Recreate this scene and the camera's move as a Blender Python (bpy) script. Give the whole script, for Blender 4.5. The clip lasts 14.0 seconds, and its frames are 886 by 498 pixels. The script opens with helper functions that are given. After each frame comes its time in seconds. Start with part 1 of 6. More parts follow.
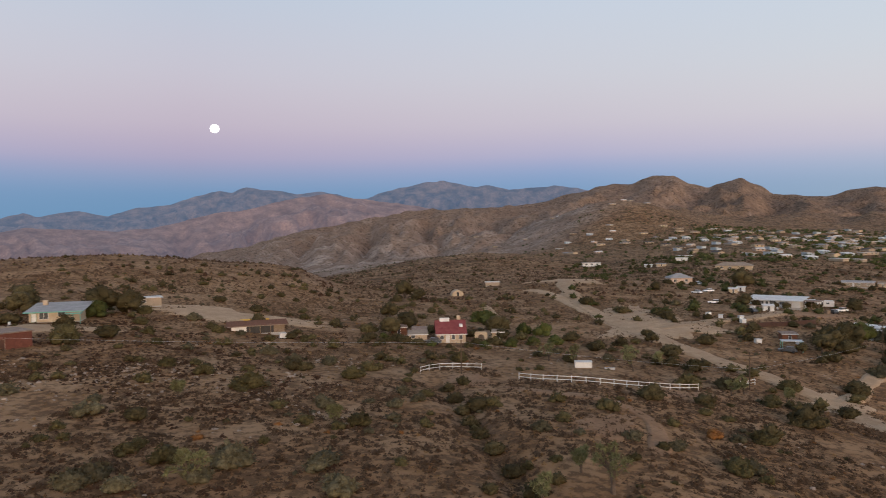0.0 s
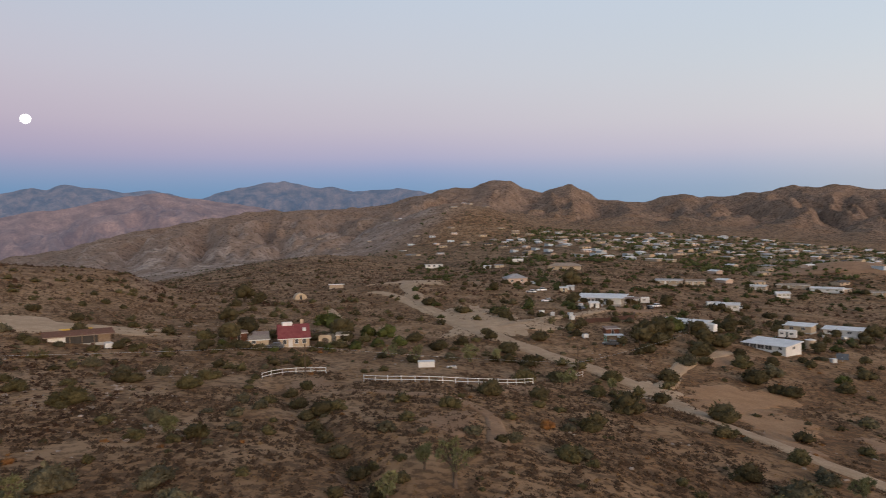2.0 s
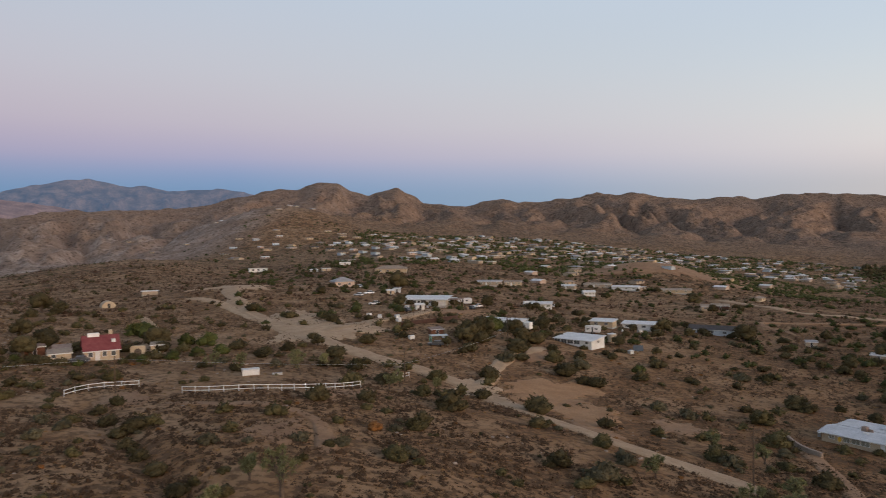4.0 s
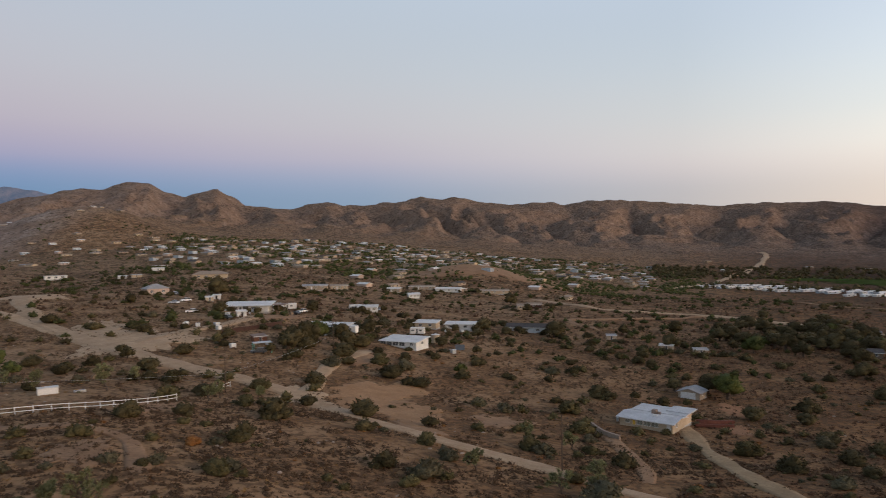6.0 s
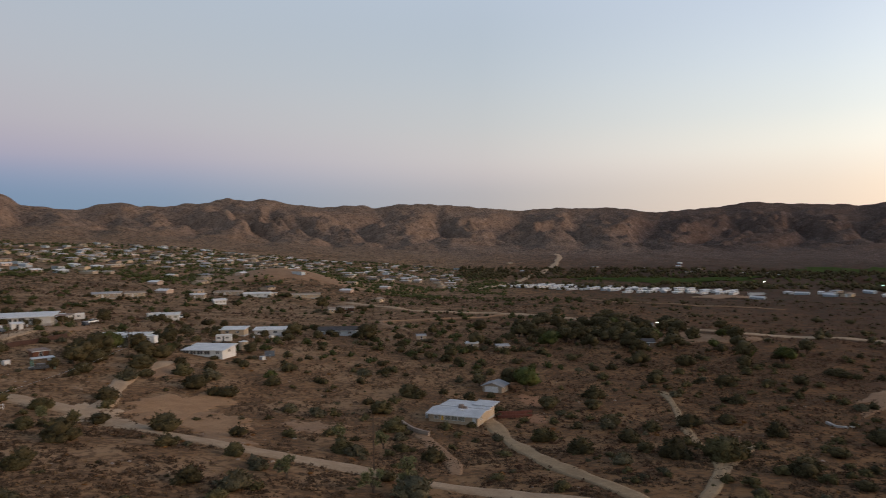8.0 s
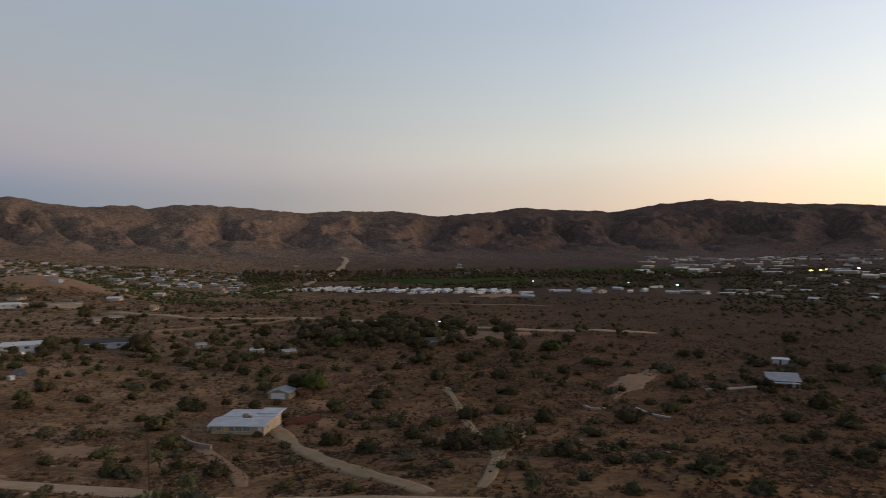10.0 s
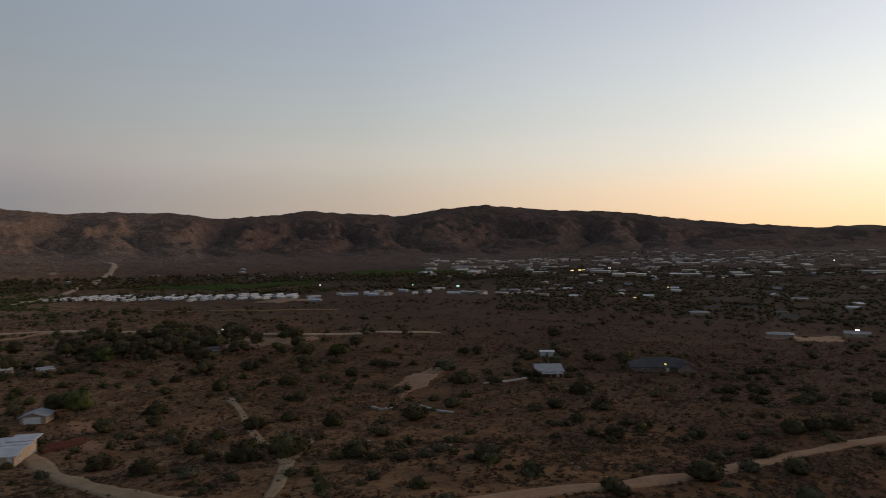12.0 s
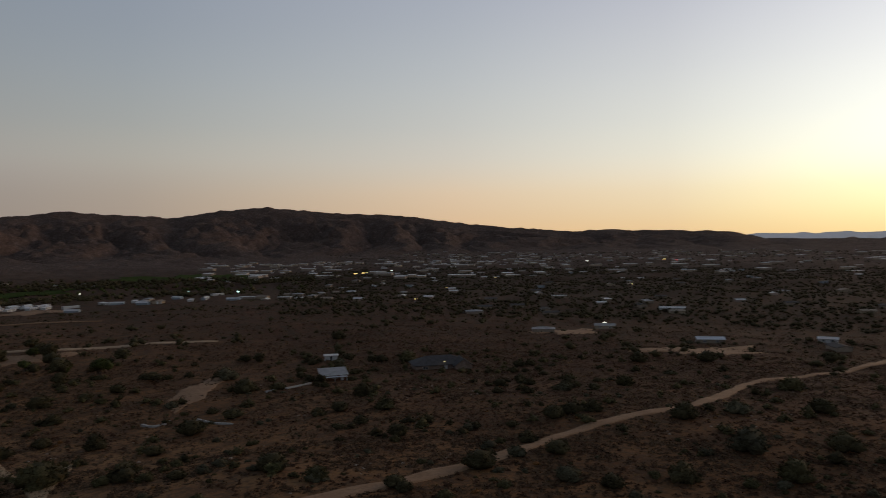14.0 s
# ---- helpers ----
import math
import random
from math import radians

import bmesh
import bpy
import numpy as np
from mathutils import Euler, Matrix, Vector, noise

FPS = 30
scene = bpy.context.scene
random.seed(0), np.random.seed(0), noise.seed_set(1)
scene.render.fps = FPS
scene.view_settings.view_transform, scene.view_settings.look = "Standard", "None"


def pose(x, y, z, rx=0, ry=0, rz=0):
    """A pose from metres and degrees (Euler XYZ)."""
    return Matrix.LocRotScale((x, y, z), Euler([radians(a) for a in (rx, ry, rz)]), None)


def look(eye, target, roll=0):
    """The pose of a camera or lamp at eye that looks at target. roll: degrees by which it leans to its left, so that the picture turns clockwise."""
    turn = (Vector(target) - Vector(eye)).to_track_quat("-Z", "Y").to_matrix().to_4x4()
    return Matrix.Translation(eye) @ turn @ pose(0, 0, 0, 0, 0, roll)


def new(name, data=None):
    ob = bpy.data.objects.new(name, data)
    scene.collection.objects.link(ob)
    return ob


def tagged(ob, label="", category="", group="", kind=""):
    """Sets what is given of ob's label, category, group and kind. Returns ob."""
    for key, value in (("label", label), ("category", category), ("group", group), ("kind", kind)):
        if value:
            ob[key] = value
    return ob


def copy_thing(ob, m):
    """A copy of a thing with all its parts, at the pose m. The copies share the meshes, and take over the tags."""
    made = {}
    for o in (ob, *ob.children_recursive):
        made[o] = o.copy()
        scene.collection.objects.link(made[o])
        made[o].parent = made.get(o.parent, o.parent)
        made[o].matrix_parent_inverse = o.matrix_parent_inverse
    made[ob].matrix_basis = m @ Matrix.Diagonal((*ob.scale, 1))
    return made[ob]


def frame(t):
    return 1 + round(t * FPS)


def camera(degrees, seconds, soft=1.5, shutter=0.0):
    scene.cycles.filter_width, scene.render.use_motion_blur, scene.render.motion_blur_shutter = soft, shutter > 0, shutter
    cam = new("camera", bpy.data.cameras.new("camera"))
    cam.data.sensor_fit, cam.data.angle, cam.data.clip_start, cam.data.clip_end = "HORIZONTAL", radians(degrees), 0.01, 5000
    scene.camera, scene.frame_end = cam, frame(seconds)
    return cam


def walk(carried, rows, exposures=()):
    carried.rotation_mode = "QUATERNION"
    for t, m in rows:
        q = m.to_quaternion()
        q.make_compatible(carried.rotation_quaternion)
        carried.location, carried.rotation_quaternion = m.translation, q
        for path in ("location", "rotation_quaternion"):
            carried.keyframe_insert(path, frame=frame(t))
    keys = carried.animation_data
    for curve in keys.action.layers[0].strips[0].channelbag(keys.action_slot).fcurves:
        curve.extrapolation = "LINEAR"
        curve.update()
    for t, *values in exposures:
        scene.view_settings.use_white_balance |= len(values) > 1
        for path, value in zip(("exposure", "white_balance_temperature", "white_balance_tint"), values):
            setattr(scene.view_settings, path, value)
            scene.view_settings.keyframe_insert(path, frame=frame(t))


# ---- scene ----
# ---- camera: a drone that turns on the spot and drifts back a little ----
cam = camera(65.0, 14.0, soft=0.95, shutter=0.45)
EYE = 45.0
# seconds, drift in metres (x, y, z), yaw, pitch and roll in degrees
ROWS = [
    (0.0, 0.00, 0.00, 0.00, 0.00, -0.99, 0.92),
    (0.5, -0.01, -0.11, 0.02, -2.73, -1.00, 0.91),
    (1.0, -0.03, -0.23, 0.03, -5.71, -1.01, 0.92),
    (1.5, -0.05, -0.37, 0.05, -9.24, -1.02, 0.90),
    (2.0, -0.10, -0.53, 0.08, -12.80, -1.02, 0.86),
    (2.5, -0.18, -0.72, 0.12, -16.38, -1.02, 0.89),
    (3.0, -0.24, -0.91, 0.17, -19.91, -1.01, 0.82),
    (5.5, -0.60, -1.86, 0.40, -37.65, -0.95, 0.88),
    (6.0, -0.68, -2.05, 0.44, -41.23, -0.92, 0.87),
    (6.5, -0.78, -2.24, 0.46, -44.80, -0.92, 0.90),
    (7.0, -0.92, -2.42, 0.45, -48.49, -0.92, 0.86),
    (7.5, -1.08, -2.57, 0.44, -52.34, -0.90, 0.89),
    (8.0, -1.23, -2.67, 0.45, -56.65, -0.91, 0.91),
    (10.5, -2.01, -2.86, 0.60, -78.42, -0.93, 0.86),
    (11.0, -2.24, -2.89, 0.65, -82.76, -0.91, 0.85),
    (11.5, -2.52, -2.89, 0.71, -87.10, -0.89, 0.83),
    (12.0, -2.79, -2.89, 0.77, -91.48, -0.92, 0.87),
    (12.5, -3.01, -2.90, 0.81, -95.89, -0.92, 0.89),
    (13.0, -3.17, -2.90, 0.85, -100.30, -0.91, 0.88),
    (13.5, -3.32, -2.90, 0.93, -104.70, -0.91, 0.91),
    (14.0, -3.46, -2.90, 1.01, -109.15, -0.93, 0.92),
]
STOPS = [(0.0, -0.06), (3.0, -0.17), (5.5, -0.25), (6.5, -0.32), (8.0, -0.45), (10.5, -0.90), (11.0, -1.01), (12.5, -1.28), (14.0, -1.6)]
walk(cam, [(t, pose(x, y, EYE + z, 90 + p, r, w)) for t, x, y, z, w, p, r in ROWS], STOPS)

# ---- light: dusk, the sun just set in the south-west, the moon up opposite ----
SUN_AZ = 160.0          # degrees clockwise from +y


def aim(az, el=0.0):
    a, e = radians(az), radians(el)
    return Vector((math.sin(a) * math.cos(e), math.cos(a) * math.cos(e), math.sin(e)))


world = bpy.data.worlds.new("dusk_sky")
scene.world = world
world.use_nodes = True
wt = world.node_tree
wt.nodes.clear()


def wmath(op, a, b=None, c=None):
    n = wt.nodes.new("ShaderNodeMath")
    n.operation = op
    for i, v in enumerate((a, b, c)):
        if v is None:
            continue
        if isinstance(v, (int, float)):
            n.inputs[i].default_value = v
        else:
            wt.links.new(v, n.inputs[i])
    return n.outputs[0]


def wramp(fac, stops):
    n = wt.nodes.new("ShaderNodeValToRGB")
    n.color_ramp.interpolation = "B_SPLINE"
    el = n.color_ramp.elements
    while len(el) < len(stops):
        el.new(0.5)
    for e, (deg, col) in zip(el, stops):
        e.position, e.color = max(0.0, min(1.0, (deg + 10) / 100)), (*(c / 4 for c in col), 1)
    wt.links.new(fac, n.inputs[0])
    return n.outputs[0]


def wmix(fac, a, b):
    n = wt.nodes.new("ShaderNodeMix")
    n.data_type = "RGBA"
    wt.links.new(fac, n.inputs[0])
    wt.links.new(a, n.inputs[6])
    wt.links.new(b, n.inputs[7])
    return n.outputs[2]


coord = wt.nodes.new("ShaderNodeTexCoord").outputs["Generated"]
sep = wt.nodes.new("ShaderNodeSeparateXYZ")
wt.links.new(coord, sep.inputs[0])
wx, wy, wz = sep.outputs
height = wmath("MULTIPLY", wmath("ARCSINE", wz), 180 / math.pi)
level = wmath("DIVIDE", wmath("ADD", height, 10.0), 100.0)
sa = radians(SUN_AZ)
flat = wmath("MAXIMUM", wmath("SQRT", wmath("ADD", wmath("MULTIPLY", wx, wx), wmath("MULTIPLY", wy, wy))), 1e-4)
toward = wmath("DIVIDE", wmath("ADD", wmath("MULTIPLY", wx, math.sin(sa)), wmath("MULTIPLY", wy, math.cos(sa))), flat)
bearing = wmath("MULTIPLY", wmath("ARCCOSINE", wmath("MINIMUM", wmath("MAXIMUM", toward, -1.0), 1.0)), 180 / math.pi)
ZENITH = (0.11, 0.15, 0.23)
# the dusk sky by its angle from the set sun: (height, colour) up from the horizon
DUSK = [
    (180, [(1, (0.150, 0.300, 0.490)), (3.5, (0.170, 0.318, 0.525)), (5, (0.285, 0.365, 0.555)), (6.5, (0.438, 0.391, 0.559)), (9, (0.575, 0.488, 0.583)), (13, (0.615, 0.590, 0.674)), (18, (0.550, 0.609, 0.726)), (23, (0.498, 0.624, 0.756))]),
    (150, [(1, (0.185, 0.325, 0.505)), (3.5, (0.210, 0.348, 0.550)), (5, (0.266, 0.387, 0.611)), (6.5, (0.470, 0.450, 0.631)), (9, (0.623, 0.559, 0.634)), (13, (0.639, 0.652, 0.716)), (18, (0.596, 0.659, 0.769)), (23, (0.555, 0.678, 0.813))]),
    (125, [(1, (0.303, 0.405, 0.525)), (3.5, (0.319, 0.433, 0.595)), (5, (0.445, 0.497, 0.649)), (6.5, (0.614, 0.567, 0.670)), (9, (0.692, 0.665, 0.702)), (13, (0.650, 0.703, 0.764)), (18, (0.601, 0.685, 0.795)), (23, (0.621, 0.741, 0.886))]),
    (100, [(1, (0.646, 0.595, 0.574)), (3.5, (0.613, 0.599, 0.622)), (5, (0.776, 0.708, 0.712)), (6.5, (0.836, 0.788, 0.775)), (9, (0.780, 0.798, 0.799)), (13, (0.686, 0.770, 0.846)), (18, (0.609, 0.715, 0.847)), (23, (0.715, 0.831, 1.004))]),
    (75, [(1, (1.160, 0.920, 0.730)), (3.5, (1.200, 1.010, 0.830)), (5, (1.220, 1.090, 0.940)), (6.5, (1.280, 1.218, 1.073)), (9, (1.089, 1.130, 1.085)), (13, (0.952, 1.062, 1.155)), (18, (0.773, 0.889, 1.071)), (23, (0.880, 0.986, 1.201))]),
    (50, [(1, (2.080, 1.480, 0.930)), (3.5, (2.200, 1.690, 1.170)), (5, (2.000, 1.740, 1.390)), (6.5, (1.890, 1.770, 1.550)), (9, (1.670, 1.680, 1.580)), (13, (1.450, 1.540, 1.600)), (18, (1.180, 1.280, 1.460)), (23, (1.050, 1.140, 1.400))]),
    (33, [(1, (2.550, 1.900, 1.080)), (3.5, (2.620, 2.180, 1.480)), (5, (2.580, 2.330, 1.830)), (6.5, (2.450, 2.360, 2.000)), (9, (2.220, 2.230, 2.060)), (13, (1.920, 1.970, 2.000)), (18, (1.550, 1.600, 1.790)), (23, (1.240, 1.300, 1.600))]),
    (18, [(1, (3.500, 2.750, 1.300)), (3.5, (3.600, 3.300, 2.050)), (5, (3.600, 3.500, 2.600)), (6.5, (3.450, 3.400, 2.800)), (9, (3.150, 3.150, 2.850)), (13, (2.650, 2.680, 2.650)), (18, (2.100, 2.120, 2.300)), (23, (1.560, 1.610, 1.920))]),
    (0, [(1, (3.080, 2.244, 1.056)), (3.5, (3.344, 2.816, 1.760)), (5, (3.344, 2.992, 2.200)), (6.5, (3.168, 2.992, 2.376)), (9, (2.816, 2.816, 2.420)), (13, (2.332, 2.376, 2.288)), (18, (1.848, 1.892, 1.980)), (23, (1.364, 1.452, 1.672))]),
]
sky = last = None
for off, stops in DUSK:
    upper = (0.27, 0.37, 0.51) if off > 90 else (0.36, 0.47, 0.64)
    col = wramp(level, [(-2, stops[0][1] if off > 60 else (2.5, 1.45, 0.6))] + stops + [(40, upper), (80, ZENITH)])
    sky = col if sky is None else wmix(wmath("MINIMUM", wmath("MAXIMUM", wmath("DIVIDE", wmath("SUBTRACT", last, bearing), last - off), 0.0), 1.0), sky, col)
    last = float(off)
back = wt.nodes.new("ShaderNodeBackground")
wt.links.new(sky, back.inputs[0])
back.inputs[1].default_value = 4.0
wt.links.new(back.outputs[0], wt.nodes.new("ShaderNodeOutputWorld").inputs[0])

sun = new("sun", bpy.data.lights.new("sun", "SUN"))
sun.data.energy, sun.data.angle, sun.data.color = 2.4, radians(40), (1.0, 0.57, 0.29)
sun.matrix_world = look((0, 0, 300), Vector((0, 0, 300)) - aim(SUN_AZ, 6.5) * 10)

# ---- the lie of the land ----
# Heights relative to the first eye, along rays round it: valley floor, slopes and knolls.
AZ = [-35, -26, -18, -12.5, -8, 2, 12, 24, 40, 58, 75, 95, 125]
RNG = [60, 110, 170, 250, 350, 500, 750, 1100, 1700]
LIE = [
    [-23, -21, -18.5, -14.5, -7.8, -22, -50, -60, -60],
    [-23, -21.5, -19, -14, -6.2, -22, -50, -60, -58],
    [-23.2, -22, -21, -16, -10, -24, -48, -55, -52],
    [-23.5, -23, -23.5, -20, -13.5, -28, -45, -50, -45],
    [-23.7, -23.7, -24.5, -23.5, -24, -30, -36, -46, -40],
    [-24, -25, -26.5, -27, -26, -24, -19, -40, -30],
    [-25, -25, -28, -27, -22.5, -28, -24, -16, 10],
    [-26, -29, -31, -27.5, -27, -23.5, -16, -4, 25],
    [-29, -34, -38, -36, -38, -38, -33, -25, -5],
    [-31, -38, -43, -44, -45, -48, -57, -62, -41],
    [-32, -37, -43, -45, -46, -50, -60, -63, -53],
    [-32, -36, -42, -46, -48, -50, -57, -66, -68],
    [-33, -36.5, -39, -46, -52, -58, -63, -66, -68],
]
# The main ridge: bearing and the angle at which its crest stands over the first eye.
CREST = [
    (-60, -1.5), (-22, -1.6), (-15.5, -0.4), (-12, 0.6), (-8, 1.2), (-4, 2.0), (-1, 2.35), (3.6, 2.3), (7.3, 2.55), (10, 3.26),
    (12.3, 3.83), (15.4, 3.95), (16.6, 4.44), (17.7, 4.66), (18.5, 4.49), (19.4, 3.89), (20.9, 3.48), (22.4, 3.93), (23.3, 4.02),
    (24.2, 3.56), (25.3, 2.87), (29.0, 2.55), (30.4, 2.89), (31.9, 3.11), (33.1, 2.79), (38.2, 3.05), (39.6, 3.45), (41, 3.17),
    (42.3, 3.29), (47, 2.6), (49.3, 2.83), (51.2, 2.6), (53.5, 2.9), (57, 2.7), (62.9, 2.14), (66, 2.33), (71.5, 2.2),
    (73.2, 1.72), (78, 2.08), (80.5, 2.36), (83.5, 2.1), (88.2, 1.86), (91.9, 2.45), (95, 2.66), (101.5, 2.1), (106.5, 1.84),
    (111.5, 1.1), (119, 0.4), (122.7, 0.46), (131.5, 0.2), (134, -0.35), (150, -0.6),
]


def lattice(ix, iy, seed):
    h = (ix * 374761393 + iy * 668265263 + seed * 144269504) & 0xFFFFFFFF
    h = ((h ^ (h >> 13)) * 1274126177) & 0xFFFFFFFF
    return ((h ^ (h >> 16)) & 0xFFFFFF) / 0xFFFFFF


def grain(x, y, size, seed=0):
    """Smooth value noise, -1 to 1."""
    x, y = np.asarray(x, float) / size, np.asarray(y, float) / size
    ix, iy = np.floor(x).astype(np.int64), np.floor(y).astype(np.int64)
    fx, fy = x - ix, y - iy
    fx, fy = fx * fx * fx * (fx * (fx * 6 - 15) + 10), fy * fy * fy * (fy * (fy * 6 - 15) + 10)
    a, b = lattice(ix, iy, seed), lattice(ix + 1, iy, seed)
    c, d = lattice(ix, iy + 1, seed), lattice(ix + 1, iy + 1, seed)
    return 2 * (a + (b - a) * fx + (c - a + (a - b - c + d) * fx) * fy) - 1


def hermite(xs, ys, q):
    """Smooth curve through the rows of ys at xs, read at q."""
    xs, q = np.asarray(xs, float), np.clip(q, xs[0], xs[-1])
    d = np.diff(ys, axis=0) / np.diff(xs)[:, None]
    m = np.vstack([d[:1], 0.5 * (d[1:] + d[:-1]), d[-1:]])
    i = np.clip(np.searchsorted(xs, q) - 1, 0, len(xs) - 2)
    h = (xs[i + 1] - xs[i])
    s = (q - xs[i]) / h
    return i, h, s, m


def curve(xs, ys, q):
    i, h, s, m = hermite(xs, np.asarray(ys, float)[:, None], q)
    ys, m = np.asarray(ys, float), m[:, 0]
    return ((2 * s**3 - 3 * s**2 + 1) * ys[i] + (s**3 - 2 * s**2 + s) * h * m[i] + (3 * s**2 - 2 * s**3) * ys[i + 1] + (s**3 - s**2) * h * m[i + 1])


BACK = [-28, -29, -31, -33, -36, -40, -46, -52, -55]
AZ_ALL = [-180, -90] + AZ + [150, 180]
LIE_ALL = np.array([BACK, BACK] + LIE + [LIE[-1], BACK], float)


def saw(u):
    """Sharp crests and gullies, 0 to 1."""
    return 1 - np.abs(2 * (u - np.floor(u)) - 1)


def ground_z(x, y):
    x, y = np.atleast_1d(np.asarray(x, float)), np.atleast_1d(np.asarray(y, float))
    r = np.hypot(x, y)
    az = np.degrees(np.arctan2(x, y))
    lr = np.log(np.clip(r, RNG[0], RNG[-1]))
    prof = np.array([curve(np.log(RNG), row, lr) for row in LIE_ALL])
    i, h, s, _ = hermite(AZ_ALL, LIE_ALL, az)
    k = np.arange(len(x))
    d = (prof[1:] - prof[:-1]) / np.diff(AZ_ALL)[:, None]
    m = np.concatenate([d[:1], 0.5 * (d[1:] + d[:-1]), d[-1:]])
    z = ((2 * s**3 - 3 * s**2 + 1) * prof[i, k] + (s**3 - 2 * s**2 + s) * h * m[i, k] + (3 * s**2 - 2 * s**3) * prof[i + 1, k] + (s**3 - s**2) * h * m[i + 1, k])
    near = np.clip(r / 55, 0, 1)
    z = -28 + (z + 28) * near * near * (3 - 2 * near)
    # rolling ground and washes
    far = np.clip(r / 400, 0.35, 3.0)
    z = z + far * (0.9 * grain(x, y, 46, 1) + 0.4 * grain(x, y, 17, 2)) + 0.18 * grain(x, y, 6, 3) - 0.5 * far * np.clip(0.25 - np.abs(grain(x, y, 85, 4)), 0, 1) * 4
    z = np.where(r > 500, z + np.clip((r - 500) / 600, 0, 1) * 3.0 * grain(x, y, 130, 5), z)
    # low house-dotted hill before the peaks, and a red mound in the town
    z = z + 62 * np.exp(-((az - 13.5) / 6.0) ** 2 - ((r - 1400) / 230) ** 2)
    z = z + 15 * np.exp(-((az - 44.3) / 5.2) ** 2 - ((r - 640) / 80) ** 2)
    # a gully down the near slope
    gl = np.interp(y, [60, 85, 105, 128], [9, 4.5, 1.5, -3.5])
    z = z - 1.1 * np.exp(-((x - gl) / 2.6) ** 2) * np.clip((y - 58) / 10, 0, 1) * np.clip((126 - y) / 8, 0, 1)
    # the main ridge
    ca = np.array([c[0] for c in CREST], float)
    cz = np.array([c[1] for c in CREST], float)
    rc = np.interp(az, [-180, -40, -15, 5, 12, 25, 40, 60, 73, 80, 95, 120, 140, 180], [2600, 1900, 1750, 2050, 2150, 2300, 2600, 2900, 3300, 3600, 3900, 4200, 4400, 2600])
    rb = np.interp(az, [-180, -15, 5, 12, 25, 40, 58, 75, 95, 120, 140, 180], [1800, 1000, 1080, 1300, 1400, 1500, 1750, 2000, 2400, 3000, 3300, 1800])
    top = rc * np.tan(np.radians(np.interp(az, ca, cz))) + 3.0 * grain(x, y, 75, 6) + 4.0 * grain(x, y, 32, 16)
    s = np.clip((r - rb) / (rc - rb), 0, 1)
    warp, warp2 = 90 * grain(x, y, 420, 7), 30 * grain(x, y, 120, 17)
    arc, run = np.radians(az) * 2600 + warp + warp2, r * 0.34 + 0.6 * warp
    # spurs that run down from the crest, with side spurs branching off both flanks
    main = arc / 255 + 0.45 * grain(x, y, 640, 8)
    rib = 1 - np.abs(2 * (main - np.floor(main)) - 1)
    flank = (1 - np.abs(2 * rib - 1)) ** 0.6
    feather = np.where(main - np.floor(main) < 0.5, saw((arc + 0.6 * r) / 125 + 0.5 * grain(x, y, 250, 9)), saw((arc - 0.55 * r) / 110 + 0.5 * grain(x, y, 230, 10)))
    spur = (0.12 + 0.30 * rib**1.1 + 0.20 * feather * flank + 0.18 * (1 - np.abs(grain(arc, run, 105, 9))) + 0.18 * (1 - np.abs(grain(arc, run, 48, 10)))
            + 0.10 * (1 - np.abs(grain(arc, r * 0.6, 24, 11))))
    rise = np.maximum(top - z, 0)
    g = np.where(s > 0, s**1.55, 0)
    weight = np.clip((s - 0.07) * 1.7, 0, 1) * np.clip((1 - s) * 3.2, 0, 1) ** 1.2
    up = z + (top - z) * g + rise * (spur - 0.70) * (1.0 + 0.15 * np.clip((14 - az) / 10, 0, 1)) * weight
    beyond = np.clip(r - rc, 0, None)
    up = np.where(r > rc, np.maximum(top - beyond * 0.42, -90), up)
    z = np.where(top > z - 40, np.where(r > rb, up, z), z)
    z = np.where(r > 2600, np.maximum(z, -95), z)
    return z + EYE


def gz(x, y):
    return float(ground_z(x, y)[0])


# ---- materials ----
def nodes_of(name):
    m = bpy.data.materials.new(name)
    m.use_nodes = True
    t = m.node_tree
    return m, t, t.nodes["Principled BSDF"]


def link_noise(t, vec, scale, detail=4.0, rough=0.6):
    n = t.nodes.new("ShaderNodeTexNoise")
    n.inputs["Scale"].default_value, n.inputs["Detail"].default_value, n.inputs["Roughness"].default_value = scale, detail, rough
    t.links.new(vec, n.inputs["Vector"])
    return n.outputs[0]


def steps(t, fac, stops):
    n = t.nodes.new("ShaderNodeValToRGB")
    el = n.color_ramp.elements
    while len(el) < len(stops):
        el.new(0.5)
    for e, (p, col) in zip(el, stops):
        e.position, e.color = p, (*col, 1)
    t.links.new(fac, n.inputs[0])
    return n.outputs[0]


def blend(t, fac, a, b, mode="MIX"):
    n = t.nodes.new("ShaderNodeMix")
    n.data_type, n.blend_type = "RGBA", mode
    for v, s in ((fac, n.inputs[0]), (a, n.inputs[6]), (b, n.inputs[7])):
        if isinstance(v, (int, float)):
            s.default_value = v
        elif isinstance(v, tuple):
            s.default_value = (*v, 1)
        else:
            t.links.new(v, s)
    return n.outputs[2]


def calc(t, op, a, b=0.0, c=0.0):
    n = t.nodes.new("ShaderNodeMath")
    n.operation = op
    for i, v in enumerate((a, b, c)):
        if isinstance(v, (int, float)):
            n.inputs[i].default_value = v
        else:
            t.links.new(v, n.inputs[i])
    return n.outputs[0]


def relief(t, bsdf, fac, strength, distance):
    b = t.nodes.new("ShaderNodeBump")
    b.inputs["Strength"].default_value, b.inputs["Distance"].default_value = strength, distance
    t.links.new(fac, b.inputs["Height"])
    t.links.new(b.outputs[0], bsdf.inputs["Normal"])


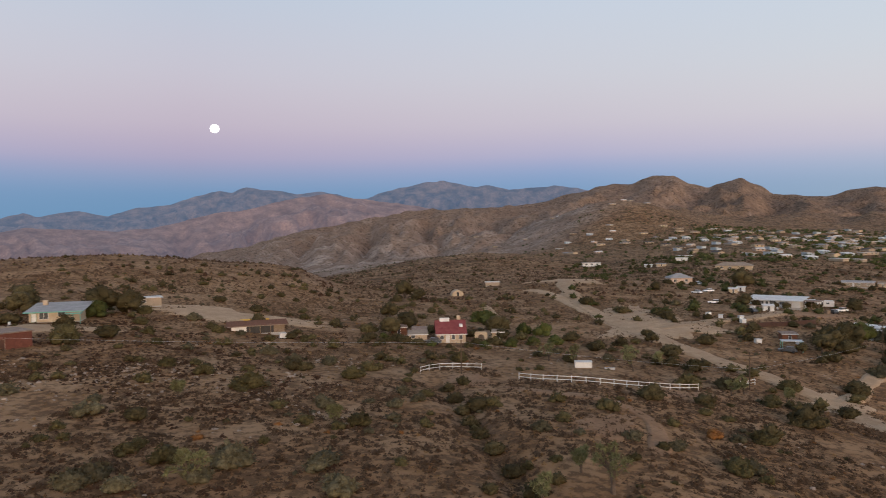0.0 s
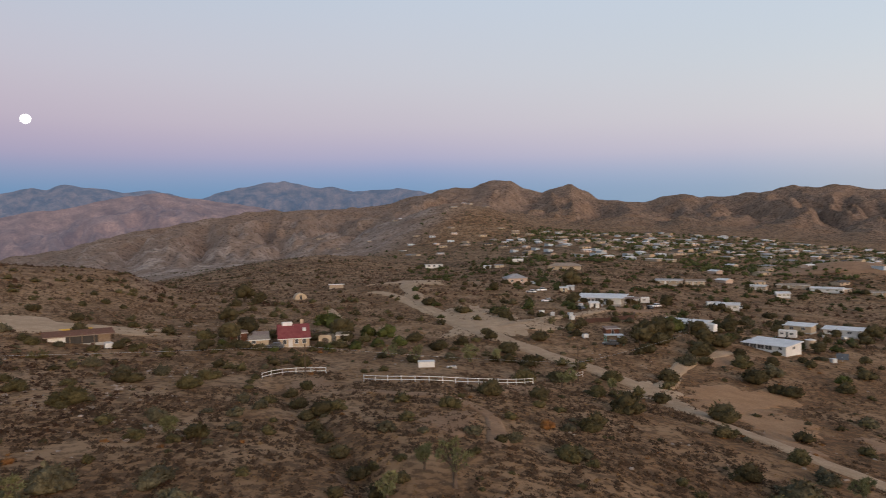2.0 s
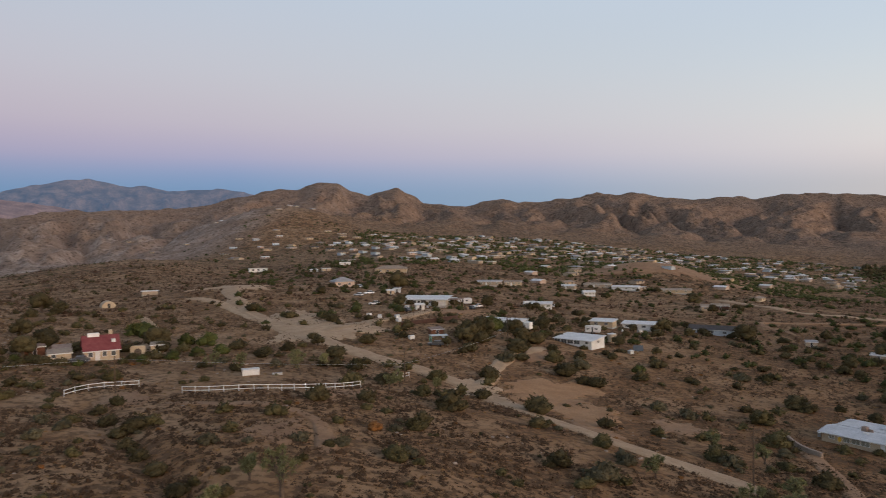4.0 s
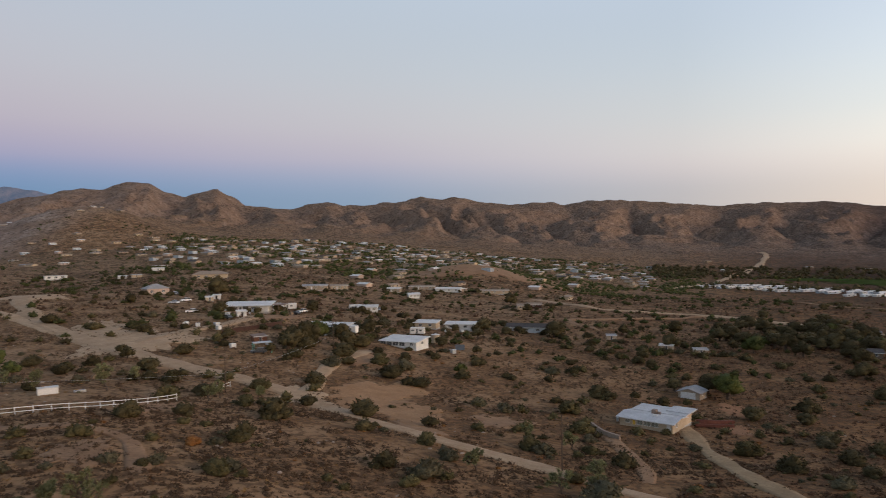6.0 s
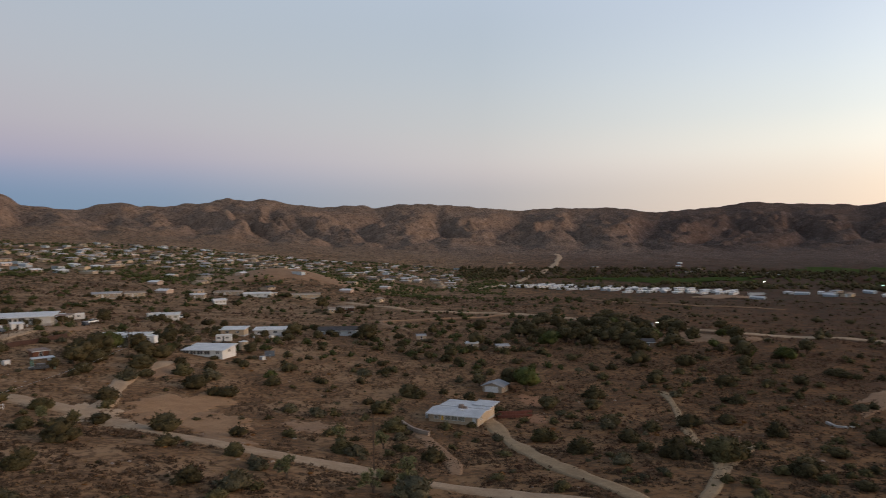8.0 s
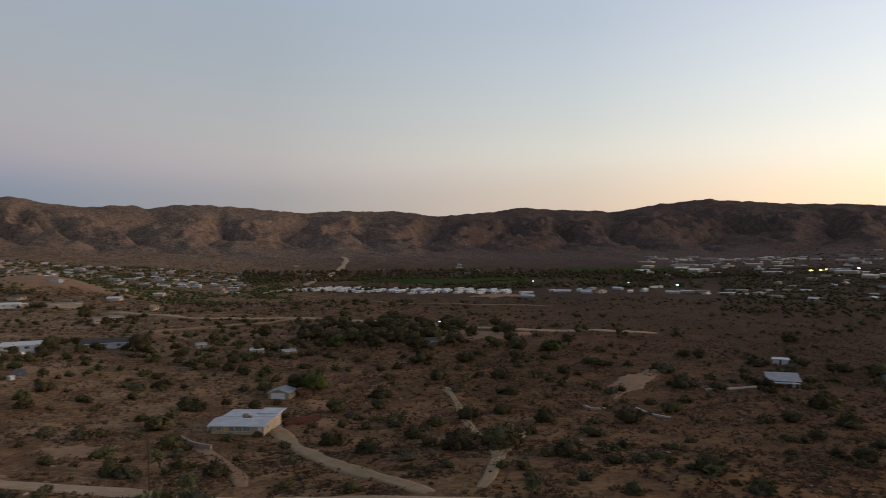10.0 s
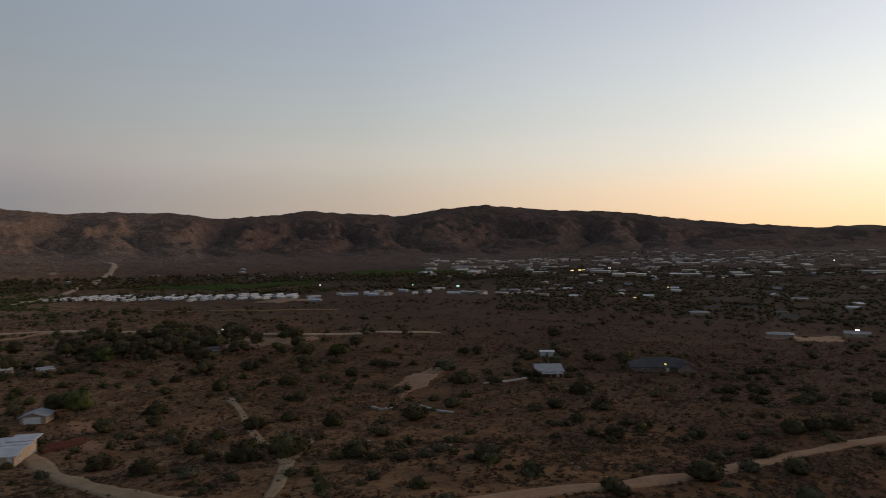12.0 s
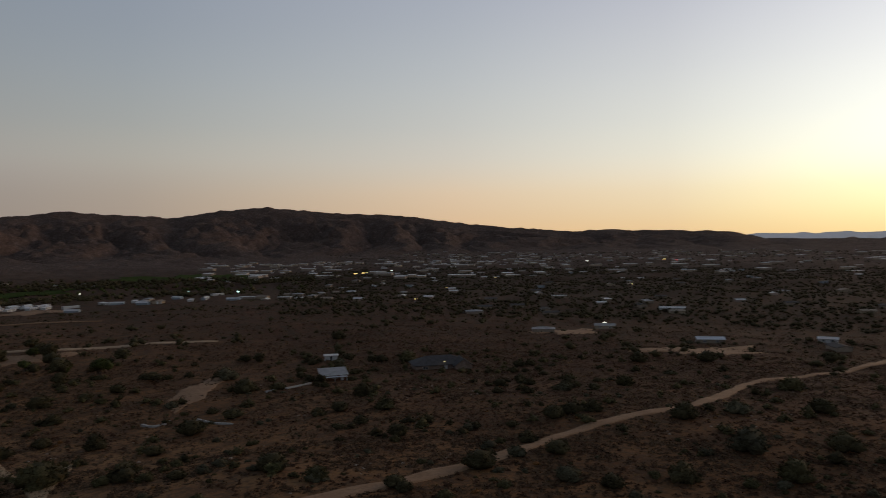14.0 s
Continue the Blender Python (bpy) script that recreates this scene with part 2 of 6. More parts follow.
def surface(name, a, b, size=1.0, rough=0.8, bump=0.3, metal=0.0, stain=0.35, spec=0.3, glow=None, airlight=None):
    """A weathered surface: colour a to b in patches of about size metres, with finer grain and stains."""
    m, t, p = nodes_of(name)
    pos = t.nodes.new("ShaderNodeNewGeometry").outputs["Position"]
    info = t.nodes.new("ShaderNodeObjectInfo")
    big, fine = link_noise(t, pos, 1.0 / size), link_noise(t, pos, 9.0 / size, 6)
    col = steps(t, big, [(0.34, a), (0.66, b)])
    dark = tuple(c * (1 - stain) for c in a)
    col = blend(t, calc(t, "MULTIPLY", steps(t, fine, [(0.45, (0, 0, 0)), (0.72, (1, 1, 1))]), 0.8), col, dark)
    tone = calc(t, "MULTIPLY_ADD", info.outputs["Random"], 0.16, 0.92)
    col = blend(t, 1.0, col, tone, "MULTIPLY")
    t.links.new(col, p.inputs["Base Color"])
    p.inputs["Roughness"].default_value, p.inputs["Metallic"].default_value = rough, metal
    p.inputs["Specular IOR Level"].default_value = spec
    if bump:
        relief(t, p, fine, bump, 0.02 * size)
    # airlight: an even glow added to the surface in place of haze
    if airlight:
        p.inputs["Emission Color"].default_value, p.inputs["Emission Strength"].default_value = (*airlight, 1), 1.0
    if glow:
        p.inputs["Emission Color"].default_value, p.inputs["Emission Strength"].default_value = (*glow[0], 1), glow[1]
    return m


def leafy(name, a, b, c, size=5.0):
    """Foliage: fine mottling from leaf to leaf, broad changes from plant to plant."""
    m, t, p = nodes_of(name)
    pos = t.nodes.new("ShaderNodeNewGeometry").outputs["Position"]
    info = t.nodes.new("ShaderNodeObjectInfo")
    fine = link_noise(t, pos, 3.2, 5, 0.7)
    leaf = steps(t, fine, [(0.34, a), (0.52, b), (0.70, c)])
    plant = link_noise(t, pos, 1.0 / size, 3)
    tone = calc(t, "MULTIPLY_ADD", plant, 1.3, 0.35)
    tone = calc(t, "MULTIPLY", tone, calc(t, "MULTIPLY_ADD", info.outputs["Random"], 0.5, 0.75))
    t.links.new(blend(t, 1.0, leaf, tone, "MULTIPLY"), p.inputs["Base Color"])
    p.inputs["Roughness"].default_value, p.inputs["Specular IOR Level"].default_value = 0.9, 0.1
    relief(t, p, fine, 0.9, 0.12)
    return m


def soil(name):
    """Desert ground: reddish-tan decomposed granite with gravel, pale washes, rock on the steeps and low scrub far off."""
    m, t, p = nodes_of(name)
    geo = t.nodes.new("ShaderNodeNewGeometry")
    pos = geo.outputs["Position"]
    sx = t.nodes.new("ShaderNodeSeparateXYZ")
    t.links.new(geo.outputs["Normal"], sx.inputs[0])
    steep = sx.outputs[2]
    broad, mid, fine, grit = (link_noise(t, pos, s, d) for s, d in ((0.012, 5), (0.09, 6), (0.75, 5), (4.0, 4)))
    col = steps(t, broad, [(0.30, (0.172, 0.091, 0.042)), (0.5, (0.244, 0.140, 0.070)), (0.70, (0.318, 0.194, 0.103))])
    col = blend(t, calc(t, "MULTIPLY", steps(t, mid, [(0.46, (0, 0, 0)), (0.62, (1, 1, 1))]), 0.7), col, (0.345, 0.228, 0.136))
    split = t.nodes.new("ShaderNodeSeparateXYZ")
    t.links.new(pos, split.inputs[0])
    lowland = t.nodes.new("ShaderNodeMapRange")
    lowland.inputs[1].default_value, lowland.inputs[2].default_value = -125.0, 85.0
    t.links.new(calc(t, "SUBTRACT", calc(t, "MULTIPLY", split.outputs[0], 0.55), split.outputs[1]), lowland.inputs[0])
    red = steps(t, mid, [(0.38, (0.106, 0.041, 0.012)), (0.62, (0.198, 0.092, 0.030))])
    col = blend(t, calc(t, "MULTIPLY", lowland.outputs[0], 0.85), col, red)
    # flats towards the sunset, darkened: their backlit shade is put into the colour
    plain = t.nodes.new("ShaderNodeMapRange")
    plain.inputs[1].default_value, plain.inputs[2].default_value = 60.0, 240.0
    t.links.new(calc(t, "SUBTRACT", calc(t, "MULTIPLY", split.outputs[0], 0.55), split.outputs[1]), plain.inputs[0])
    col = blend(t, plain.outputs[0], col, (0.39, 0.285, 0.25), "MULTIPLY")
    litter = calc(t, "ADD", fine, calc(t, "MULTIPLY", calc(t, "SUBTRACT", mid, 0.5), -0.35))
    col = blend(t, calc(t, "MULTIPLY", steps(t, litter, [(0.45, (0, 0, 0)), (0.57, (1, 1, 1))]), 0.68), col, (0.068, 0.040, 0.022))
    col = blend(t, calc(t, "MULTIPLY", steps(t, grit, [(0.58, (0, 0, 0)), (0.70, (1, 1, 1))]), 0.55), col, (0.340, 0.225, 0.145))
    # rock and bare faces on the steeps
    rock = steps(t, link_noise(t, pos, 0.03, 7, 0.7), [(0.35, (0.185, 0.126, 0.095)), (0.55, (0.275, 0.192, 0.146)), (0.70, (0.39, 0.290, 0.230))])
    blotch = steps(t, link_noise(t, pos, 0.11, 8, 0.78), [(0.47, (0, 0, 0)), (0.55, (1, 1, 1))])
    rock = blend(t, calc(t, "MULTIPLY", blotch, 0.62), rock, (0.100, 0.070, 0.053))
    gully = steps(t, link_noise(t, pos, 0.10, 7, 0.7), [(0.50, (0, 0, 0)), (0.60, (1, 1, 1))])
    rock = blend(t, calc(t, "MULTIPLY", gully, 0.22), rock, (0.44, 0.33, 0.26))
    # low scrub that stands too far off to be told apart
    away = t.nodes.new("ShaderNodeVectorMath")
    away.operation = "LENGTH"
    t.links.new(pos, away.inputs[0])
    far = t.nodes.new("ShaderNodeMapRange")
    far.inputs[1].default_value, far.inputs[2].default_value = 170.0, 520.0
    t.links.new(away.outputs["Value"], far.inputs[0])
    # mountain rock by distance, its duller tone partly haze put into the colour
    range_ = t.nodes.new("ShaderNodeMapRange")
    range_.inputs[1].default_value, range_.inputs[2].default_value = 1250.0, 2000.0
    t.links.new(away.outputs["Value"], range_.inputs[0])
    face = steps(t, steep, [(0.80, (1, 1, 1)), (0.97, (0, 0, 0))])
    col = blend(t, calc(t, "MULTIPLY", calc(t, "MAXIMUM", face, range_.outputs[0]), 0.82), col, rock)
    v = t.nodes.new("ShaderNodeTexVoronoi")
    v.inputs["Scale"].default_value = 0.22
    t.links.new(pos, v.inputs["Vector"])
    v2 = t.nodes.new("ShaderNodeTexVoronoi")
    v2.inputs["Scale"].default_value = 0.085
    t.links.new(pos, v2.inputs["Vector"])
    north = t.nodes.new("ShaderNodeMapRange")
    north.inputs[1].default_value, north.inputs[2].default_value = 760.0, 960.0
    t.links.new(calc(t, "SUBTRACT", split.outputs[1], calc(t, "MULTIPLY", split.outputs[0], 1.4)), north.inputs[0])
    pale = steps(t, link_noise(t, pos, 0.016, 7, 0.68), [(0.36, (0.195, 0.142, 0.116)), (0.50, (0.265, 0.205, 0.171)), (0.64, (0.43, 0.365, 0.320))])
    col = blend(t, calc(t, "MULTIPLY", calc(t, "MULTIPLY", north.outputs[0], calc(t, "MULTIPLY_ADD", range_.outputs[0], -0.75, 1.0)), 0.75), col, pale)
    # dark scrub of the south-east, plus the backlit slopes' shade painted in
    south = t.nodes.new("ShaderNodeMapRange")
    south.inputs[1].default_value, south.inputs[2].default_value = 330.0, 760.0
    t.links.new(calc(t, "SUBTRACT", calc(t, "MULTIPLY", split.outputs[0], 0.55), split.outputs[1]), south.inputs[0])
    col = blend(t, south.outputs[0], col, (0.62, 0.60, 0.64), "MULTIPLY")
    dots = steps(t, calc(t, "ADD", v.outputs["Distance"], calc(t, "MULTIPLY", mid, 0.30)), [(0.44, (1, 1, 1)), (0.64, (0, 0, 0))])
    dots2 = steps(t, calc(t, "ADD", v2.outputs["Distance"], calc(t, "MULTIPLY", broad, 0.4)), [(0.42, (1, 1, 1)), (0.56, (0, 0, 0))])
    flatland = calc(t, "MULTIPLY", far.outputs[0], calc(t, "SUBTRACT", 1.0, calc(t, "MULTIPLY", calc(t, "MAXIMUM", face, calc(t, "MULTIPLY", north.outputs[0], 0.7)), 0.75)))
    col = blend(t, calc(t, "MULTIPLY", calc(t, "MULTIPLY", flatland, dots), 0.66), col, (0.034, 0.025, 0.013))
    col = blend(t, calc(t, "MULTIPLY", calc(t, "MULTIPLY", flatland, dots2), 0.58), col, (0.028, 0.025, 0.013))
    apron = t.nodes.new("ShaderNodeMapRange")
    apron.inputs[1].default_value, apron.inputs[2].default_value = 900.0, 1250.0
    t.links.new(away.outputs["Value"], apron.inputs[0])
    v3 = t.nodes.new("ShaderNodeTexVoronoi")
    v3.inputs["Scale"].default_value = 0.105
    t.links.new(pos, v3.inputs["Vector"])
    dots3 = steps(t, calc(t, "ADD", v3.outputs["Distance"], calc(t, "MULTIPLY", mid, 0.35)), [(0.44, (1, 1, 1)), (0.54, (0, 0, 0))])
    col = blend(t, calc(t, "MULTIPLY", calc(t, "MULTIPLY", apron.outputs[0], dots3), 0.62), col, (0.066, 0.046, 0.032))
    t.links.new(col, p.inputs["Base Color"])
    p.inputs["Roughness"].default_value, p.inputs["Specular IOR Level"].default_value = 0.95, 0.1
    b1 = t.nodes.new("ShaderNodeBump")
    b1.inputs["Strength"].default_value, b1.inputs["Distance"].default_value = 0.5, 0.25
    t.links.new(fine, b1.inputs["Height"])
    b2 = t.nodes.new("ShaderNodeBump")
    b2.inputs["Strength"].default_value, b2.inputs["Distance"].default_value = 0.55, 14.0
    t.links.new(calc(t, "MULTIPLY", link_noise(t, pos, 0.022, 8, 0.62), face), b2.inputs["Height"])
    b3 = t.nodes.new("ShaderNodeBump")
    b3.inputs["Strength"].default_value, b3.inputs["Distance"].default_value = 0.9, 8.0
    t.links.new(calc(t, "MULTIPLY", link_noise(t, pos, 0.055, 8, 0.7), range_.outputs[0]), b3.inputs["Height"])
    t.links.new(b1.outputs[0], b3.inputs["Normal"])
    t.links.new(b3.outputs[0], b2.inputs["Normal"])
    t.links.new(b2.outputs[0], p.inputs["Normal"])
    return m


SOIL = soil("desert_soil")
WASH = surface("driveway_dirt", (0.250, 0.165, 0.088), (0.350, 0.244, 0.138), 3.0, 0.95, 0.4, stain=0.28)
SAND = surface("graded_sand", (0.34, 0.228, 0.136), (0.46, 0.328, 0.210), 3.0, 0.95, 0.4, stain=0.25)
BARE = surface("bare_dirt", (0.24, 0.135, 0.072), (0.32, 0.195, 0.110), 5.0, 0.95, 0.4, stain=0.3)
CLAY = surface("tan_clay", (0.27, 0.145, 0.068), (0.35, 0.205, 0.105), 4.0, 0.95, 0.4, stain=0.3)
RED_DIRT = surface("orange_dirt", (0.28, 0.13, 0.06), (0.33, 0.17, 0.085), 3.0, 0.95, 0.4, stain=0.3)
TURF = surface("golf_turf", (0.050, 0.074, 0.022), (0.078, 0.098, 0.034), 20.0, 1.0, 0.0, spec=0.0)
WHITE = surface("white_paint", (0.56, 0.56, 0.55), (0.68, 0.68, 0.67), 2.0, 0.6, 0.1, stain=0.15)
ROOF_WHITE = surface("white_roof_coating", (0.54, 0.54, 0.54), (0.68, 0.68, 0.67), 2.5, 0.6, 0.15, stain=0.25)
ROOF_PALE = surface("pale_blue_grey_roof_coating", (0.40, 0.41, 0.43), (0.53, 0.54, 0.56), 2.5, 0.6, 0.15, stain=0.3)
ROOF_GREY = surface("grey_roll_roofing", (0.25, 0.25, 0.255), (0.35, 0.35, 0.355), 2.0, 0.8, 0.3, stain=0.25)
ROOF_TAN = surface("tan_shingle", (0.24, 0.19, 0.15), (0.33, 0.27, 0.21), 1.5, 0.9, 0.4)
ROOF_DARK = surface("dark_shingle", (0.055, 0.05, 0.05), (0.09, 0.085, 0.085), 1.5, 0.9, 0.4)
ROOF_RED = surface("faded_red_shingle", (0.17, 0.040, 0.042), (0.23, 0.065, 0.064), 1.2, 0.85, 0.4, stain=0.3)
TRIM_GREEN = surface("sea_green_paint", (0.12, 0.36, 0.30), (0.17, 0.42, 0.36), 1.0, 0.6, 0.1)
CREAM = surface("cream_stucco", (0.38, 0.30, 0.21), (0.48, 0.39, 0.28), 1.5, 0.9, 0.3, stain=0.2)
PINK = surface("pink_stucco", (0.42, 0.32, 0.26), (0.50, 0.39, 0.32), 1.5, 0.9, 0.3, stain=0.2)
TAN = surface("tan_stucco", (0.30, 0.24, 0.18), (0.38, 0.31, 0.24), 1.5, 0.9, 0.3, stain=0.2)
BLOCK = surface("tan_block_wall", (0.36, 0.28, 0.20), (0.46, 0.37, 0.27), 0.8, 0.9, 0.5)
PALE_BLUE = surface("pale_blue_siding", (0.34, 0.39, 0.44), (0.43, 0.48, 0.53), 1.5, 0.7, 0.1)
RUST = surface("rusted_steel", (0.060, 0.030, 0.021), (0.100, 0.050, 0.034), 1.2, 0.85, 0.5)
IRON = surface("rusty_corrugated_iron", (0.19, 0.13, 0.10), (0.30, 0.23, 0.19), 1.0, 0.75, 0.4)
STEEL = surface("galvanised_steel", (0.45, 0.48, 0.52), (0.58, 0.61, 0.65), 1.5, 0.45, 0.2, metal=0.6)
BRICK_RED = surface("red_painted_block", (0.11, 0.040, 0.028), (0.16, 0.058, 0.040), 0.8, 0.9, 0.4)
CONCRETE = surface("weathered_concrete", (0.34, 0.33, 0.31), (0.46, 0.45, 0.43), 1.5, 0.9, 0.3)
WOOD = surface("grey_weathered_wood", (0.16, 0.115, 0.08), (0.24, 0.18, 0.13), 0.6, 0.9, 0.5)
POLE = surface("creosoted_pole", (0.075, 0.05, 0.035), (0.11, 0.08, 0.055), 0.6, 0.9, 0.5)
TIMBER = surface("brown_timber", (0.13, 0.055, 0.03), (0.19, 0.085, 0.05), 0.6, 0.85, 0.4)
YELLOW = surface("yellow_paint", (0.60, 0.36, 0.05), (0.68, 0.44, 0.08), 0.8, 0.6, 0.1)
# near-black for door leaves and for the shed bay's painted shade
DARK = surface("dark_door_and_bay_shade", (0.02, 0.02, 0.022), (0.035, 0.035, 0.038), 1.0, 0.5, 0.0)
TYRE = surface("black_rubber", (0.02, 0.02, 0.02), (0.03, 0.03, 0.03), 0.3, 0.9, 0.2)
CAR_WHITE = surface("white_car_paint", (0.75, 0.76, 0.77), (0.80, 0.80, 0.81), 1.0, 0.3, 0.0, stain=0.05, spec=0.5)
CAR_DARK = surface("dark_car_paint", (0.04, 0.045, 0.055), (0.06, 0.065, 0.075), 1.0, 0.3, 0.0, stain=0.05, spec=0.5)
CAR_RED = surface("red_car_paint", (0.30, 0.03, 0.03), (0.36, 0.04, 0.04), 1.0, 0.3, 0.0, stain=0.05, spec=0.5)
BARK = surface("bark", (0.07, 0.05, 0.038), (0.12, 0.09, 0.07), 0.3, 0.95, 0.6)
STONE = surface("pale_granite", (0.26, 0.20, 0.155), (0.36, 0.29, 0.235), 1.0, 0.9, 0.6)
# pale panes: the sky's reflection is put into the glass colour
PALE_GLASS = surface("sky_pale_glass", (0.20, 0.20, 0.16), (0.28, 0.28, 0.23), 0.6, 0.2, 0.0, stain=0.1, spec=0.8)
GLASS = surface("window_glass", (0.07, 0.075, 0.08), (0.10, 0.105, 0.11), 1.0, 0.08, 0.0, stain=0.0, spec=0.8)
LAMP_WHITE = surface("lit_white_lamp", (0.8, 0.8, 0.8), (0.8, 0.8, 0.8), 1.0, 0.5, 0.0, glow=((1.0, 0.93, 0.80), 12.0))
LAMP_AMBER = surface("lit_amber_lamp", (0.8, 0.6, 0.3), (0.8, 0.6, 0.3), 1.0, 0.5, 0.0, glow=((1.0, 0.62, 0.18), 8.0))
LAMP_GREEN = surface("lit_green_lamp", (0.5, 0.8, 0.7), (0.5, 0.8, 0.7), 1.0, 0.5, 0.0, glow=((0.55, 1.0, 0.85), 8.0))
LAMP_RED = surface("lit_red_lamp", (0.8, 0.2, 0.2), (0.8, 0.2, 0.2), 1.0, 0.5, 0.0, glow=((1.0, 0.08, 0.06), 4.0))
MOON = surface("moonlight", (0.8, 0.8, 0.8), (0.85, 0.85, 0.85), 20.0, 0.9, 0.0, glow=((1.0, 0.98, 0.95), 1.5))
# far ranges: airlight glows for haze; blue and mauve patches imitate lit facets
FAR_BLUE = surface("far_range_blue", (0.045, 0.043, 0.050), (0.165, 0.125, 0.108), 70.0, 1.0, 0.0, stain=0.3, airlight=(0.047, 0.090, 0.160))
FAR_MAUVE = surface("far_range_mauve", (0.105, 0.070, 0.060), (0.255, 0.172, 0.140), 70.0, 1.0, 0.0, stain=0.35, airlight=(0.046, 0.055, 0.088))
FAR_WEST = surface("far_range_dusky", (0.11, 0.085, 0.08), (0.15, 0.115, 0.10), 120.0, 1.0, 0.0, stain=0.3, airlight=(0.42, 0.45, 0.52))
DRY = leafy("brush_dark_brown", (0.031, 0.015, 0.008), (0.058, 0.029, 0.015), (0.100, 0.053, 0.028), 9.0)
SAGE = leafy("brush_grey_brown", (0.050, 0.029, 0.016), (0.094, 0.057, 0.032), (0.168, 0.107, 0.060), 9.0)
OLIVE = leafy("creosote_olive", (0.036, 0.031, 0.014), (0.070, 0.060, 0.027), (0.120, 0.102, 0.048), 7.0)
STRAW = leafy("dry_grass_straw", (0.165, 0.089, 0.036), (0.251, 0.147, 0.062), (0.348, 0.218, 0.099), 12.0)
JUNIPER = leafy("juniper_green", (0.034, 0.028, 0.014), (0.063, 0.052, 0.025), (0.104, 0.086, 0.044), 6.0)
GREYGREEN = leafy("saltbush_grey_green", (0.050, 0.044, 0.026), (0.090, 0.080, 0.048), (0.146, 0.130, 0.080), 6.0)
GREEN = leafy("saltbush_grey_green", (0.066, 0.062, 0.036), (0.118, 0.108, 0.062), (0.185, 0.165, 0.098), 6.0)
GREEN = leafy("garden_green", (0.034, 0.042, 0.013), (0.060, 0.068, 0.020), (0.100, 0.102, 0.036), 5.0)
TOWN_GREEN = leafy("town_tree_green", (0.032, 0.038, 0.014), (0.056, 0.063, 0.023), (0.095, 0.098, 0.040), 9.0)
RUSTY = leafy("rusty_buckwheat", (0.14, 0.060, 0.020), (0.21, 0.095, 0.032), (0.28, 0.15, 0.055), 5.0)
YUCCA = leafy("joshua_leaf", (0.10, 0.105, 0.050), (0.17, 0.17, 0.082), (0.26, 0.25, 0.14), 4.0)

# ---- mesh helpers ----
def tri_mesh(name, verts, material):
    """A mesh of loose triangles; verts is (n, 3, 3)."""
    n = len(verts)
    me = bpy.data.meshes.new(name)
    me.vertices.add(3 * n)
    me.vertices.foreach_set("co", np.ascontiguousarray(verts, np.float32).ravel())
    me.loops.add(3 * n)
    me.loops.foreach_set("vertex_index", np.arange(3 * n, dtype=np.int32))
    me.polygons.add(n)
    me.polygons.foreach_set("loop_start", np.arange(0, 3 * n, 3, dtype=np.int32))
    me.polygons.foreach_set("loop_total", np.full(n, 3, np.int32))
    me.materials.append(material)
    me.update(calc_edges=True)
    return me


def grid_mesh(name, verts, rows, cols, material, close=False, smooth=True):
    """A sheet of rows x cols vertices."""
    a = np.arange(rows * cols).reshape(rows, cols)
    if close:
        a = np.concatenate([a, a[:, :1]], 1)
    q = np.stack([a[:-1, :-1], a[:-1, 1:], a[1:, 1:], a[1:, :-1]], -1).reshape(-1, 4)
    n = len(q)
    me = bpy.data.meshes.new(name)
    me.vertices.add(len(verts))
    me.vertices.foreach_set("co", np.ascontiguousarray(verts, np.float32).ravel())
    me.loops.add(4 * n)
    me.loops.foreach_set("vertex_index", q.astype(np.int32).ravel())
    me.polygons.add(n)
    me.polygons.foreach_set("loop_start", np.arange(0, 4 * n, 4, dtype=np.int32))
    me.polygons.foreach_set("loop_total", np.full(n, 4, np.int32))
    me.polygons.foreach_set("use_smooth", np.full(n, smooth))
    me.materials.append(material)
    me.update(calc_edges=True)
    return me


def bm_box(bm, x0, y0, z0, x1, y1, z1, bevel=0.0):
    v = [bm.verts.new(c) for c in ((x0, y0, z0), (x1, y0, z0), (x1, y1, z0), (x0, y1, z0), (x0, y0, z1), (x1, y0, z1), (x1, y1, z1), (x0, y1, z1))]
    f = [bm.faces.new([v[i] for i in q]) for q in ((3, 2, 1, 0), (4, 5, 6, 7), (0, 1, 5, 4), (1, 2, 6, 5), (2, 3, 7, 6), (3, 0, 4, 7))]
    if bevel:
        bmesh.ops.bevel(bm, geom=list({e for g in f for e in g.edges}), offset=bevel, segments=1, affect="EDGES")
    return v


def bm_tube(bm, a, b, ra, rb, seg=8):
    a, b = Vector(a), Vector(b)
    turn = (b - a).to_track_quat("Z", "Y").to_matrix()
    rings = []
    for c, r in ((a, ra), (b, rb)):
        rings.append([bm.verts.new(c + turn @ Vector((r * math.cos(i * 2 * math.pi / seg), r * math.sin(i * 2 * math.pi / seg), 0))) for i in range(seg)])
    for i in range(seg):
        bm.faces.new((rings[0][i], rings[0][(i + 1) % seg], rings[1][(i + 1) % seg], rings[1][i]))
    bm.faces.new(rings[1])
    bm.faces.new(rings[0][::-1])


def bm_prism(bm, section, x0, x1):
    """A section in (y, z), pulled from x0 to x1."""
    a = [bm.verts.new((x0, y, z)) for y, z in section]
    b = [bm.verts.new((x1, y, z)) for y, z in section]
    n = len(section)
    bm.faces.new(a)
    bm.faces.new(b[::-1])
    for i in range(n):
        bm.faces.new((a[i], b[i], b[(i + 1) % n], a[(i + 1) % n]))


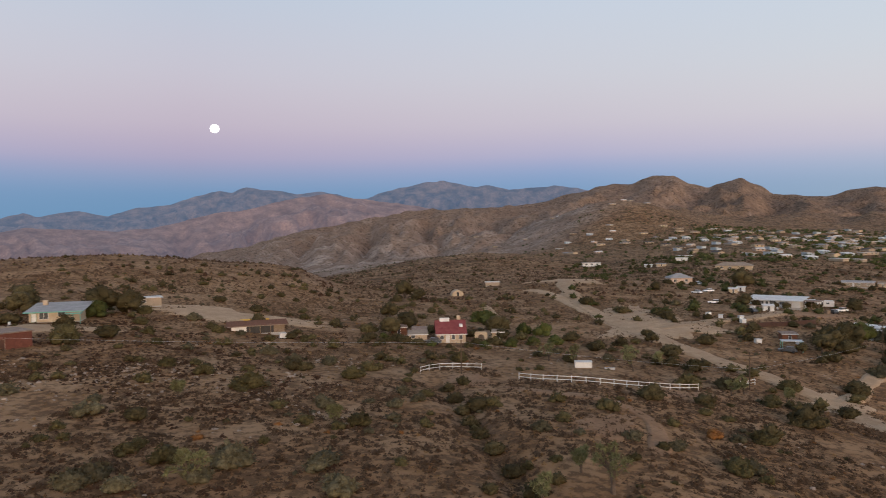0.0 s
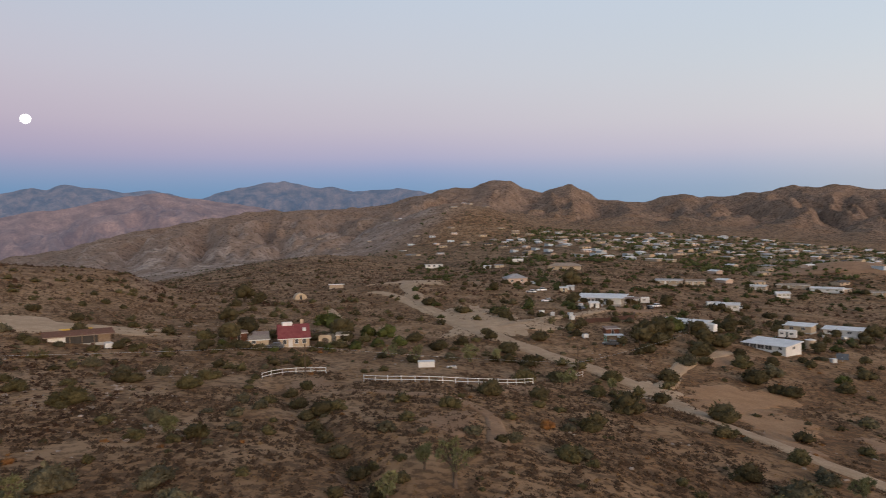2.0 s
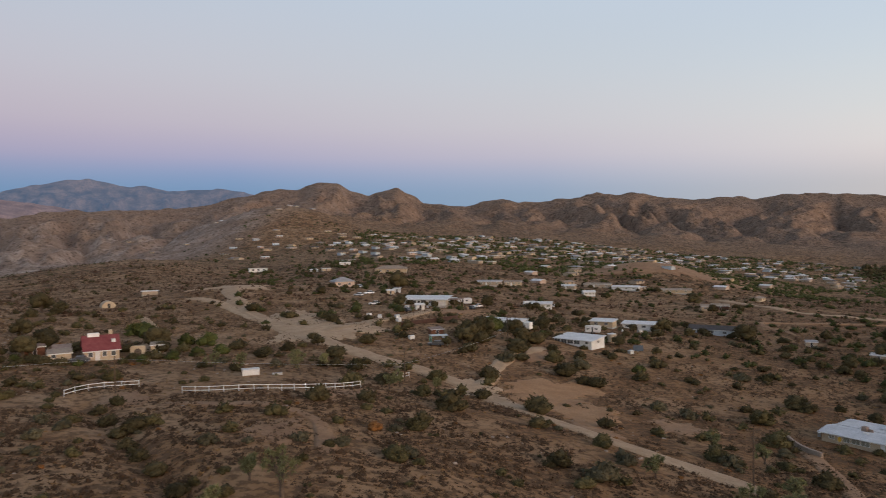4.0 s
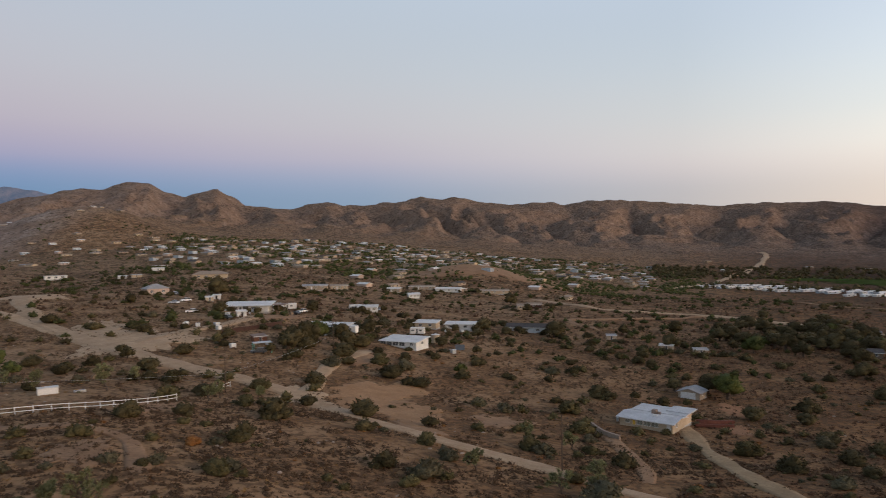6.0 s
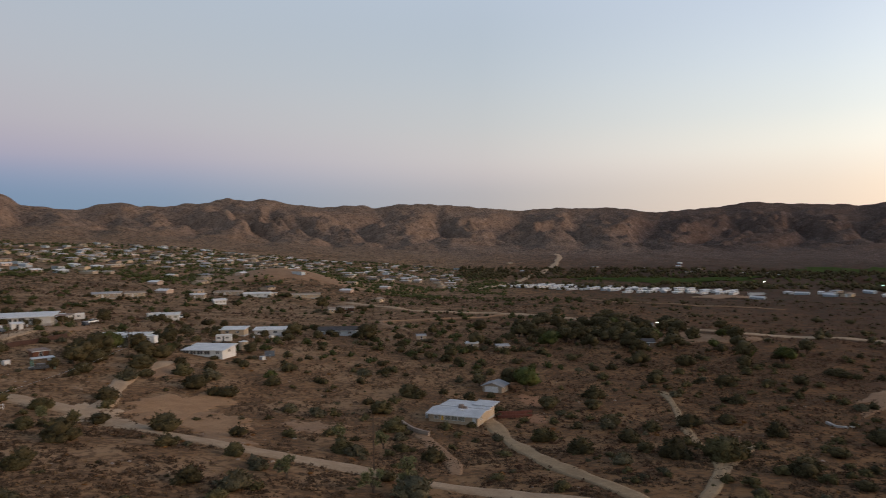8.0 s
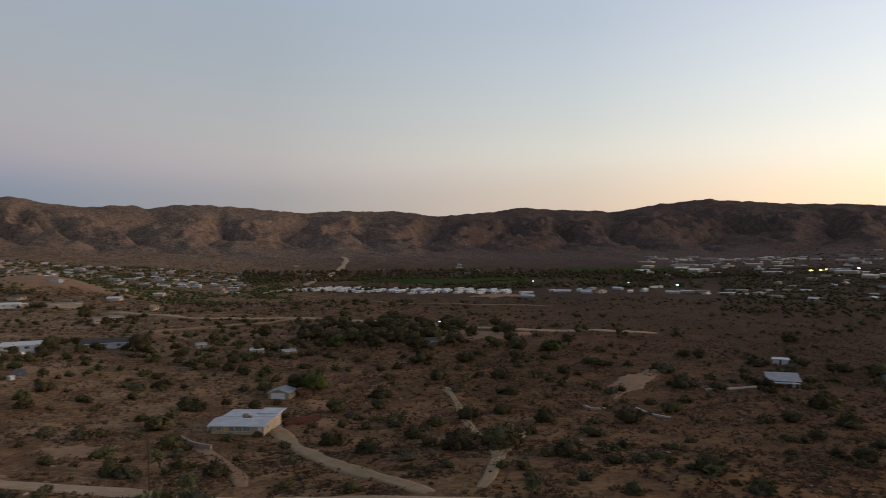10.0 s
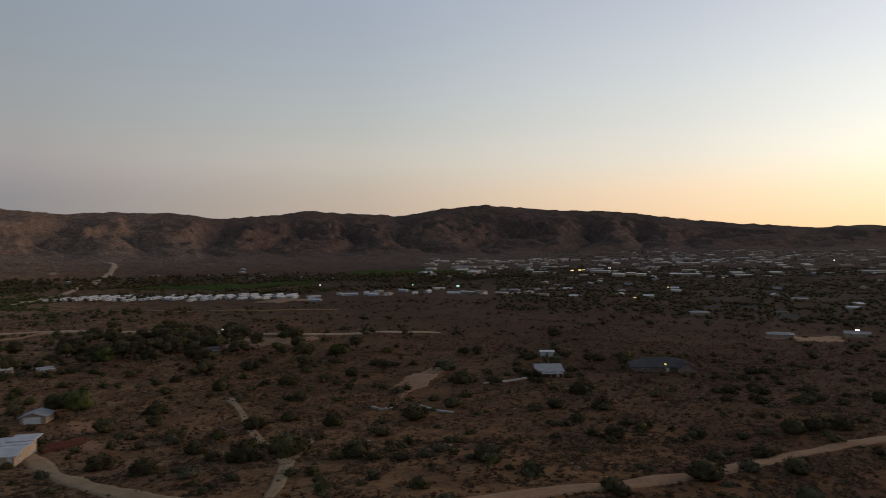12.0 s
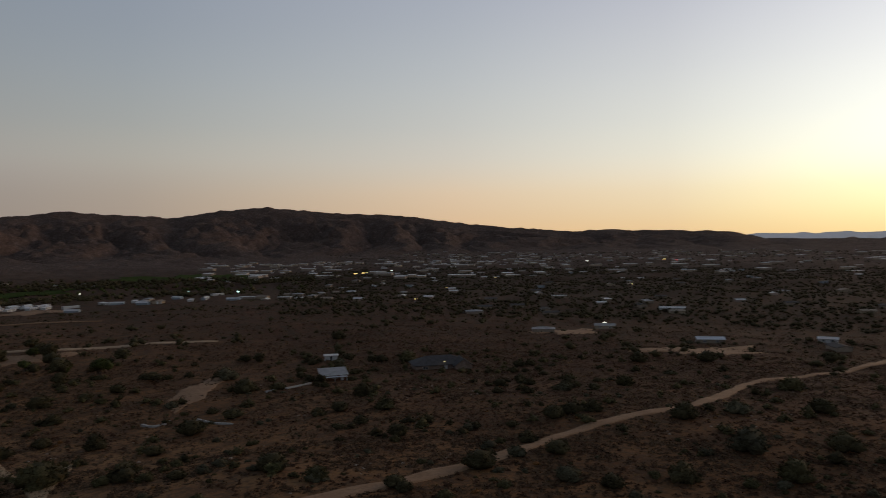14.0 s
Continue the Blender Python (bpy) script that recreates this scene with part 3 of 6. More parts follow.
def part(name, bm, material, parent, label=""):
    bmesh.ops.recalc_face_normals(bm, faces=bm.faces)
    me = bpy.data.meshes.new(name)
    bm.to_mesh(me)
    bm.free()
    me.materials.append(material)
    ob = new(name, me)
    ob.parent = parent
    return tagged(ob, label)


def box_part(name, parent, material, x0, y0, z0, x1, y1, z1, bevel=0.0, label=""):
    bm = bmesh.new()
    bm_box(bm, x0, y0, z0, x1, y1, z1, bevel)
    return part(name, bm, material, parent, label)


def thing(name, x, y, turn, label, category, group="", lift=0.0, z=None):
    """An empty at a thing's base on the ground. turn: degrees, counter-clockwise from +x."""
    ob = new(name)
    ob.empty_display_size = 0.3
    ob.matrix_world = pose(x, y, (gz(x, y) if z is None else z) + lift, 0, 0, turn)
    return tagged(ob, label, category, group)


# ---- ground: one sheet to the horizon ----
bearings = np.radians(np.concatenate([np.arange(-44, 152, 0.26), np.arange(152, 316, 1.5)]))
rings = np.concatenate([[0.001, 1.0, 2.5, 5.0], np.exp(np.linspace(math.log(8), math.log(900), 115)), np.linspace(916, 4300, 195), [4400, 4550, 4750]])
gx = (rings[:, None] * np.sin(bearings)[None, :]).ravel()
gy = (rings[:, None] * np.cos(bearings)[None, :]).ravel()
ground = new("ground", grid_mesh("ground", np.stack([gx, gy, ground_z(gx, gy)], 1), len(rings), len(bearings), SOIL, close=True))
tagged(ground, "reddish-tan desert ground with gravel, rising to bare rocky mountains", "ground", kind="structure")


def smooth_line(points, step=2.5):
    p = np.array(points, float)
    d = np.concatenate([[0], np.cumsum(np.hypot(*np.diff(p, axis=0).T))])
    q = np.linspace(0, d[-1], max(3, int(d[-1] / step)))
    return np.stack([curve(d, p[:, 0], q), curve(d, p[:, 1], q)], 1)


def strip(name, points, width, material, label, category="road", lift=0.14, step=2.5, rough=0.25):
    """A road or track laid over the ground, with worn, uneven edges. width: metres, or the widths at some y."""
    line = smooth_line(points, step)
    tan = np.gradient(line, axis=0)
    tan /= np.maximum(np.linalg.norm(tan, axis=1), 1e-6)[:, None]
    side = np.stack([-tan[:, 1], tan[:, 0]], 1)
    wide = width if isinstance(width, (int, float)) else np.interp(line[:, 1], *width)
    out = []
    offs = np.array([-0.62, -0.5, -0.25, 0, 0.25, 0.5, 0.62])
    lifts = np.array([-0.5, 0.0, 0.02, -0.03, 0.02, 0.0, -0.5]) + lift
    # far roads stand a little prouder of the coarser ground; both ends thin out and sink into it
    run = np.concatenate([[0], np.cumsum(np.hypot(*np.diff(line, axis=0).T))])
    end = np.clip(np.minimum(run, run[-1] - run) / (2.2 * np.mean(wide)), 0, 1)
    wide = wide * (0.35 + 0.65 * end**0.7)
    sag = 0.0011 * np.maximum(np.hypot(line[:, 0], line[:, 1]) - 140, 0) - 0.35 * (1 - end) ** 2
    wob = 1 + rough * (grain(line[:, 0], line[:, 1], 9, 40) + 0.7 * grain(line[:, 0], line[:, 1], 3.5, 41))
    for o, l in zip(offs, lifts):
        q = line + side * (o * wide * wob)[:, None]
        out.append(np.column_stack([q, ground_z(q[:, 0], q[:, 1]) + l + sag]))
    v = np.stack(out, 1).reshape(-1, 3)
    ob = new(name, grid_mesh(name, v, len(line), len(offs), material))
    return tagged(ob, label, category, kind="structure")


def patch(name, x, y, rx, ry, turn, material, label, category="ground", lift=0.10):
    """An uneven patch of bare ground laid over the sheet."""
    rings_, seg = 9, 56
    v = []
    for i in range(rings_):
        for j in range(seg):
            a = j * 2 * math.pi / seg
            k = (i + 0.02) / (rings_ - 1) * (1 + 0.20 * math.sin(3 * a + x) + 0.13 * math.sin(5 * a + y) + 0.12 * math.sin(9 * a + x + y) + 0.09 * math.sin(17 * a + y) + 0.07 * math.sin(23 * a + x))
            u, w = rx * k * math.cos(a), ry * k * math.sin(a)
            c, s = math.cos(radians(turn)), math.sin(radians(turn))
            v.append((x + c * u - s * w, y + s * u + c * w))
    v = np.array(v)
    l = np.repeat(np.where(np.arange(rings_) == rings_ - 1, lift - 0.5, lift), seg) + 0.0011 * max(math.hypot(x, y) - 140, 0)
    ob = new(name, grid_mesh(name, np.column_stack([v, ground_z(v[:, 0], v[:, 1]) + l]), rings_, seg, material, close=True))
    return tagged(ob, label, category, kind="structure")


# ---- far ranges, kilometres off behind the rest ----
def far_range(name, crest, dist, material, label, foot=-120.0, seed=0):
    az0, az1 = crest[0][0], crest[-1][0]
    q = np.arange(az0, az1 + 0.01, 0.12)
    el = np.interp(q, [c[0] for c in crest], [c[1] for c in crest])
    rows = 44
    v = []
    for i in range(rows):
        k = i / (rows - 1)
        r = dist - 900 * (1 - k)
        x, y = r * np.sin(np.radians(q)), r * np.cos(np.radians(q))
        arc, run = np.radians(q) * dist + 60 * grain(x, y, 300, 33 + seed), r * 0.5 + 50 * grain(x, y, 260, 34 + seed)
        top = dist * np.tan(np.radians(el)) + 7 * grain(x, 0 * y, 110, 30 + seed) + 4 * grain(x, 0 * y, 45, 35 + seed)
        spur = sum(w * (1 - np.abs(grain(arc, run, size, 31 + seed + n))) for n, (size, w) in enumerate(((300, 0.42), (140, 0.30), (62, 0.18), (30, 0.10))))
        z = foot + (top - foot) * (k**1.25) + (top - foot) * (spur - 0.62) * 0.95 * min(1, 3 * k) * min(1, 2.2 * (1 - k)) ** 1.1
        z = np.minimum(z, foot + (top - foot) * min(1.0, 0.12 + 0.93 * k + 0.05 * k**4))
        v.append(np.stack([x, y, z + EYE], 1))
    ob = new(name, grid_mesh(name, np.concatenate(v), rows, len(q), material))
    return tagged(ob, label, "mountain range", kind="structure")


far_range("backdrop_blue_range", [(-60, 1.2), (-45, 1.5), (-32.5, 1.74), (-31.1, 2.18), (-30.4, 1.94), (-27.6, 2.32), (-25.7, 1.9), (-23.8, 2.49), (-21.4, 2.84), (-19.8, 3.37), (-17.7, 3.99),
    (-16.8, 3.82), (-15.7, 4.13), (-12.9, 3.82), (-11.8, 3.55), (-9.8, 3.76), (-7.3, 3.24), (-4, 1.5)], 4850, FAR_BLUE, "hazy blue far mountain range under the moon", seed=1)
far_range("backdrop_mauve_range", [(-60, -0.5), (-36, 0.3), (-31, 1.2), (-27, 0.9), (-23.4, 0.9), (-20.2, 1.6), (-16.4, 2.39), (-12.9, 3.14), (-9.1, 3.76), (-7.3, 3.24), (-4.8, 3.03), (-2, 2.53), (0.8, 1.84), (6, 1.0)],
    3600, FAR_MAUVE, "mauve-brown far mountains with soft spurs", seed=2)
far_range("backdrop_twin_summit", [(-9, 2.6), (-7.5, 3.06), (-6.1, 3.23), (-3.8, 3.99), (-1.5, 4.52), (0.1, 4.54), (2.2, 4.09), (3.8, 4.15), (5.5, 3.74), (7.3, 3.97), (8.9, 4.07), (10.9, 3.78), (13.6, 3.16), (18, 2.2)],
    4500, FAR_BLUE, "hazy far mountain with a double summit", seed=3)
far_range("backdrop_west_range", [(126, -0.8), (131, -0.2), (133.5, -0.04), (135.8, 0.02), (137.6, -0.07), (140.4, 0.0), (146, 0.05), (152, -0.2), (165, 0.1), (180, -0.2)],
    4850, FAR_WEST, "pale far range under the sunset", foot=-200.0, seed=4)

moon_dir = aim(-18.0, 8.68)
bm = bmesh.new()
bmesh.ops.create_icosphere(bm, subdivisions=3, radius=29.0)
for f in bm.faces:
    f.smooth = True
moon = part("moon", bm, MOON, None)
moon.location = Vector((0, 0, EYE)) + moon_dir * 4800
tagged(moon, "full moon in the dusk sky above the far range", "moon")

# ---- roads and bare lots ----
MAIN_ROAD = [(62, 360), (54, 306), (51, 250), (54, 213), (58, 186), (63, 167), (67, 153), (73, 137), (74, 120), (75, 104), (77, 91), (80, 80), (83, 71), (85, 60), (87, 50), (89, 36), (89, 22), (87, 8), (85, -6)]
SOUTH_ROAD = [(85, -3), (90, -12), (96, -28), (103, -44), (114, -64), (122, -82), (126, -97), (129, -108), (141, -127), (168, -166), (181, -213), (204, -265), (240, -330)]
strip("road", MAIN_ROAD, ([90, 138], [3.9, 6.6]), SAND, "pale graded dirt road winding down the slope")
strip("road", SOUTH_ROAD, 3.1, BARE, "narrow pale dirt road across the brush")
DRIVE = [(147, 84), (141, 79), (134, 73), (124, 64), (116, 56), (109, 48), (103, 40), (98, 33), (92, 25)]
strip("road", DRIVE, 3.5, WASH, "curving dirt driveway up to the house")
strip("road", [(125, 93), (121, 89), (116, 81), (110, 74), (104, 67), (98, 61), (92, 57)], 3.0, BARE, "old dirt track beside the house")
strip("road", [(74, 134), (82, 139), (92, 152), (104, 164), (118, 172), (128, 175)], 3.6, SAND, "short dirt driveway to the mobile homes")
strip("road", [(57, 200), (66, 206), (80, 214), (98, 222), (114, 236), (124, 246)], 4.0, SAND, "dirt driveway to the white house")
strip("road", [(36, 312), (40, 306), (45, 289), (48, 261), (50, 232)], 4.0, SAND, "sandy side road over the knoll")
strip("road", [(11, 181), (15, 212), (17, 240), (15, 272)], 3.4, SAND, "rutted dirt track behind the red-roofed house")
LONG_ROAD = [(364, 321), (357, 283), (356, 259), (372, 228), (382, 194), (372, 155), (360, 125), (347, 90), (346, 66), (352, 20), (352, -10)]
strip("road", LONG_ROAD, 5.5, SAND, "long pale dirt road across the flats")
strip("road", [(376, 200), (350, 207), (320, 215), (280, 222), (262, 190)], 3.0, BARE, "faint dirt side road")
strip("road", [(680, 400), (775, 426), (983, 483), (1283, 577), (1505, 664), (1700, 770)], 9.0, SAND, "straight pale road climbing to the mountain foot", lift=0.6, step=14)
strip("road", [(560, 230), (530, 190), (510, 150), (505, 100), (500, 60)], 3.5, BARE, "faint track over the flats", lift=0.3, step=6)
strip("road", [(200, 55), (177, 45), (160, 39), (143, 32), (121, 23), (105, 20.3), (95, 20)], 1.8, WASH, "narrow sandy wash through the brush")
strip("road", [(146, 22), (137, 21.2), (121, 21.5), (110, 20.5)], 1.7, WASH, "narrow sandy wash joining another")
strip("road", [(24, 78), (27, 88), (28, 96), (24, 104), (16, 108), (8, 116)], 2.6, BARE, "sandy footpath up the foreground slope")
patch("dirt_lot", -56, 186, 25, 11, 8, SAND, "levelled pale sandy lot beside the shed")
patch("dirt_lot", -86, 147, 15, 5, 14, SAND, "pale gravel yard before the green-trimmed house")
patch("dirt_lot", 97, 133, 20, 9, 25, CLAY, "bare graded lot beside the dirt road")
patch("dirt_lot", 75, 133, 9, 6, 60, SAND, "wide sandy junction of the dirt roads", lift=0.09)
patch("dirt_lot", 64, 208, 17, 22, -25, SAND, "wide sandy apron beside the dirt road")
patch("dirt_lot", 62, 345, 17, 20, 0, SAND, "bare sandy knoll top")
patch("dirt_lot", 128, 241, 16, 6, 25, BARE, "bare dirt yard before the white house")
patch("dirt_lot", 116, 168, 10, 7, 30, BARE, "bare dirt drive of the mobile home")
patch("dirt_lot", 318, 72, 22, 14, 100, BARE, "bare reddish lot among the trees")
patch("dirt_lot", 223, -1.5, 30, 5, -14, BARE, "bare sandy clearing among shrubs")
patch("dirt_lot", 345, -198, 14, 24, 30, BARE, "bare lot beside far houses")
patch("dirt_lot", 250, -212, 15, 34, 10, BARE, "wide bare dirt lot")
patch("dirt_lot", 4, 121, 4.5, 6, 0, BARE, "bare spot before the white rail fence")
patch("dirt_lot", 170, 81, 8, 5, 40, RED_DIRT, "orange dug-out bank beside the garage")
patch("dirt_lot", 148, 70, 6, 3, 30, RED_DIRT, "orange bare bank below the red wall")
patch("dirt_lot", 21, 90, 7, 4, 60, BARE, "bare sandy spot in the brush")
patch("golf_course", 985, 270, 85, 110, 15, TURF, "green golf fairway among trees below the mountains", "golf course", 0.6)
patch("golf_course", 1330, 10, 95, 120, 25, TURF, "green golf fairway beyond the tree band", "golf course", 0.6)
patch("dirt_lot", 62, 232, 8, 24, -8, SAND, "sandy shoulder of the dirt road")
patch("dirt_lot", 87, 124, 12, 9, 30, CLAY, "bare tan ground beside the dirt road", lift=0.07)
patch("dirt_mound", 436, 446, 76, 48, -44, BARE, "bare reddish mound among the houses", lift=0.3)
patch("dirt_lot", 88, 112, 9, 13, -20, CLAY, "bare tan slope beside the dirt road")
patch("dirt_lot", 104, 100, 8, 6, 10, BARE, "bare tan clearing in the brush")
patch("dirt_lot", 80, 98, 4, 8, -10, BARE, "bare tan shoulder of the road")
patch("dirt_lot", 40, 120, 9, 5, 20, BARE, "bare sandy bench before the rail fence")
patch("dirt_lot", 660, 130, 30, 26, 0, BARE, "bare tan rise beside the trailer park", lift=0.3)

# ---- keep-clear areas for plants ----
CLEAR_LINES = [(smooth_line(MAIN_ROAD, 3), 3.4), (smooth_line(SOUTH_ROAD, 3), 2.9), (smooth_line(DRIVE, 3), 2.6), (smooth_line(LONG_ROAD, 4), 6.0), (smooth_line([(376, 200), (350, 207), (320, 215), (280, 222)], 4), 4.0)]
CLEAR_SPOTS = [(-56, 186, 17), (-86, 147, 8), (97, 133, 13), (63, 206, 12), (62, 345, 15), (128, 241, 9), (116, 168, 7), (318, 72, 15), (223, -1, 8), (195, -4, 7), (243, 2, 6), (345, -198, 16), (62, 232, 7), (87, 124, 8), (88, 112, 7), (104, 100, 5),
               (250, -212, 20), (-88, 161, 9), (-85, 130, 8), (-44, 166, 8), (2, 173, 10), (125, 262, 12), (140, 178, 11), (136, 86, 11), (141, 92, 8), (174, 97, 7), (190, 213, 12), (134, 208, 11), (227, -44, 8), (235, -85, 12)]


def clear(x, y, slack=0.0):
    """True where plants may stand."""
    ok = np.ones(len(x), bool)
    for line, w in CLEAR_LINES:
        for i in range(0, len(line), 400):
            seg = line[i:i + 400]
            d = np.full(len(x), 1e9)
            for q in seg:
                d = np.minimum(d, (x - q[0]) ** 2 + (y - q[1]) ** 2)
            ok &= d > (w * (0.72 + slack)) ** 2
    for sx_, sy_, sr in CLEAR_SPOTS:
        ok &= (x - sx_) ** 2 + (y - sy_) ** 2 > (sr * (0.8 + slack)) ** 2
    return ok


# ---- plants ----
rng = np.random.default_rng(7)


OCTA_V = np.array([(1, 0, 0), (0, 1, 0), (-1, 0, 0), (0, -1, 0), (0, 0, 1), (0, 0, -1)], float)
OCTA_F = np.array([(0, 1, 4), (1, 2, 4), (2, 3, 4), (3, 0, 4), (1, 0, 5), (2, 1, 5), (3, 2, 5), (0, 3, 5)])


def ball(level, half):
    """A sphere of triangles, or its upper half."""
    v, f = OCTA_V.copy(), OCTA_F[:4] if half else OCTA_F
    for _ in range(level):
        mids, out, pts = {}, [], list(v)

        def mid(i, j):
            k = (min(i, j), max(i, j))
            if k not in mids:
                q = v[i] + v[j]
                pts.append(q / np.linalg.norm(q))
                mids[k] = len(pts) - 1
            return mids[k]

        for a, b, c in f:
            d, e, g = mid(a, b), mid(b, c), mid(c, a)
            out += [(a, d, g), (d, b, e), (g, e, c), (d, e, g)]
        v, f = np.array(pts), np.array(out)
    keep = np.unique(f)
    back = np.zeros(len(v), int)
    back[keep] = np.arange(len(keep))
    return v[keep], back[f]


BALLS = {(level, half): ball(level, half) for level in (0, 1, 2) for half in (True, False)}


def merge(pieces):
    v, f, n = [], [], 0
    for a, b in pieces:
        v.append(a)
        f.append(b + n)
        n += len(a)
    return np.concatenate(v), np.concatenate(f)


def lump(rg, level, half=True, rough=0.17):
    """A rounded mass of twigs with an uneven outline."""
    u, f = BALLS[level, half]
    push = sum(np.sin(u @ rg.normal(size=3) * k + rg.uniform(0, 6)) for k in (2.2, 3.5, 5.5))
    return u * (1 + rough * 0.75 * push)[:, None] * (1 + rg.uniform(-rough, rough, len(u)) * 0.6)[:, None], f


def sprigs(rg, centre, size, n, leaf, lo=0.85, hi=1.15):
    """Small leaf blades that stand out of a mass."""
    d = rg.normal(size=(n, 3))
    d /= np.linalg.norm(d, axis=1)[:, None]
    d[:, 2] = np.abs(d[:, 2])
    p = np.array(centre) + d * rg.uniform(lo, hi, n)[:, None] * np.array(size)
    v = (p[:, None, :] + rg.normal(size=(n, 3, 3)) * leaf * 0.55 + d[:, None, :] * np.array([0, 0, 1.0])[None, :, None] * leaf).reshape(-1, 3)
    return v, np.arange(3 * n).reshape(-1, 3)


def mound(rg, level, n, leaf, high=0.42):
    """A low bush of width 1, one rounded mass or two."""
    v, f = lump(rg, level)
    size = np.array([0.46, 0.46 * rg.uniform(0.7, 1.0), high * rg.uniform(0.8, 1.2)])
    pieces = [(v * size, f)]
    if n:
        pieces.append(sprigs(rg, (0, 0, 0), size, n, leaf))
    return merge(pieces)


def clumpy(clumps, level, each, leaf, flat=0.7, rg=rng, lift=0.0):
    """A crown of width 1 of overlapping rounded clumps of uneven size, with sprigs standing out."""
    pieces = []
    for i in range(clumps):
        a, k = i * 2.4 + rg.uniform(-0.5, 0.5), 0.0 if i == 0 else rg.uniform(0.55, 1.0)
        s = rg.uniform(0.26, 0.33) if i == 0 else rg.uniform(0.15, 0.24)
        h = rg.uniform(0.34, 0.46) if i == 0 else rg.uniform(0.16, 0.58) * (1.05 - 0.45 * k)
        c = np.array([0.30 * k * math.cos(a), 0.30 * k * math.sin(a), flat * h + lift])
        size = np.array([s, s, s * (0.72 + 0.28 * flat)])
        v, f = lump(rg, level, False, 0.20)
        v = v * size + c
        v[:, 2] = np.maximum(v[:, 2], lift * 0.8)
        pieces.append((v, f))
        if each:
            pieces.append(sprigs(rg, c, size, each, leaf))
    return merge(pieces)


def shape_mesh(name, v, f, material):
    """A smooth mesh of triangles."""
    n = len(f)
    me = bpy.data.meshes.new(name)
    me.vertices.add(len(v))
    me.vertices.foreach_set("co", np.ascontiguousarray(v, np.float32).ravel())
    me.loops.add(3 * n)
    me.loops.foreach_set("vertex_index", np.ascontiguousarray(f, np.int32).ravel())
    me.polygons.add(n)
    me.polygons.foreach_set("loop_start", np.arange(0, 3 * n, 3, dtype=np.int32))
    me.polygons.foreach_set("loop_total", np.full(n, 3, np.int32))
    me.polygons.foreach_set("use_smooth", np.full(n, True))
    me.materials.append(material)
    me.update(calc_edges=True)
    return me


def scatter(name, templates, x, y, width, material, label, category, tall=1.0):
    """Many plants that nobody could count, as one mesh."""
    z = ground_z(x, y)
    ang = rng.uniform(0, 2 * math.pi, len(x))
    kind = rng.integers(0, len(templates), len(x))
    high = width * tall * rng.uniform(0.75, 1.25, len(x))
    out_v, out_f, total = [], [], 0
    for k, (tv, tf) in enumerate(templates):
        s = kind == k
        n = int(s.sum())
        c, d = np.cos(ang[s])[:, None], np.sin(ang[s])[:, None]
        w, h = width[s][:, None], high[s][:, None]
        vx = (tv[None, :, 0] * c - tv[None, :, 1] * d) * w + x[s][:, None]
        vy = (tv[None, :, 0] * d + tv[None, :, 1] * c) * w + y[s][:, None]
        vz = tv[None, :, 2] * h + z[s][:, None] - 0.08
        out_v.append(np.stack([vx, vy, vz], -1).reshape(-1, 3))
        out_f.append((tf[None] + (np.arange(n) * len(tv))[:, None, None] + total).reshape(-1, 3))
        total += n * len(tv)
    ob = new(name, shape_mesh(name, np.concatenate(out_v), np.concatenate(out_f), material))
    return tagged(ob, label, category, kind="stuff")


def spread_out(n, r0, r1, az0=-43, az1=149):
    r = np.sqrt(rng.uniform(r0**2, r1**2, n))
    a = np.radians(rng.uniform(az0, az1, n))
    return r * np.sin(a), r * np.cos(a)


def patchy(x, y, size, seed, cut):
    return grain(x, y, size, seed) + 0.5 * grain(x, y, size / 3, seed + 1) > cut


def brush(name, n, r0, r1, tpl, w0, w1, material, label, seed, cut, tall=0.8, bias=1.6):
    x, y = spread_out(n, r0, r1)
    k = clear(x, y) & patchy(x, y, 14, seed, cut)
    x, y = x[k], y[k]
    w = w0 + (w1 - w0) * rng.uniform(0, 1, len(x)) ** bias
    return scatter(name, tpl, x, y, w, material, label, "desert brush", tall)



T_FINE = [mound(rng, 0, 11, 0.15) for _ in range(14)]
T_MID = [mound(rng, 0, 4, 0.19) for _ in range(12)]
T_TUFT = [sprigs(rng, (0, 0, 0), (0.3, 0.3, 0.4), 14, 0.16, 0.3, 1.1) for _ in range(8)]
T_TUFT_FAR = [sprigs(rng, (0, 0, 0), (0.3, 0.3, 0.35), 5, 0.26, 0.3, 1.1) for _ in range(8)]
T_FAR = [mound(rng, 0, 2, 0.18) for _ in range(10)]
T_BUSH = [clumpy(5, 1, 24, 0.09, 0.65) for _ in range(10)]
T_BUSH_MID = [clumpy(4, 0, 12, 0.10, 0.65) for _ in range(8)]
T_BUSH_FAR = [clumpy(3, 0, 4, 0.10, 0.65) for _ in range(8)]
brush("desert_brush", 42000, 52, 135, T_FINE, 0.35, 1.35, SAGE, "low grey-brown desert brush over the slope", 50, -0.42)
brush("desert_brush", 50000, 130, 280, T_MID, 0.5, 1.8, SAGE, "low grey-brown desert brush over the flats", 50, -0.3)
brush("desert_brush", 42000, 275, 600, T_FAR, 0.8, 2.6, SAGE, "low grey-brown desert brush far off", 50, -0.3)
brush("dark_brush", 16000, 270, 680, T_FAR, 1.0, 3.4, DRY, "dark brown brush in streaks over the flats", 64, -0.1, 0.7)
brush("dry_grass", 12000, 52, 150, T_TUFT, 0.45, 1.2, STRAW, "straw-coloured dry bunch grass", 60, -0.2, 0.55)
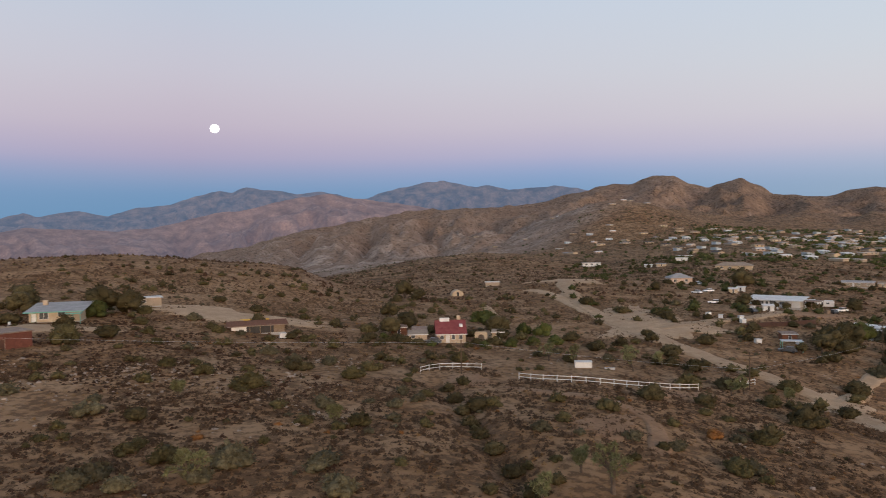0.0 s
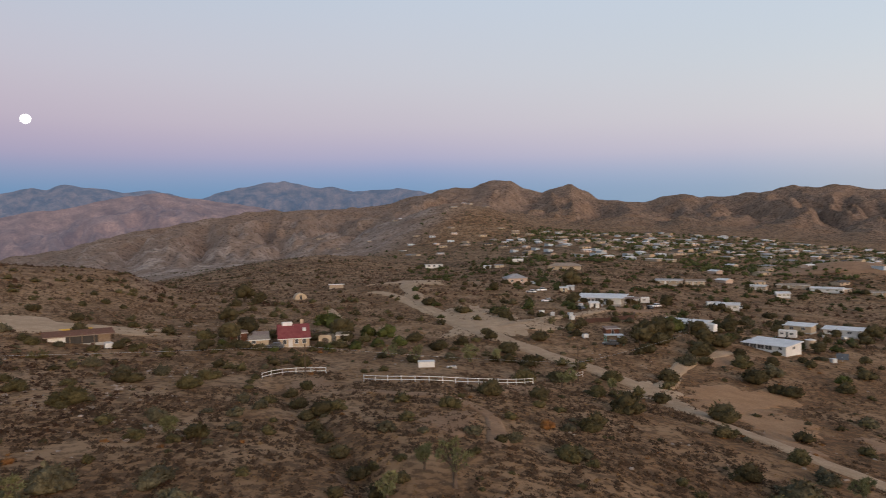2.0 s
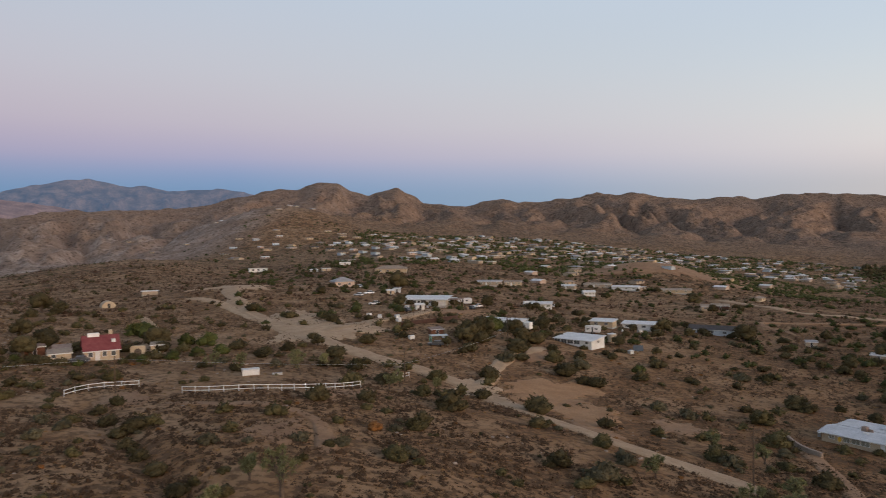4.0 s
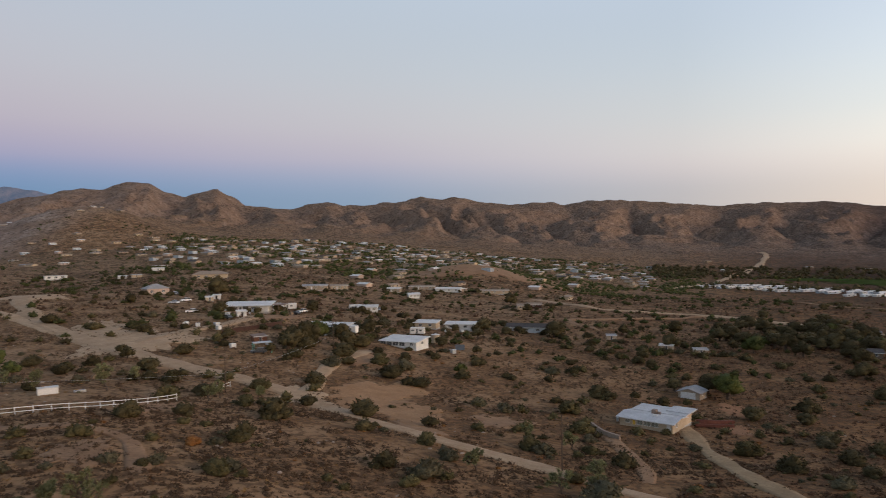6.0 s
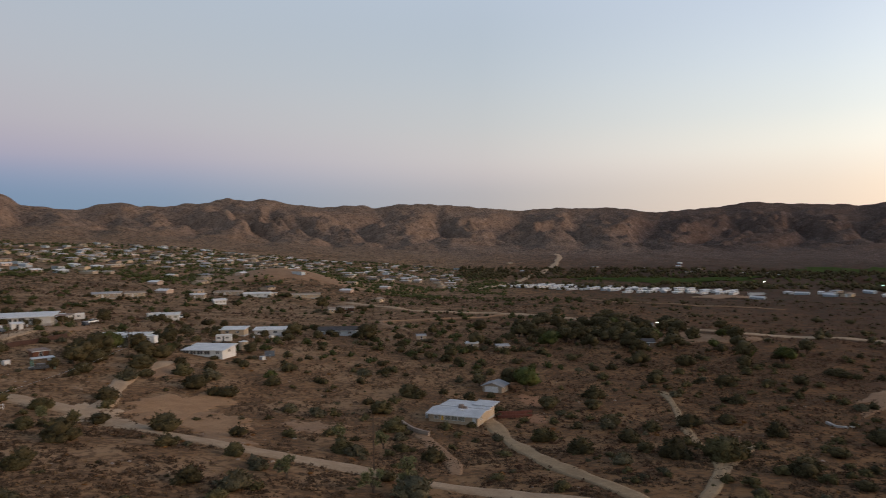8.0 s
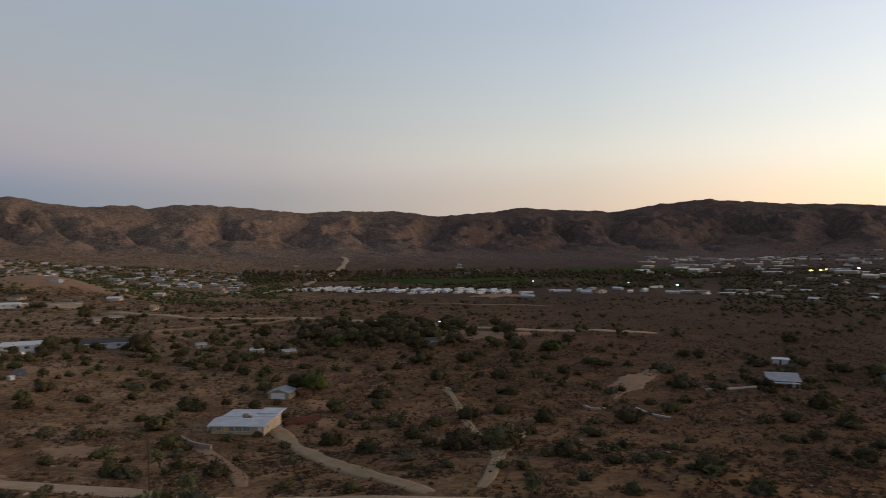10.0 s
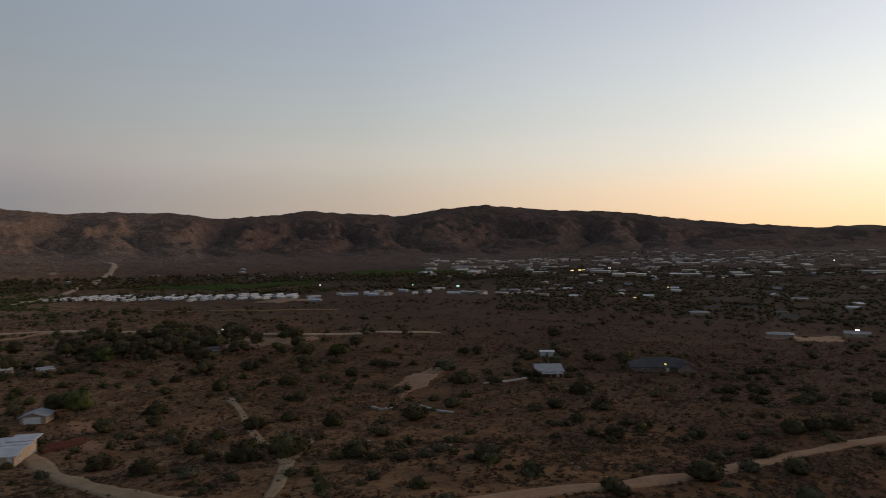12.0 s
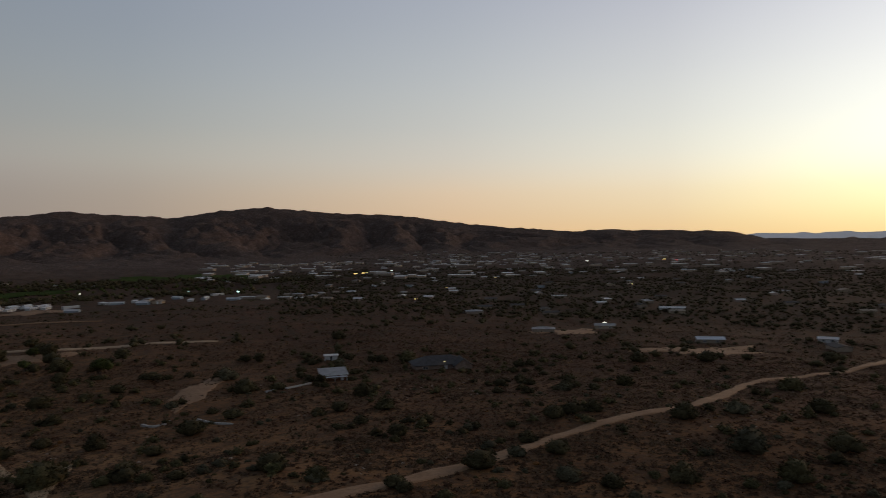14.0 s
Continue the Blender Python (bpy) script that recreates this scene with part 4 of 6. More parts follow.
brush("dry_grass", 20000, 145, 360, T_TUFT_FAR, 0.5, 1.7, STRAW, "straw-coloured dry grass on the flats", 60, -0.2, 0.5)
brush("creosote_brush", 650, 42, 190, T_BUSH, 0.9, 2.4, OLIVE, "olive creosote bushes between bare ground", 70, -0.15, 0.8, 2.2)
brush("creosote_brush", 2600, 185, 620, T_BUSH_FAR, 1.2, 3.4, OLIVE, "olive creosote bushes over the flats", 70, -0.2, 0.8, 1.8)
brush("saltbush", 480, 42, 240, T_BUSH, 0.8, 2.2, GREYGREEN, "grey-green saltbush among the brush", 80, -0.15, 0.75, 1.8)
for n_, r0_, r1_, a0_, a1_, mat_, lab_ in ((120, 48, 135, -43, 149, OLIVE, "rounded olive shrubs over the near slopes"), (90, 48, 150, -43, 149, GREYGREEN, "rounded grey-green shrubs over the near slopes"),
                                           (420, 130, 300, -43, 149, OLIVE, "rounded olive shrubs over the flats"), (380, 130, 300, -43, 149, JUNIPER, "dark rounded shrubs over the flats"), (900, 290, 620, -43, 149, JUNIPER, "dark rounded shrubs far off")):
    x_, y_ = spread_out(n_, r0_, r1_, a0_, a1_)
    k_ = clear(x_, y_, 0.1) & patchy(x_, y_, 34, 57, -0.35)
    scatter("shrubs", T_BUSH if r1_ < 200 else T_BUSH_MID if r1_ < 310 else T_BUSH_FAR, x_[k_], y_[k_], rng.uniform(1.7, 3.6, k_.sum()) * (1.0 if r1_ < 200 else 1.25), mat_, lab_, "shrubs", 0.85)
x_, y_ = spread_out(24000, 60, 340, 60, 149)
k_ = clear(x_, y_) & patchy(x_, y_, 20, 55, -0.45)
x2_, y2_ = spread_out(13000, 70, 420, 100, 149)
k2_ = clear(x2_, y2_)
x_, y_, k_ = np.concatenate([x_, x2_]), np.concatenate([y_, y2_]), np.concatenate([k_, k2_])
scatter("dark_brush", T_MID, x_[k_], y_[k_], rng.uniform(0.5, 1.7, k_.sum()), DRY, "dark brown brush thick over the southern flats", "desert brush", 0.7)
x_, y_ = spread_out(6000, 45, 200, -43, -8)
k_ = clear(x_, y_) & patchy(x_, y_, 18, 58, -0.2)
scatter("dark_brush", T_MID, x_[k_], y_[k_], rng.uniform(0.5, 1.5, k_.sum()), DRY, "dark brown brush over the western slope", "desert brush", 0.7)
brush("buckwheat", 420, 45, 220, T_BUSH, 0.7, 1.7, RUSTY, "rusty brown dried buckwheat", 90, 0.25, 0.6)


def stems(bm, n, height, spread, r, rg):
    for _ in range(n):
        a, k = rg.uniform(0, 2 * math.pi), rg.uniform(0.3, 1.0)
        mid = (spread * 0.35 * k * math.cos(a), spread * 0.35 * k * math.sin(a), height * 0.5)
        end = (spread * k * math.cos(a + 0.3), spread * k * math.sin(a + 0.3), height * rg.uniform(0.8, 1.0))
        bm_tube(bm, (0.02 * math.cos(a), 0.02 * math.sin(a), -0.06), mid, r, r * 0.7, 5)
        bm_tube(bm, mid, end, r * 0.7, r * 0.3, 4)


def shrub_kind(name, material, label, category, seed, clumps, each, leaf, flat, trunk=False):
    """One plant of width 1: stems and a leafy crown."""
    rg = np.random.default_rng(seed)
    ob = new(name)
    bm = bmesh.new()
    if trunk:
        bm_tube(bm, (0, 0, -0.05), (0.02, 0.01, flat * 0.45), 0.045, 0.03, 7)
        stems(bm, 4, flat * 0.8, 0.3, 0.022, rg)
    else:
        stems(bm, 4, flat * 0.6, 0.28, 0.018, rg)
    part("trunk", bm, BARK, ob)
    v, f = clumpy(clumps, 1, each, leaf, flat, rg, flat * 0.22 if trunk else 0.0)
    crown = new("crown", shape_mesh("crown", v, f, material))
    crown.parent = ob
    return tagged(ob, label, category)


SHRUBS = {
    "j": [shrub_kind("juniper_shrub", JUNIPER, "dark green rounded desert shrub on sandy ground", "shrub", 100 + i, 7, 48, 0.070, 0.62) for i in range(5)],
    "o": [shrub_kind("creosote_shrub", OLIVE, "olive-green open desert shrub on gravel", "shrub", 110 + i, 7, 54, 0.070, 0.60) for i in range(5)],
    "g": [shrub_kind("saltbush_shrub", GREYGREEN, "grey-green mounded shrub in dry brush", "shrub", 120 + i, 7, 48, 0.072, 0.55) for i in range(4)],
    "y": [shrub_kind("garden_shrub", GREEN, "bright green watered shrub beside a house", "shrub", 130 + i, 7, 48, 0.070, 0.75) for i in range(2)],
    "r": [shrub_kind("buckwheat_shrub", RUSTY, "rusty brown dried shrub", "shrub", 140, 5, 60, 0.045, 0.5)],
    "t": [shrub_kind("desert_tree", JUNIPER, "dark green tree with a rounded crown", "tree", 150 + i, 9, 40, 0.070, 0.95, True) for i in range(4)],
    "u": [shrub_kind("shade_tree", GREEN, "green shade tree beside houses", "tree", 160 + i, 9, 40, 0.070, 0.95, True) for i in range(3)],
}
placed = {}


def plant(kind, x, y, width, tall=1.0):
    i = int(abs(x * 7 + y * 13)) % len(SHRUBS[kind])
    proto, spot = SHRUBS[kind][i], pose(x, y, gz(x, y) - 0.05, 0, 0, (x * 37 + y * 91) % 360)
    if (kind, i) in placed:
        w, h = placed[kind, i]
        return copy_thing(proto, spot @ Matrix.Diagonal((width / w, width / w, width * tall / h, 1)))
    placed[kind, i] = (width, width * tall)
    proto.matrix_basis = spot @ Matrix.Diagonal((width, width, width * tall, 1))
    return proto


# shrubs that stand out, by stretch: x, y, width
for k, (px_, py_, w_) in zip("ooojgjjoogogggggoggojjyojjjjjj", [(-30, 106, 5.5), (-40, 115, 3.6), (-48, 120, 3.7), (-39, 87, 3.5), (-46, 88, 4.1), (-27, 124, 3.8), (-25, 124, 3.3), (-16, 118, 3.9), (-14, 128, 3.7), (-17, 96, 3.5), (-11, 87, 3.8), (-13, 70, 3.3), (-10, 64, 4.0), (-34, 66, 3.8), (-30, 63, 3.1), (-35, 64, 3.7), (-34, 74, 3.0), (-22, 70, 4.8), (-24, 66, 3.6), (-29, 71, 3.4), (-67, 113, 3.0), (-82, 150, 5.3), (-83, 165, 6.7), (-74, 135, 6.5), (-69, 142, 5.6), (-97, 165, 5.4), (-96, 153, 5.1), (-48, 179, 5.2), (36, 167, 4.6), (45, 177, 4.6)]):
    plant(k, px_, py_, w_, 0.95)
for k, (px_, py_, w_) in zip("jgjjjjjjtggojjrojoojjjooooyyyt", [(26, 147, 3.2), (36, 153, 3.4), (54, 165, 6.2), (69, 183, 5.5), (56, 192, 4.0), (71, 221, 5.8), (61, 237, 5.2), (53, 259, 6.5), (146, 335, 8.2), (12, 86, 2.7), (23, 85, 2.6), (46, 131, 5.0), (33, 111, 5.0), (42, 112, 4.3), (36, 93, 2.9), (43, 94, 3.8), (57, 109, 7.1), (57, 121, 3.9), (69, 139, 4.5), (85, 143, 5.9), (4, 65, 2.1), (11, 69, 2.1), (12, 75, 1.6), (26, 83, 1.9), (33, 78, 3.7), (21, 77, 1.7), (27, 191, 6.1), (22, 192, 5.4), (11, 220, 6.5), (-17, 217, 6.1)]):
    plant(k, px_, py_, w_, 0.95)
for k, (px_, py_, w_) in zip("jjogojjojojj", [(-19, 278, 5.8), (-12, 288, 6.0), (-15, 120, 2.6), (-7, 98, 2.8), (3, 118, 2.8), (15, 181, 5.2), (-4, 187, 4.7), (3, 142, 4.0), (54, 133, 4.7), (54, 150, 5.0), (105, 181, 7.4), (96, 172, 5.6)]):
    plant(k, px_, py_, w_, 0.95)
for k, (px_, py_, w_) in zip("jjgjjjogjggjjjgojjjojjgjogoggj", [(113, 137, 5.3), (57, 77, 4.6), (60, 71, 5.5), (77, 111, 6.5), (71, 122, 4.2), (68, 98, 4.0), (73, 87, 3.7), (70, 78, 3.5), (46, 98, 4.0), (28, 84, 2.6), (35, 79, 3.3), (181, 68, 7.0), (167, 63, 5.4), (162, 73, 6.4), (147, 52, 4.6), (129, 59, 5.4), (120, 47, 5.8), (135, 43, 5.3), (124, 31, 7.0), (126, 23, 7.9), (158, 37, 5.8), (99, 66, 5.2), (78, 55, 6.5), (82, 63, 3.2), (132, 78, 2.7), (91, 77, 3.9), (91, 80, 4.6), (114, 108, 4.6), (121, 154, 6.1), (111, 147, 7.4)]):
    plant(k, px_, py_, w_, 0.95)
for k, (px_, py_, w_) in zip("jjggoyjjjoogjjjtg", [(111, 170, 8.2), (125, 181, 7.8), (126, 198, 8.2), (101, 161, 5.9), (117, 161, 5.7), (137, 148, 4.3), (140, 163, 4.0), (148, 152, 5.2), (151, 109, 6.7), (128, 101, 6.6), (115, 87, 5.2), (112, 115, 4.1), (210, 60, 6.5), (243, 59, 7.8), (216, 41, 7.2), (272, 45, 8.2), (114, 37, 4.4)]):
    plant(k, px_, py_, w_, 0.95)
for k, (px_, py_, w_) in zip("jjojgjjojgjjojgjjojgjjojgjjojg", [(159, -0, 6.9), (111, -13, 6.2), (103, -19, 4.6), (101, -45, 5.8), (106, -54, 3.7), (130, -74, 5.4), (132, -85, 5.2), (166, -116, 6.1), (119, -99, 6.7), (95, -94, 8.2), (127, 23, 7.9), (157, 19, 5.9), (164, -45, 5.2), (130, -39, 5.2), (241, -10, 8.2), (213, -14, 8.2), (188, -45, 7.0), (258, -78, 7.7), (345, -67, 8.2), (162, -94, 4.8), (220, -158, 7.7), (217, -187, 8.1), (151, -161, 7.9), (207, -239, 8.2), (121, -115, 6.0), (118, -136, 6.5), (89, -110, 6.1), (80, -89, 6.1), (85, -72, 5.8), (90, -55, 4.7)]):
    plant(k, px_, py_, w_, 0.95)
for k, (px_, py_, w_) in zip("j", [(95, -29, 3.7)]):
    plant(k, px_, py_, w_, 0.95)
for x_, y_ in zip(*spread_out(130, 60, 260)):
    if clear(np.array([x_]), np.array([y_]), 0.3)[0] and patchy(x_, y_, 30, 77, 0.0):
        plant("jogoj"[int(abs(x_ * 3)) % 5], float(x_), float(y_), float(rng.uniform(2.2, 4.6)), 0.9)
for px_, py_, w_ in ((-52, 160, 3.6), (-47, 160, 2.6), (-40, 158, 3.2), (-55, 164, 3.0), (-36, 163, 3.4), (-62, 172, 4.2), (-70, 160, 3.8), (-64, 150, 3.2), (-58, 140, 3.0), (-76, 176, 4.6), (-54, 200, 4.4), (-40, 198, 3.6), (-66, 205, 4.2), (-30, 190, 4.0), (-90, 178, 5.0)):
    plant("jog"[int(abs(px_)) % 3], px_, py_, w_, 0.9)
for px_, py_, w_ in ((-7, 164.5, 2.8), (-3, 163.5, 2.4), (1, 163, 2.2), (5.5, 164, 2.8), (9.5, 165.5, 3.0), (13, 169, 3.4), (-11, 168, 3.4), (17, 174, 3.6), (-15, 171, 3.0), (20, 180, 4.2), (7, 183, 4.4), (-6, 182, 4.0)):
    plant("yjo"[int(abs(px_)) % 3], px_, py_, w_, 0.85)
for x_, y_ in zip(*spread_out(50, 95, 270, 62, 128)):
    if clear(np.array([x_]), np.array([y_]), 0.3)[0]:
        plant("j", float(x_), float(y_), float(rng.uniform(3.2, 5.8)), 0.85)
for px_, py_, w_ in ((-9.5, 165, 4.0), (-6, 164, 3.4), (8, 170, 3.6), (11, 172, 3.0), (16, 168, 3.8), (22, 172, 4.4), (28, 176, 4.6), (-18, 168, 4.0), (-20, 182, 5.0), (33, 182, 5.0), (38, 172, 4.4)):
    plant("jyo"[int(abs(px_)) % 3], px_, py_, w_, 0.85)
# ---- houses ----
def opening(parent, x, z, w, h, y, side="front", kind="window", frame_mat=WHITE, pane_mat=None, label=""):
    """A window or door set proud in a wall, with its frame round a recessed pane or leaf. y: the wall's outer face."""
    ob = new(kind)
    ob.parent = parent
    pane_mat = pane_mat or (PALE_GLASS if parent.name.startswith("ranch_house") else GLASS)
    turn = {"front": 0, "right": 90, "back": 180, "left": -90}[side]
    # own frame: x along the wall, -y outward
    spot = {"front": (x, y), "back": (-x, y), "right": (y, x), "left": (y, -x)}[side]
    ob.matrix_local = pose(spot[0], spot[1], z, 0, 0, turn)
    b = 0.07
    bm = bmesh.new()
    bm_box(bm, -w / 2, -0.06, 0, w / 2, 0.02, b)
    bm_box(bm, -w / 2, -0.06, h - b, w / 2, 0.02, h)
    bm_box(bm, -w / 2, -0.06, b, -w / 2 + b, 0.02, h - b)
    bm_box(bm, w / 2 - b, -0.06, b, w / 2, 0.02, h - b)
    if kind == "window" and w > 1.0:
        bm_box(bm, -0.03, -0.05, b, 0.03, 0.02, h - b)
    part("frame", bm, frame_mat, ob)
    box_part("pane" if kind == "window" else "leaf", ob, pane_mat, -w / 2 + b, -0.025, b, w / 2 - b, 0.01, h - b)
    return tagged(ob, label)


def gable_roof(bm, x0, x1, y0, y1, z, rise, over, thick=0.16):
    """Ridge along x."""
    ym = (y0 + y1) / 2
    a, b = y0 - over, y1 + over
    bm_prism(bm, [(a, z - over * rise / (ym - y0)), (ym, z + rise), (b, z - over * rise / (ym - y0)), (b, z - over * rise / (ym - y0) + thick), (ym, z + rise + thick), (a, z - over * rise / (ym - y0) + thick)], x0 - over, x1 + over)


def gable_wall(bm, x0, x1, y0, y1, z0, h, rise):
    bm_prism(bm, [(y0, z0), (y1, z0), (y1, h), ((y0 + y1) / 2, h + rise), (y0, h)], x0, x1)


def hip_roof(bm, x0, x1, y0, y1, z, rise, over, thick=0.14):
    a, b, c, d = x0 - over, x1 + over, y0 - over, y1 + over
    k = (d - c) / 2
    lo = [bm.verts.new(v) for v in ((a, c, z), (b, c, z), (b, d, z), (a, d, z))]
    hi = [bm.verts.new(v) for v in ((a, c, z + thick), (b, c, z + thick), (b, d, z + thick), (a, d, z + thick))]
    m = (a + b) / 2
    ra, rb = (a + k, b - k) if b - a > 2 * k + 0.1 else (m - 0.05, m + 0.05)
    r0, r1 = bm.verts.new((ra, (c + d) / 2, z + rise + thick)), bm.verts.new((rb, (c + d) / 2, z + rise + thick))
    bm.faces.new(lo[::-1])
    for i in range(4):
        bm.faces.new((lo[i], lo[(i + 1) % 4], hi[(i + 1) % 4], hi[i]))
    bm.faces.new((hi[0], hi[1], r1, r0))
    bm.faces.new((hi[1], hi[2], r1))
    bm.faces.new((hi[2], hi[3], r0, r1))
    bm.faces.new((hi[3], hi[0], r0))


def house(name, x, y, turn, L, D, h, roof, wall_mat, roof_mat, label, windows=(), doors=(), rise=1.2, over=0.45, category="house", group="", skirt=None, lift=0.15, trim=WHITE, chimney=None, awning=None, far=False):
    """A single-storey house centred at (x, y); local -y is its front."""
    ob = thing(name, x, y, turn, label, category, group, lift - 0.2)
    h *= 0.9
    x0, x1, y0, y1 = -L / 2, L / 2, -D / 2, D / 2
    bm = bmesh.new()
    if roof == "gable":
        gable_wall(bm, x0, x1, y0, y1, 0.0, h, rise)
    elif roof == "gable_front":
        gable_wall(bm, y0, y1, x0, x1, 0.0, h, rise)
        bmesh.ops.rotate(bm, verts=bm.verts, cent=(0, 0, 0), matrix=Matrix.Rotation(radians(-90), 3, "Z"))
    elif roof == "shed":
        bm_prism(bm, [(y0, 0.0), (y1, 0.0), (y1, h + rise), (y0, h)], x0, x1)
    else:
        bm_box(bm, x0, y0, 0.0, x1, y1, h)
    part("wall", bm, wall_mat, ob)
    if not far:
        box_part("foundation", ob, skirt or CONCRETE, x0 - 0.05, y0 - 0.05, -1.6, x1 + 0.05, y1 + 0.05, 0.0)
    bm = bmesh.new()
    if roof == "gable":
        gable_roof(bm, x0, x1, y0, y1, h, rise, over)
    elif roof == "gable_front":
        gable_roof(bm, y0, y1, x0, x1, h, rise, over)
        bmesh.ops.rotate(bm, verts=bm.verts, cent=(0, 0, 0), matrix=Matrix.Rotation(radians(-90), 3, "Z"))
    elif roof == "hip":
        hip_roof(bm, x0, x1, y0, y1, h, rise, over)
    elif roof == "shed":
        k = rise / D
        bm_prism(bm, [(y0 - over, h - k * over), (y1 + over, h + rise + k * over), (y1 + over, h + rise + k * over + 0.18), (y0 - over, h - k * over + 0.18)], x0 - over, x1 + over)
    else:
        bm_box(bm, x0 - over, y0 - over, h, x1 + over, y1 + over, h + 0.22, 0.04)
    roof_ob = part("roof", bm, roof_mat, ob)
    if roof in ("shed", "flat", "gable") and not far:
        zz = h - (rise / D * over if roof == "shed" else over * rise / (D / 2) if roof == "gable" else 0)
        box_part("fascia", ob, trim, x0 - over, y0 - over - 0.05, zz - 0.02, x1 + over, y0 - over - 0.003, zz + 0.19)
    for wx_, wz_, ww, wh, *side in windows:
        s = side[0] if side else "front"
        opening(ob, wx_, wz_, ww, wh, {"front": y0, "back": y1, "left": x0, "right": x1}[s], s)
    for dx, dw, mat, *side in doors:
        s = side[0] if side else "front"
        opening(ob, dx, 0.02, dw, 1.95, {"front": y0, "back": y1, "left": x0, "right": x1}[s], s, "door", trim, mat)
    if chimney:
        cx, cy, cw, ch = chimney
        box_part("chimney", ob, BLOCK, cx - cw / 2, cy - cw / 2, h * 0.9, cx + cw / 2, cy + cw / 2, ch, 0.03)
    if awning:
        a0, a1, depth, mat = awning
        porch = box_part("porch_roof", ob, mat, a0, y0 - depth, h - 0.45, a1, y0 - over - 0.06, h - 0.33, 0.02)
        for px_ in (a0 + 0.15, (a0 + a1) / 2, a1 - 0.15):
            box_part("post", ob, trim, px_ - 0.06, y0 - depth + 0.1, -1.2, px_ + 0.06, y0 - depth + 0.22, h - 0.45)
    return ob


def facing(x, y, rot=0.0):
    """The turn by which a house at (x, y) shows its front towards the middle of the slope."""
    return -math.degrees(math.atan2(x, y)) + rot


# the white-roofed house by the driveway: a long front block and a rear wing
near = house("ranch_house", 135.4, 83.6, -80, 14.4, 8.6, 2.6, "gable", CREAM, ROOF_PALE, "cream ranch house with a low white roof beside a dirt driveway",
             windows=[(0.4, 0.95, 1.9, 1.15), (2.5, 0.95, 1.9, 1.15), (-1.6, 0.95, 1.5, 1.15), (-5.0, 1.1, 1.3, 0.9), (-1.5, 1.0, 1.4, 1.1, "right")], doors=[(-3.2, 0.95, YELLOW), (6.2, 1.0, WHITE)], rise=0.55, over=0.8)
bm = bmesh.new()
bm_box(bm, -6.6, 4.32, 0.0, 6.9, 10.4, 2.45)
part("rear_wing", bm, CREAM, near)
bm = bmesh.new()
bm_box(bm, -7.4, 3.4, 2.56, 7.7, 11.2, 2.76, 0.03)
part("wing_roof", bm, ROOF_PALE, near)
box_part("wing_foundation", near, CONCRETE, -6.65, 4.36, -1.6, 6.95, 10.45, 0.0)
box_part("raised_roof", near, ROOF_PALE, 1.5, 6.0, 2.763, 7.9, 12.4, 3.0, 0.03)
box_part("roof_cooler", near, IRON, -0.4, 0.5, 2.7, 0.9, 1.8, 3.9, 0.06, "rusty brown evaporative cooler on the roof")
box_part("roof_duct", near, IRON, 0.9, 0.9, 2.8, 2.0, 1.4, 3.5, 0.04)
box_part("roof_hatch", near, WHITE, 0.7, -1.3, 2.6, 1.9, -0.6, 3.15, 0.03)
box_part("wainscot", near, BLOCK, -7.22, -4.38, -0.1, 5.4, -4.303, 0.85, 0.0, "tan block lower wall")
near.scale = (0.83, 0.83, 0.92)
garage = house("garage", 176, 96.5, -80, 7.4, 6.8, 2.5, "gable_front", TAN, ROOF_GREY, "small tan garage with a grey gable roof", windows=[(-0.6, 1.2, 1.0, 0.8, "right")], rise=1.1, over=0.6)
opening(garage, -0.3, 0.02, 5.0, 2.15, -3.4, "front", "garage_door", WHITE, ROOF_WHITE)

garage.scale = (0.8, 0.8, 0.85)

# red-roofed house by the white fence
red = house("red_roofed_house", 1.4, 174.5, facing(1, 174, 4), 7.0, 8.6, 2.6, "gable", CREAM, ROOF_RED, "small cream house with a steep faded red roof",
            windows=[(-2.3, 0.9, 1.0, 1.1), (0.5, 0.9, 0.9, 1.2), (2.3, 0.9, 1.0, 1.1)], doors=[(-0.9, 0.95, WHITE)], rise=2.7, over=0.4, chimney=(2.2, 0.8, 0.8, 6.2))
box_part("dormer", red, WHITE, -2.6, -0.5, 4.7, -0.2, 0.5, 5.75, 0.03)
box_part("roof_patch", red, ROOF_WHITE, 2.1, -2.9, 3.75, 2.9, -1.9, 4.45, 0.02)
house("lean_to", -6.6, 170.5, facing(-6, 170, 2), 4.4, 3.0, 1.8, "shed", CREAM, ROOF_TAN, "low cream lean-to with a tan roof", windows=[(-1.2, 0.8, 1.0, 0.8)], rise=0.5, over=0.3, category="shed")
house("lean_to", -6.4, 176.5, facing(-6, 176, -3), 3.4, 3.0, 2.1, "shed", TIMBER, IRON, "small brown shed with a rusty sloping roof", doors=[(0.5, 0.9, DARK)], rise=0.6, over=0.3, category="shed")
arch = thing("entrance_arch", 9.2, 175.0, facing(9, 175), "white rounded plaster entrance arch", "arch")
bm = bmesh.new()
prof = [(-1.6, 0), (-1.6, 2.3), (-1.3, 2.7), (1.3, 2.7), (1.6, 2.3), (1.6, 0), (0.8, 0), (0.8, 1.5), (0.55, 1.95), (0, 2.1), (-0.55, 1.95), (-0.8, 1.5), (-0.8, 0)]
f0, f1 = [bm.verts.new((a, -0.4, b - 0.3)) for a, b in prof], [bm.verts.new((a, 0.4, b - 0.3)) for a, b in prof]
for i in range(len(prof)):
    j = (i + 1) % len(prof)
    bm.faces.new((f0[i], f0[j], f1[j], f1[i]))
bm.faces.new(f0[::-1])
bm.faces.new(f1)
part("arch_wall", bm, CREAM, arch)

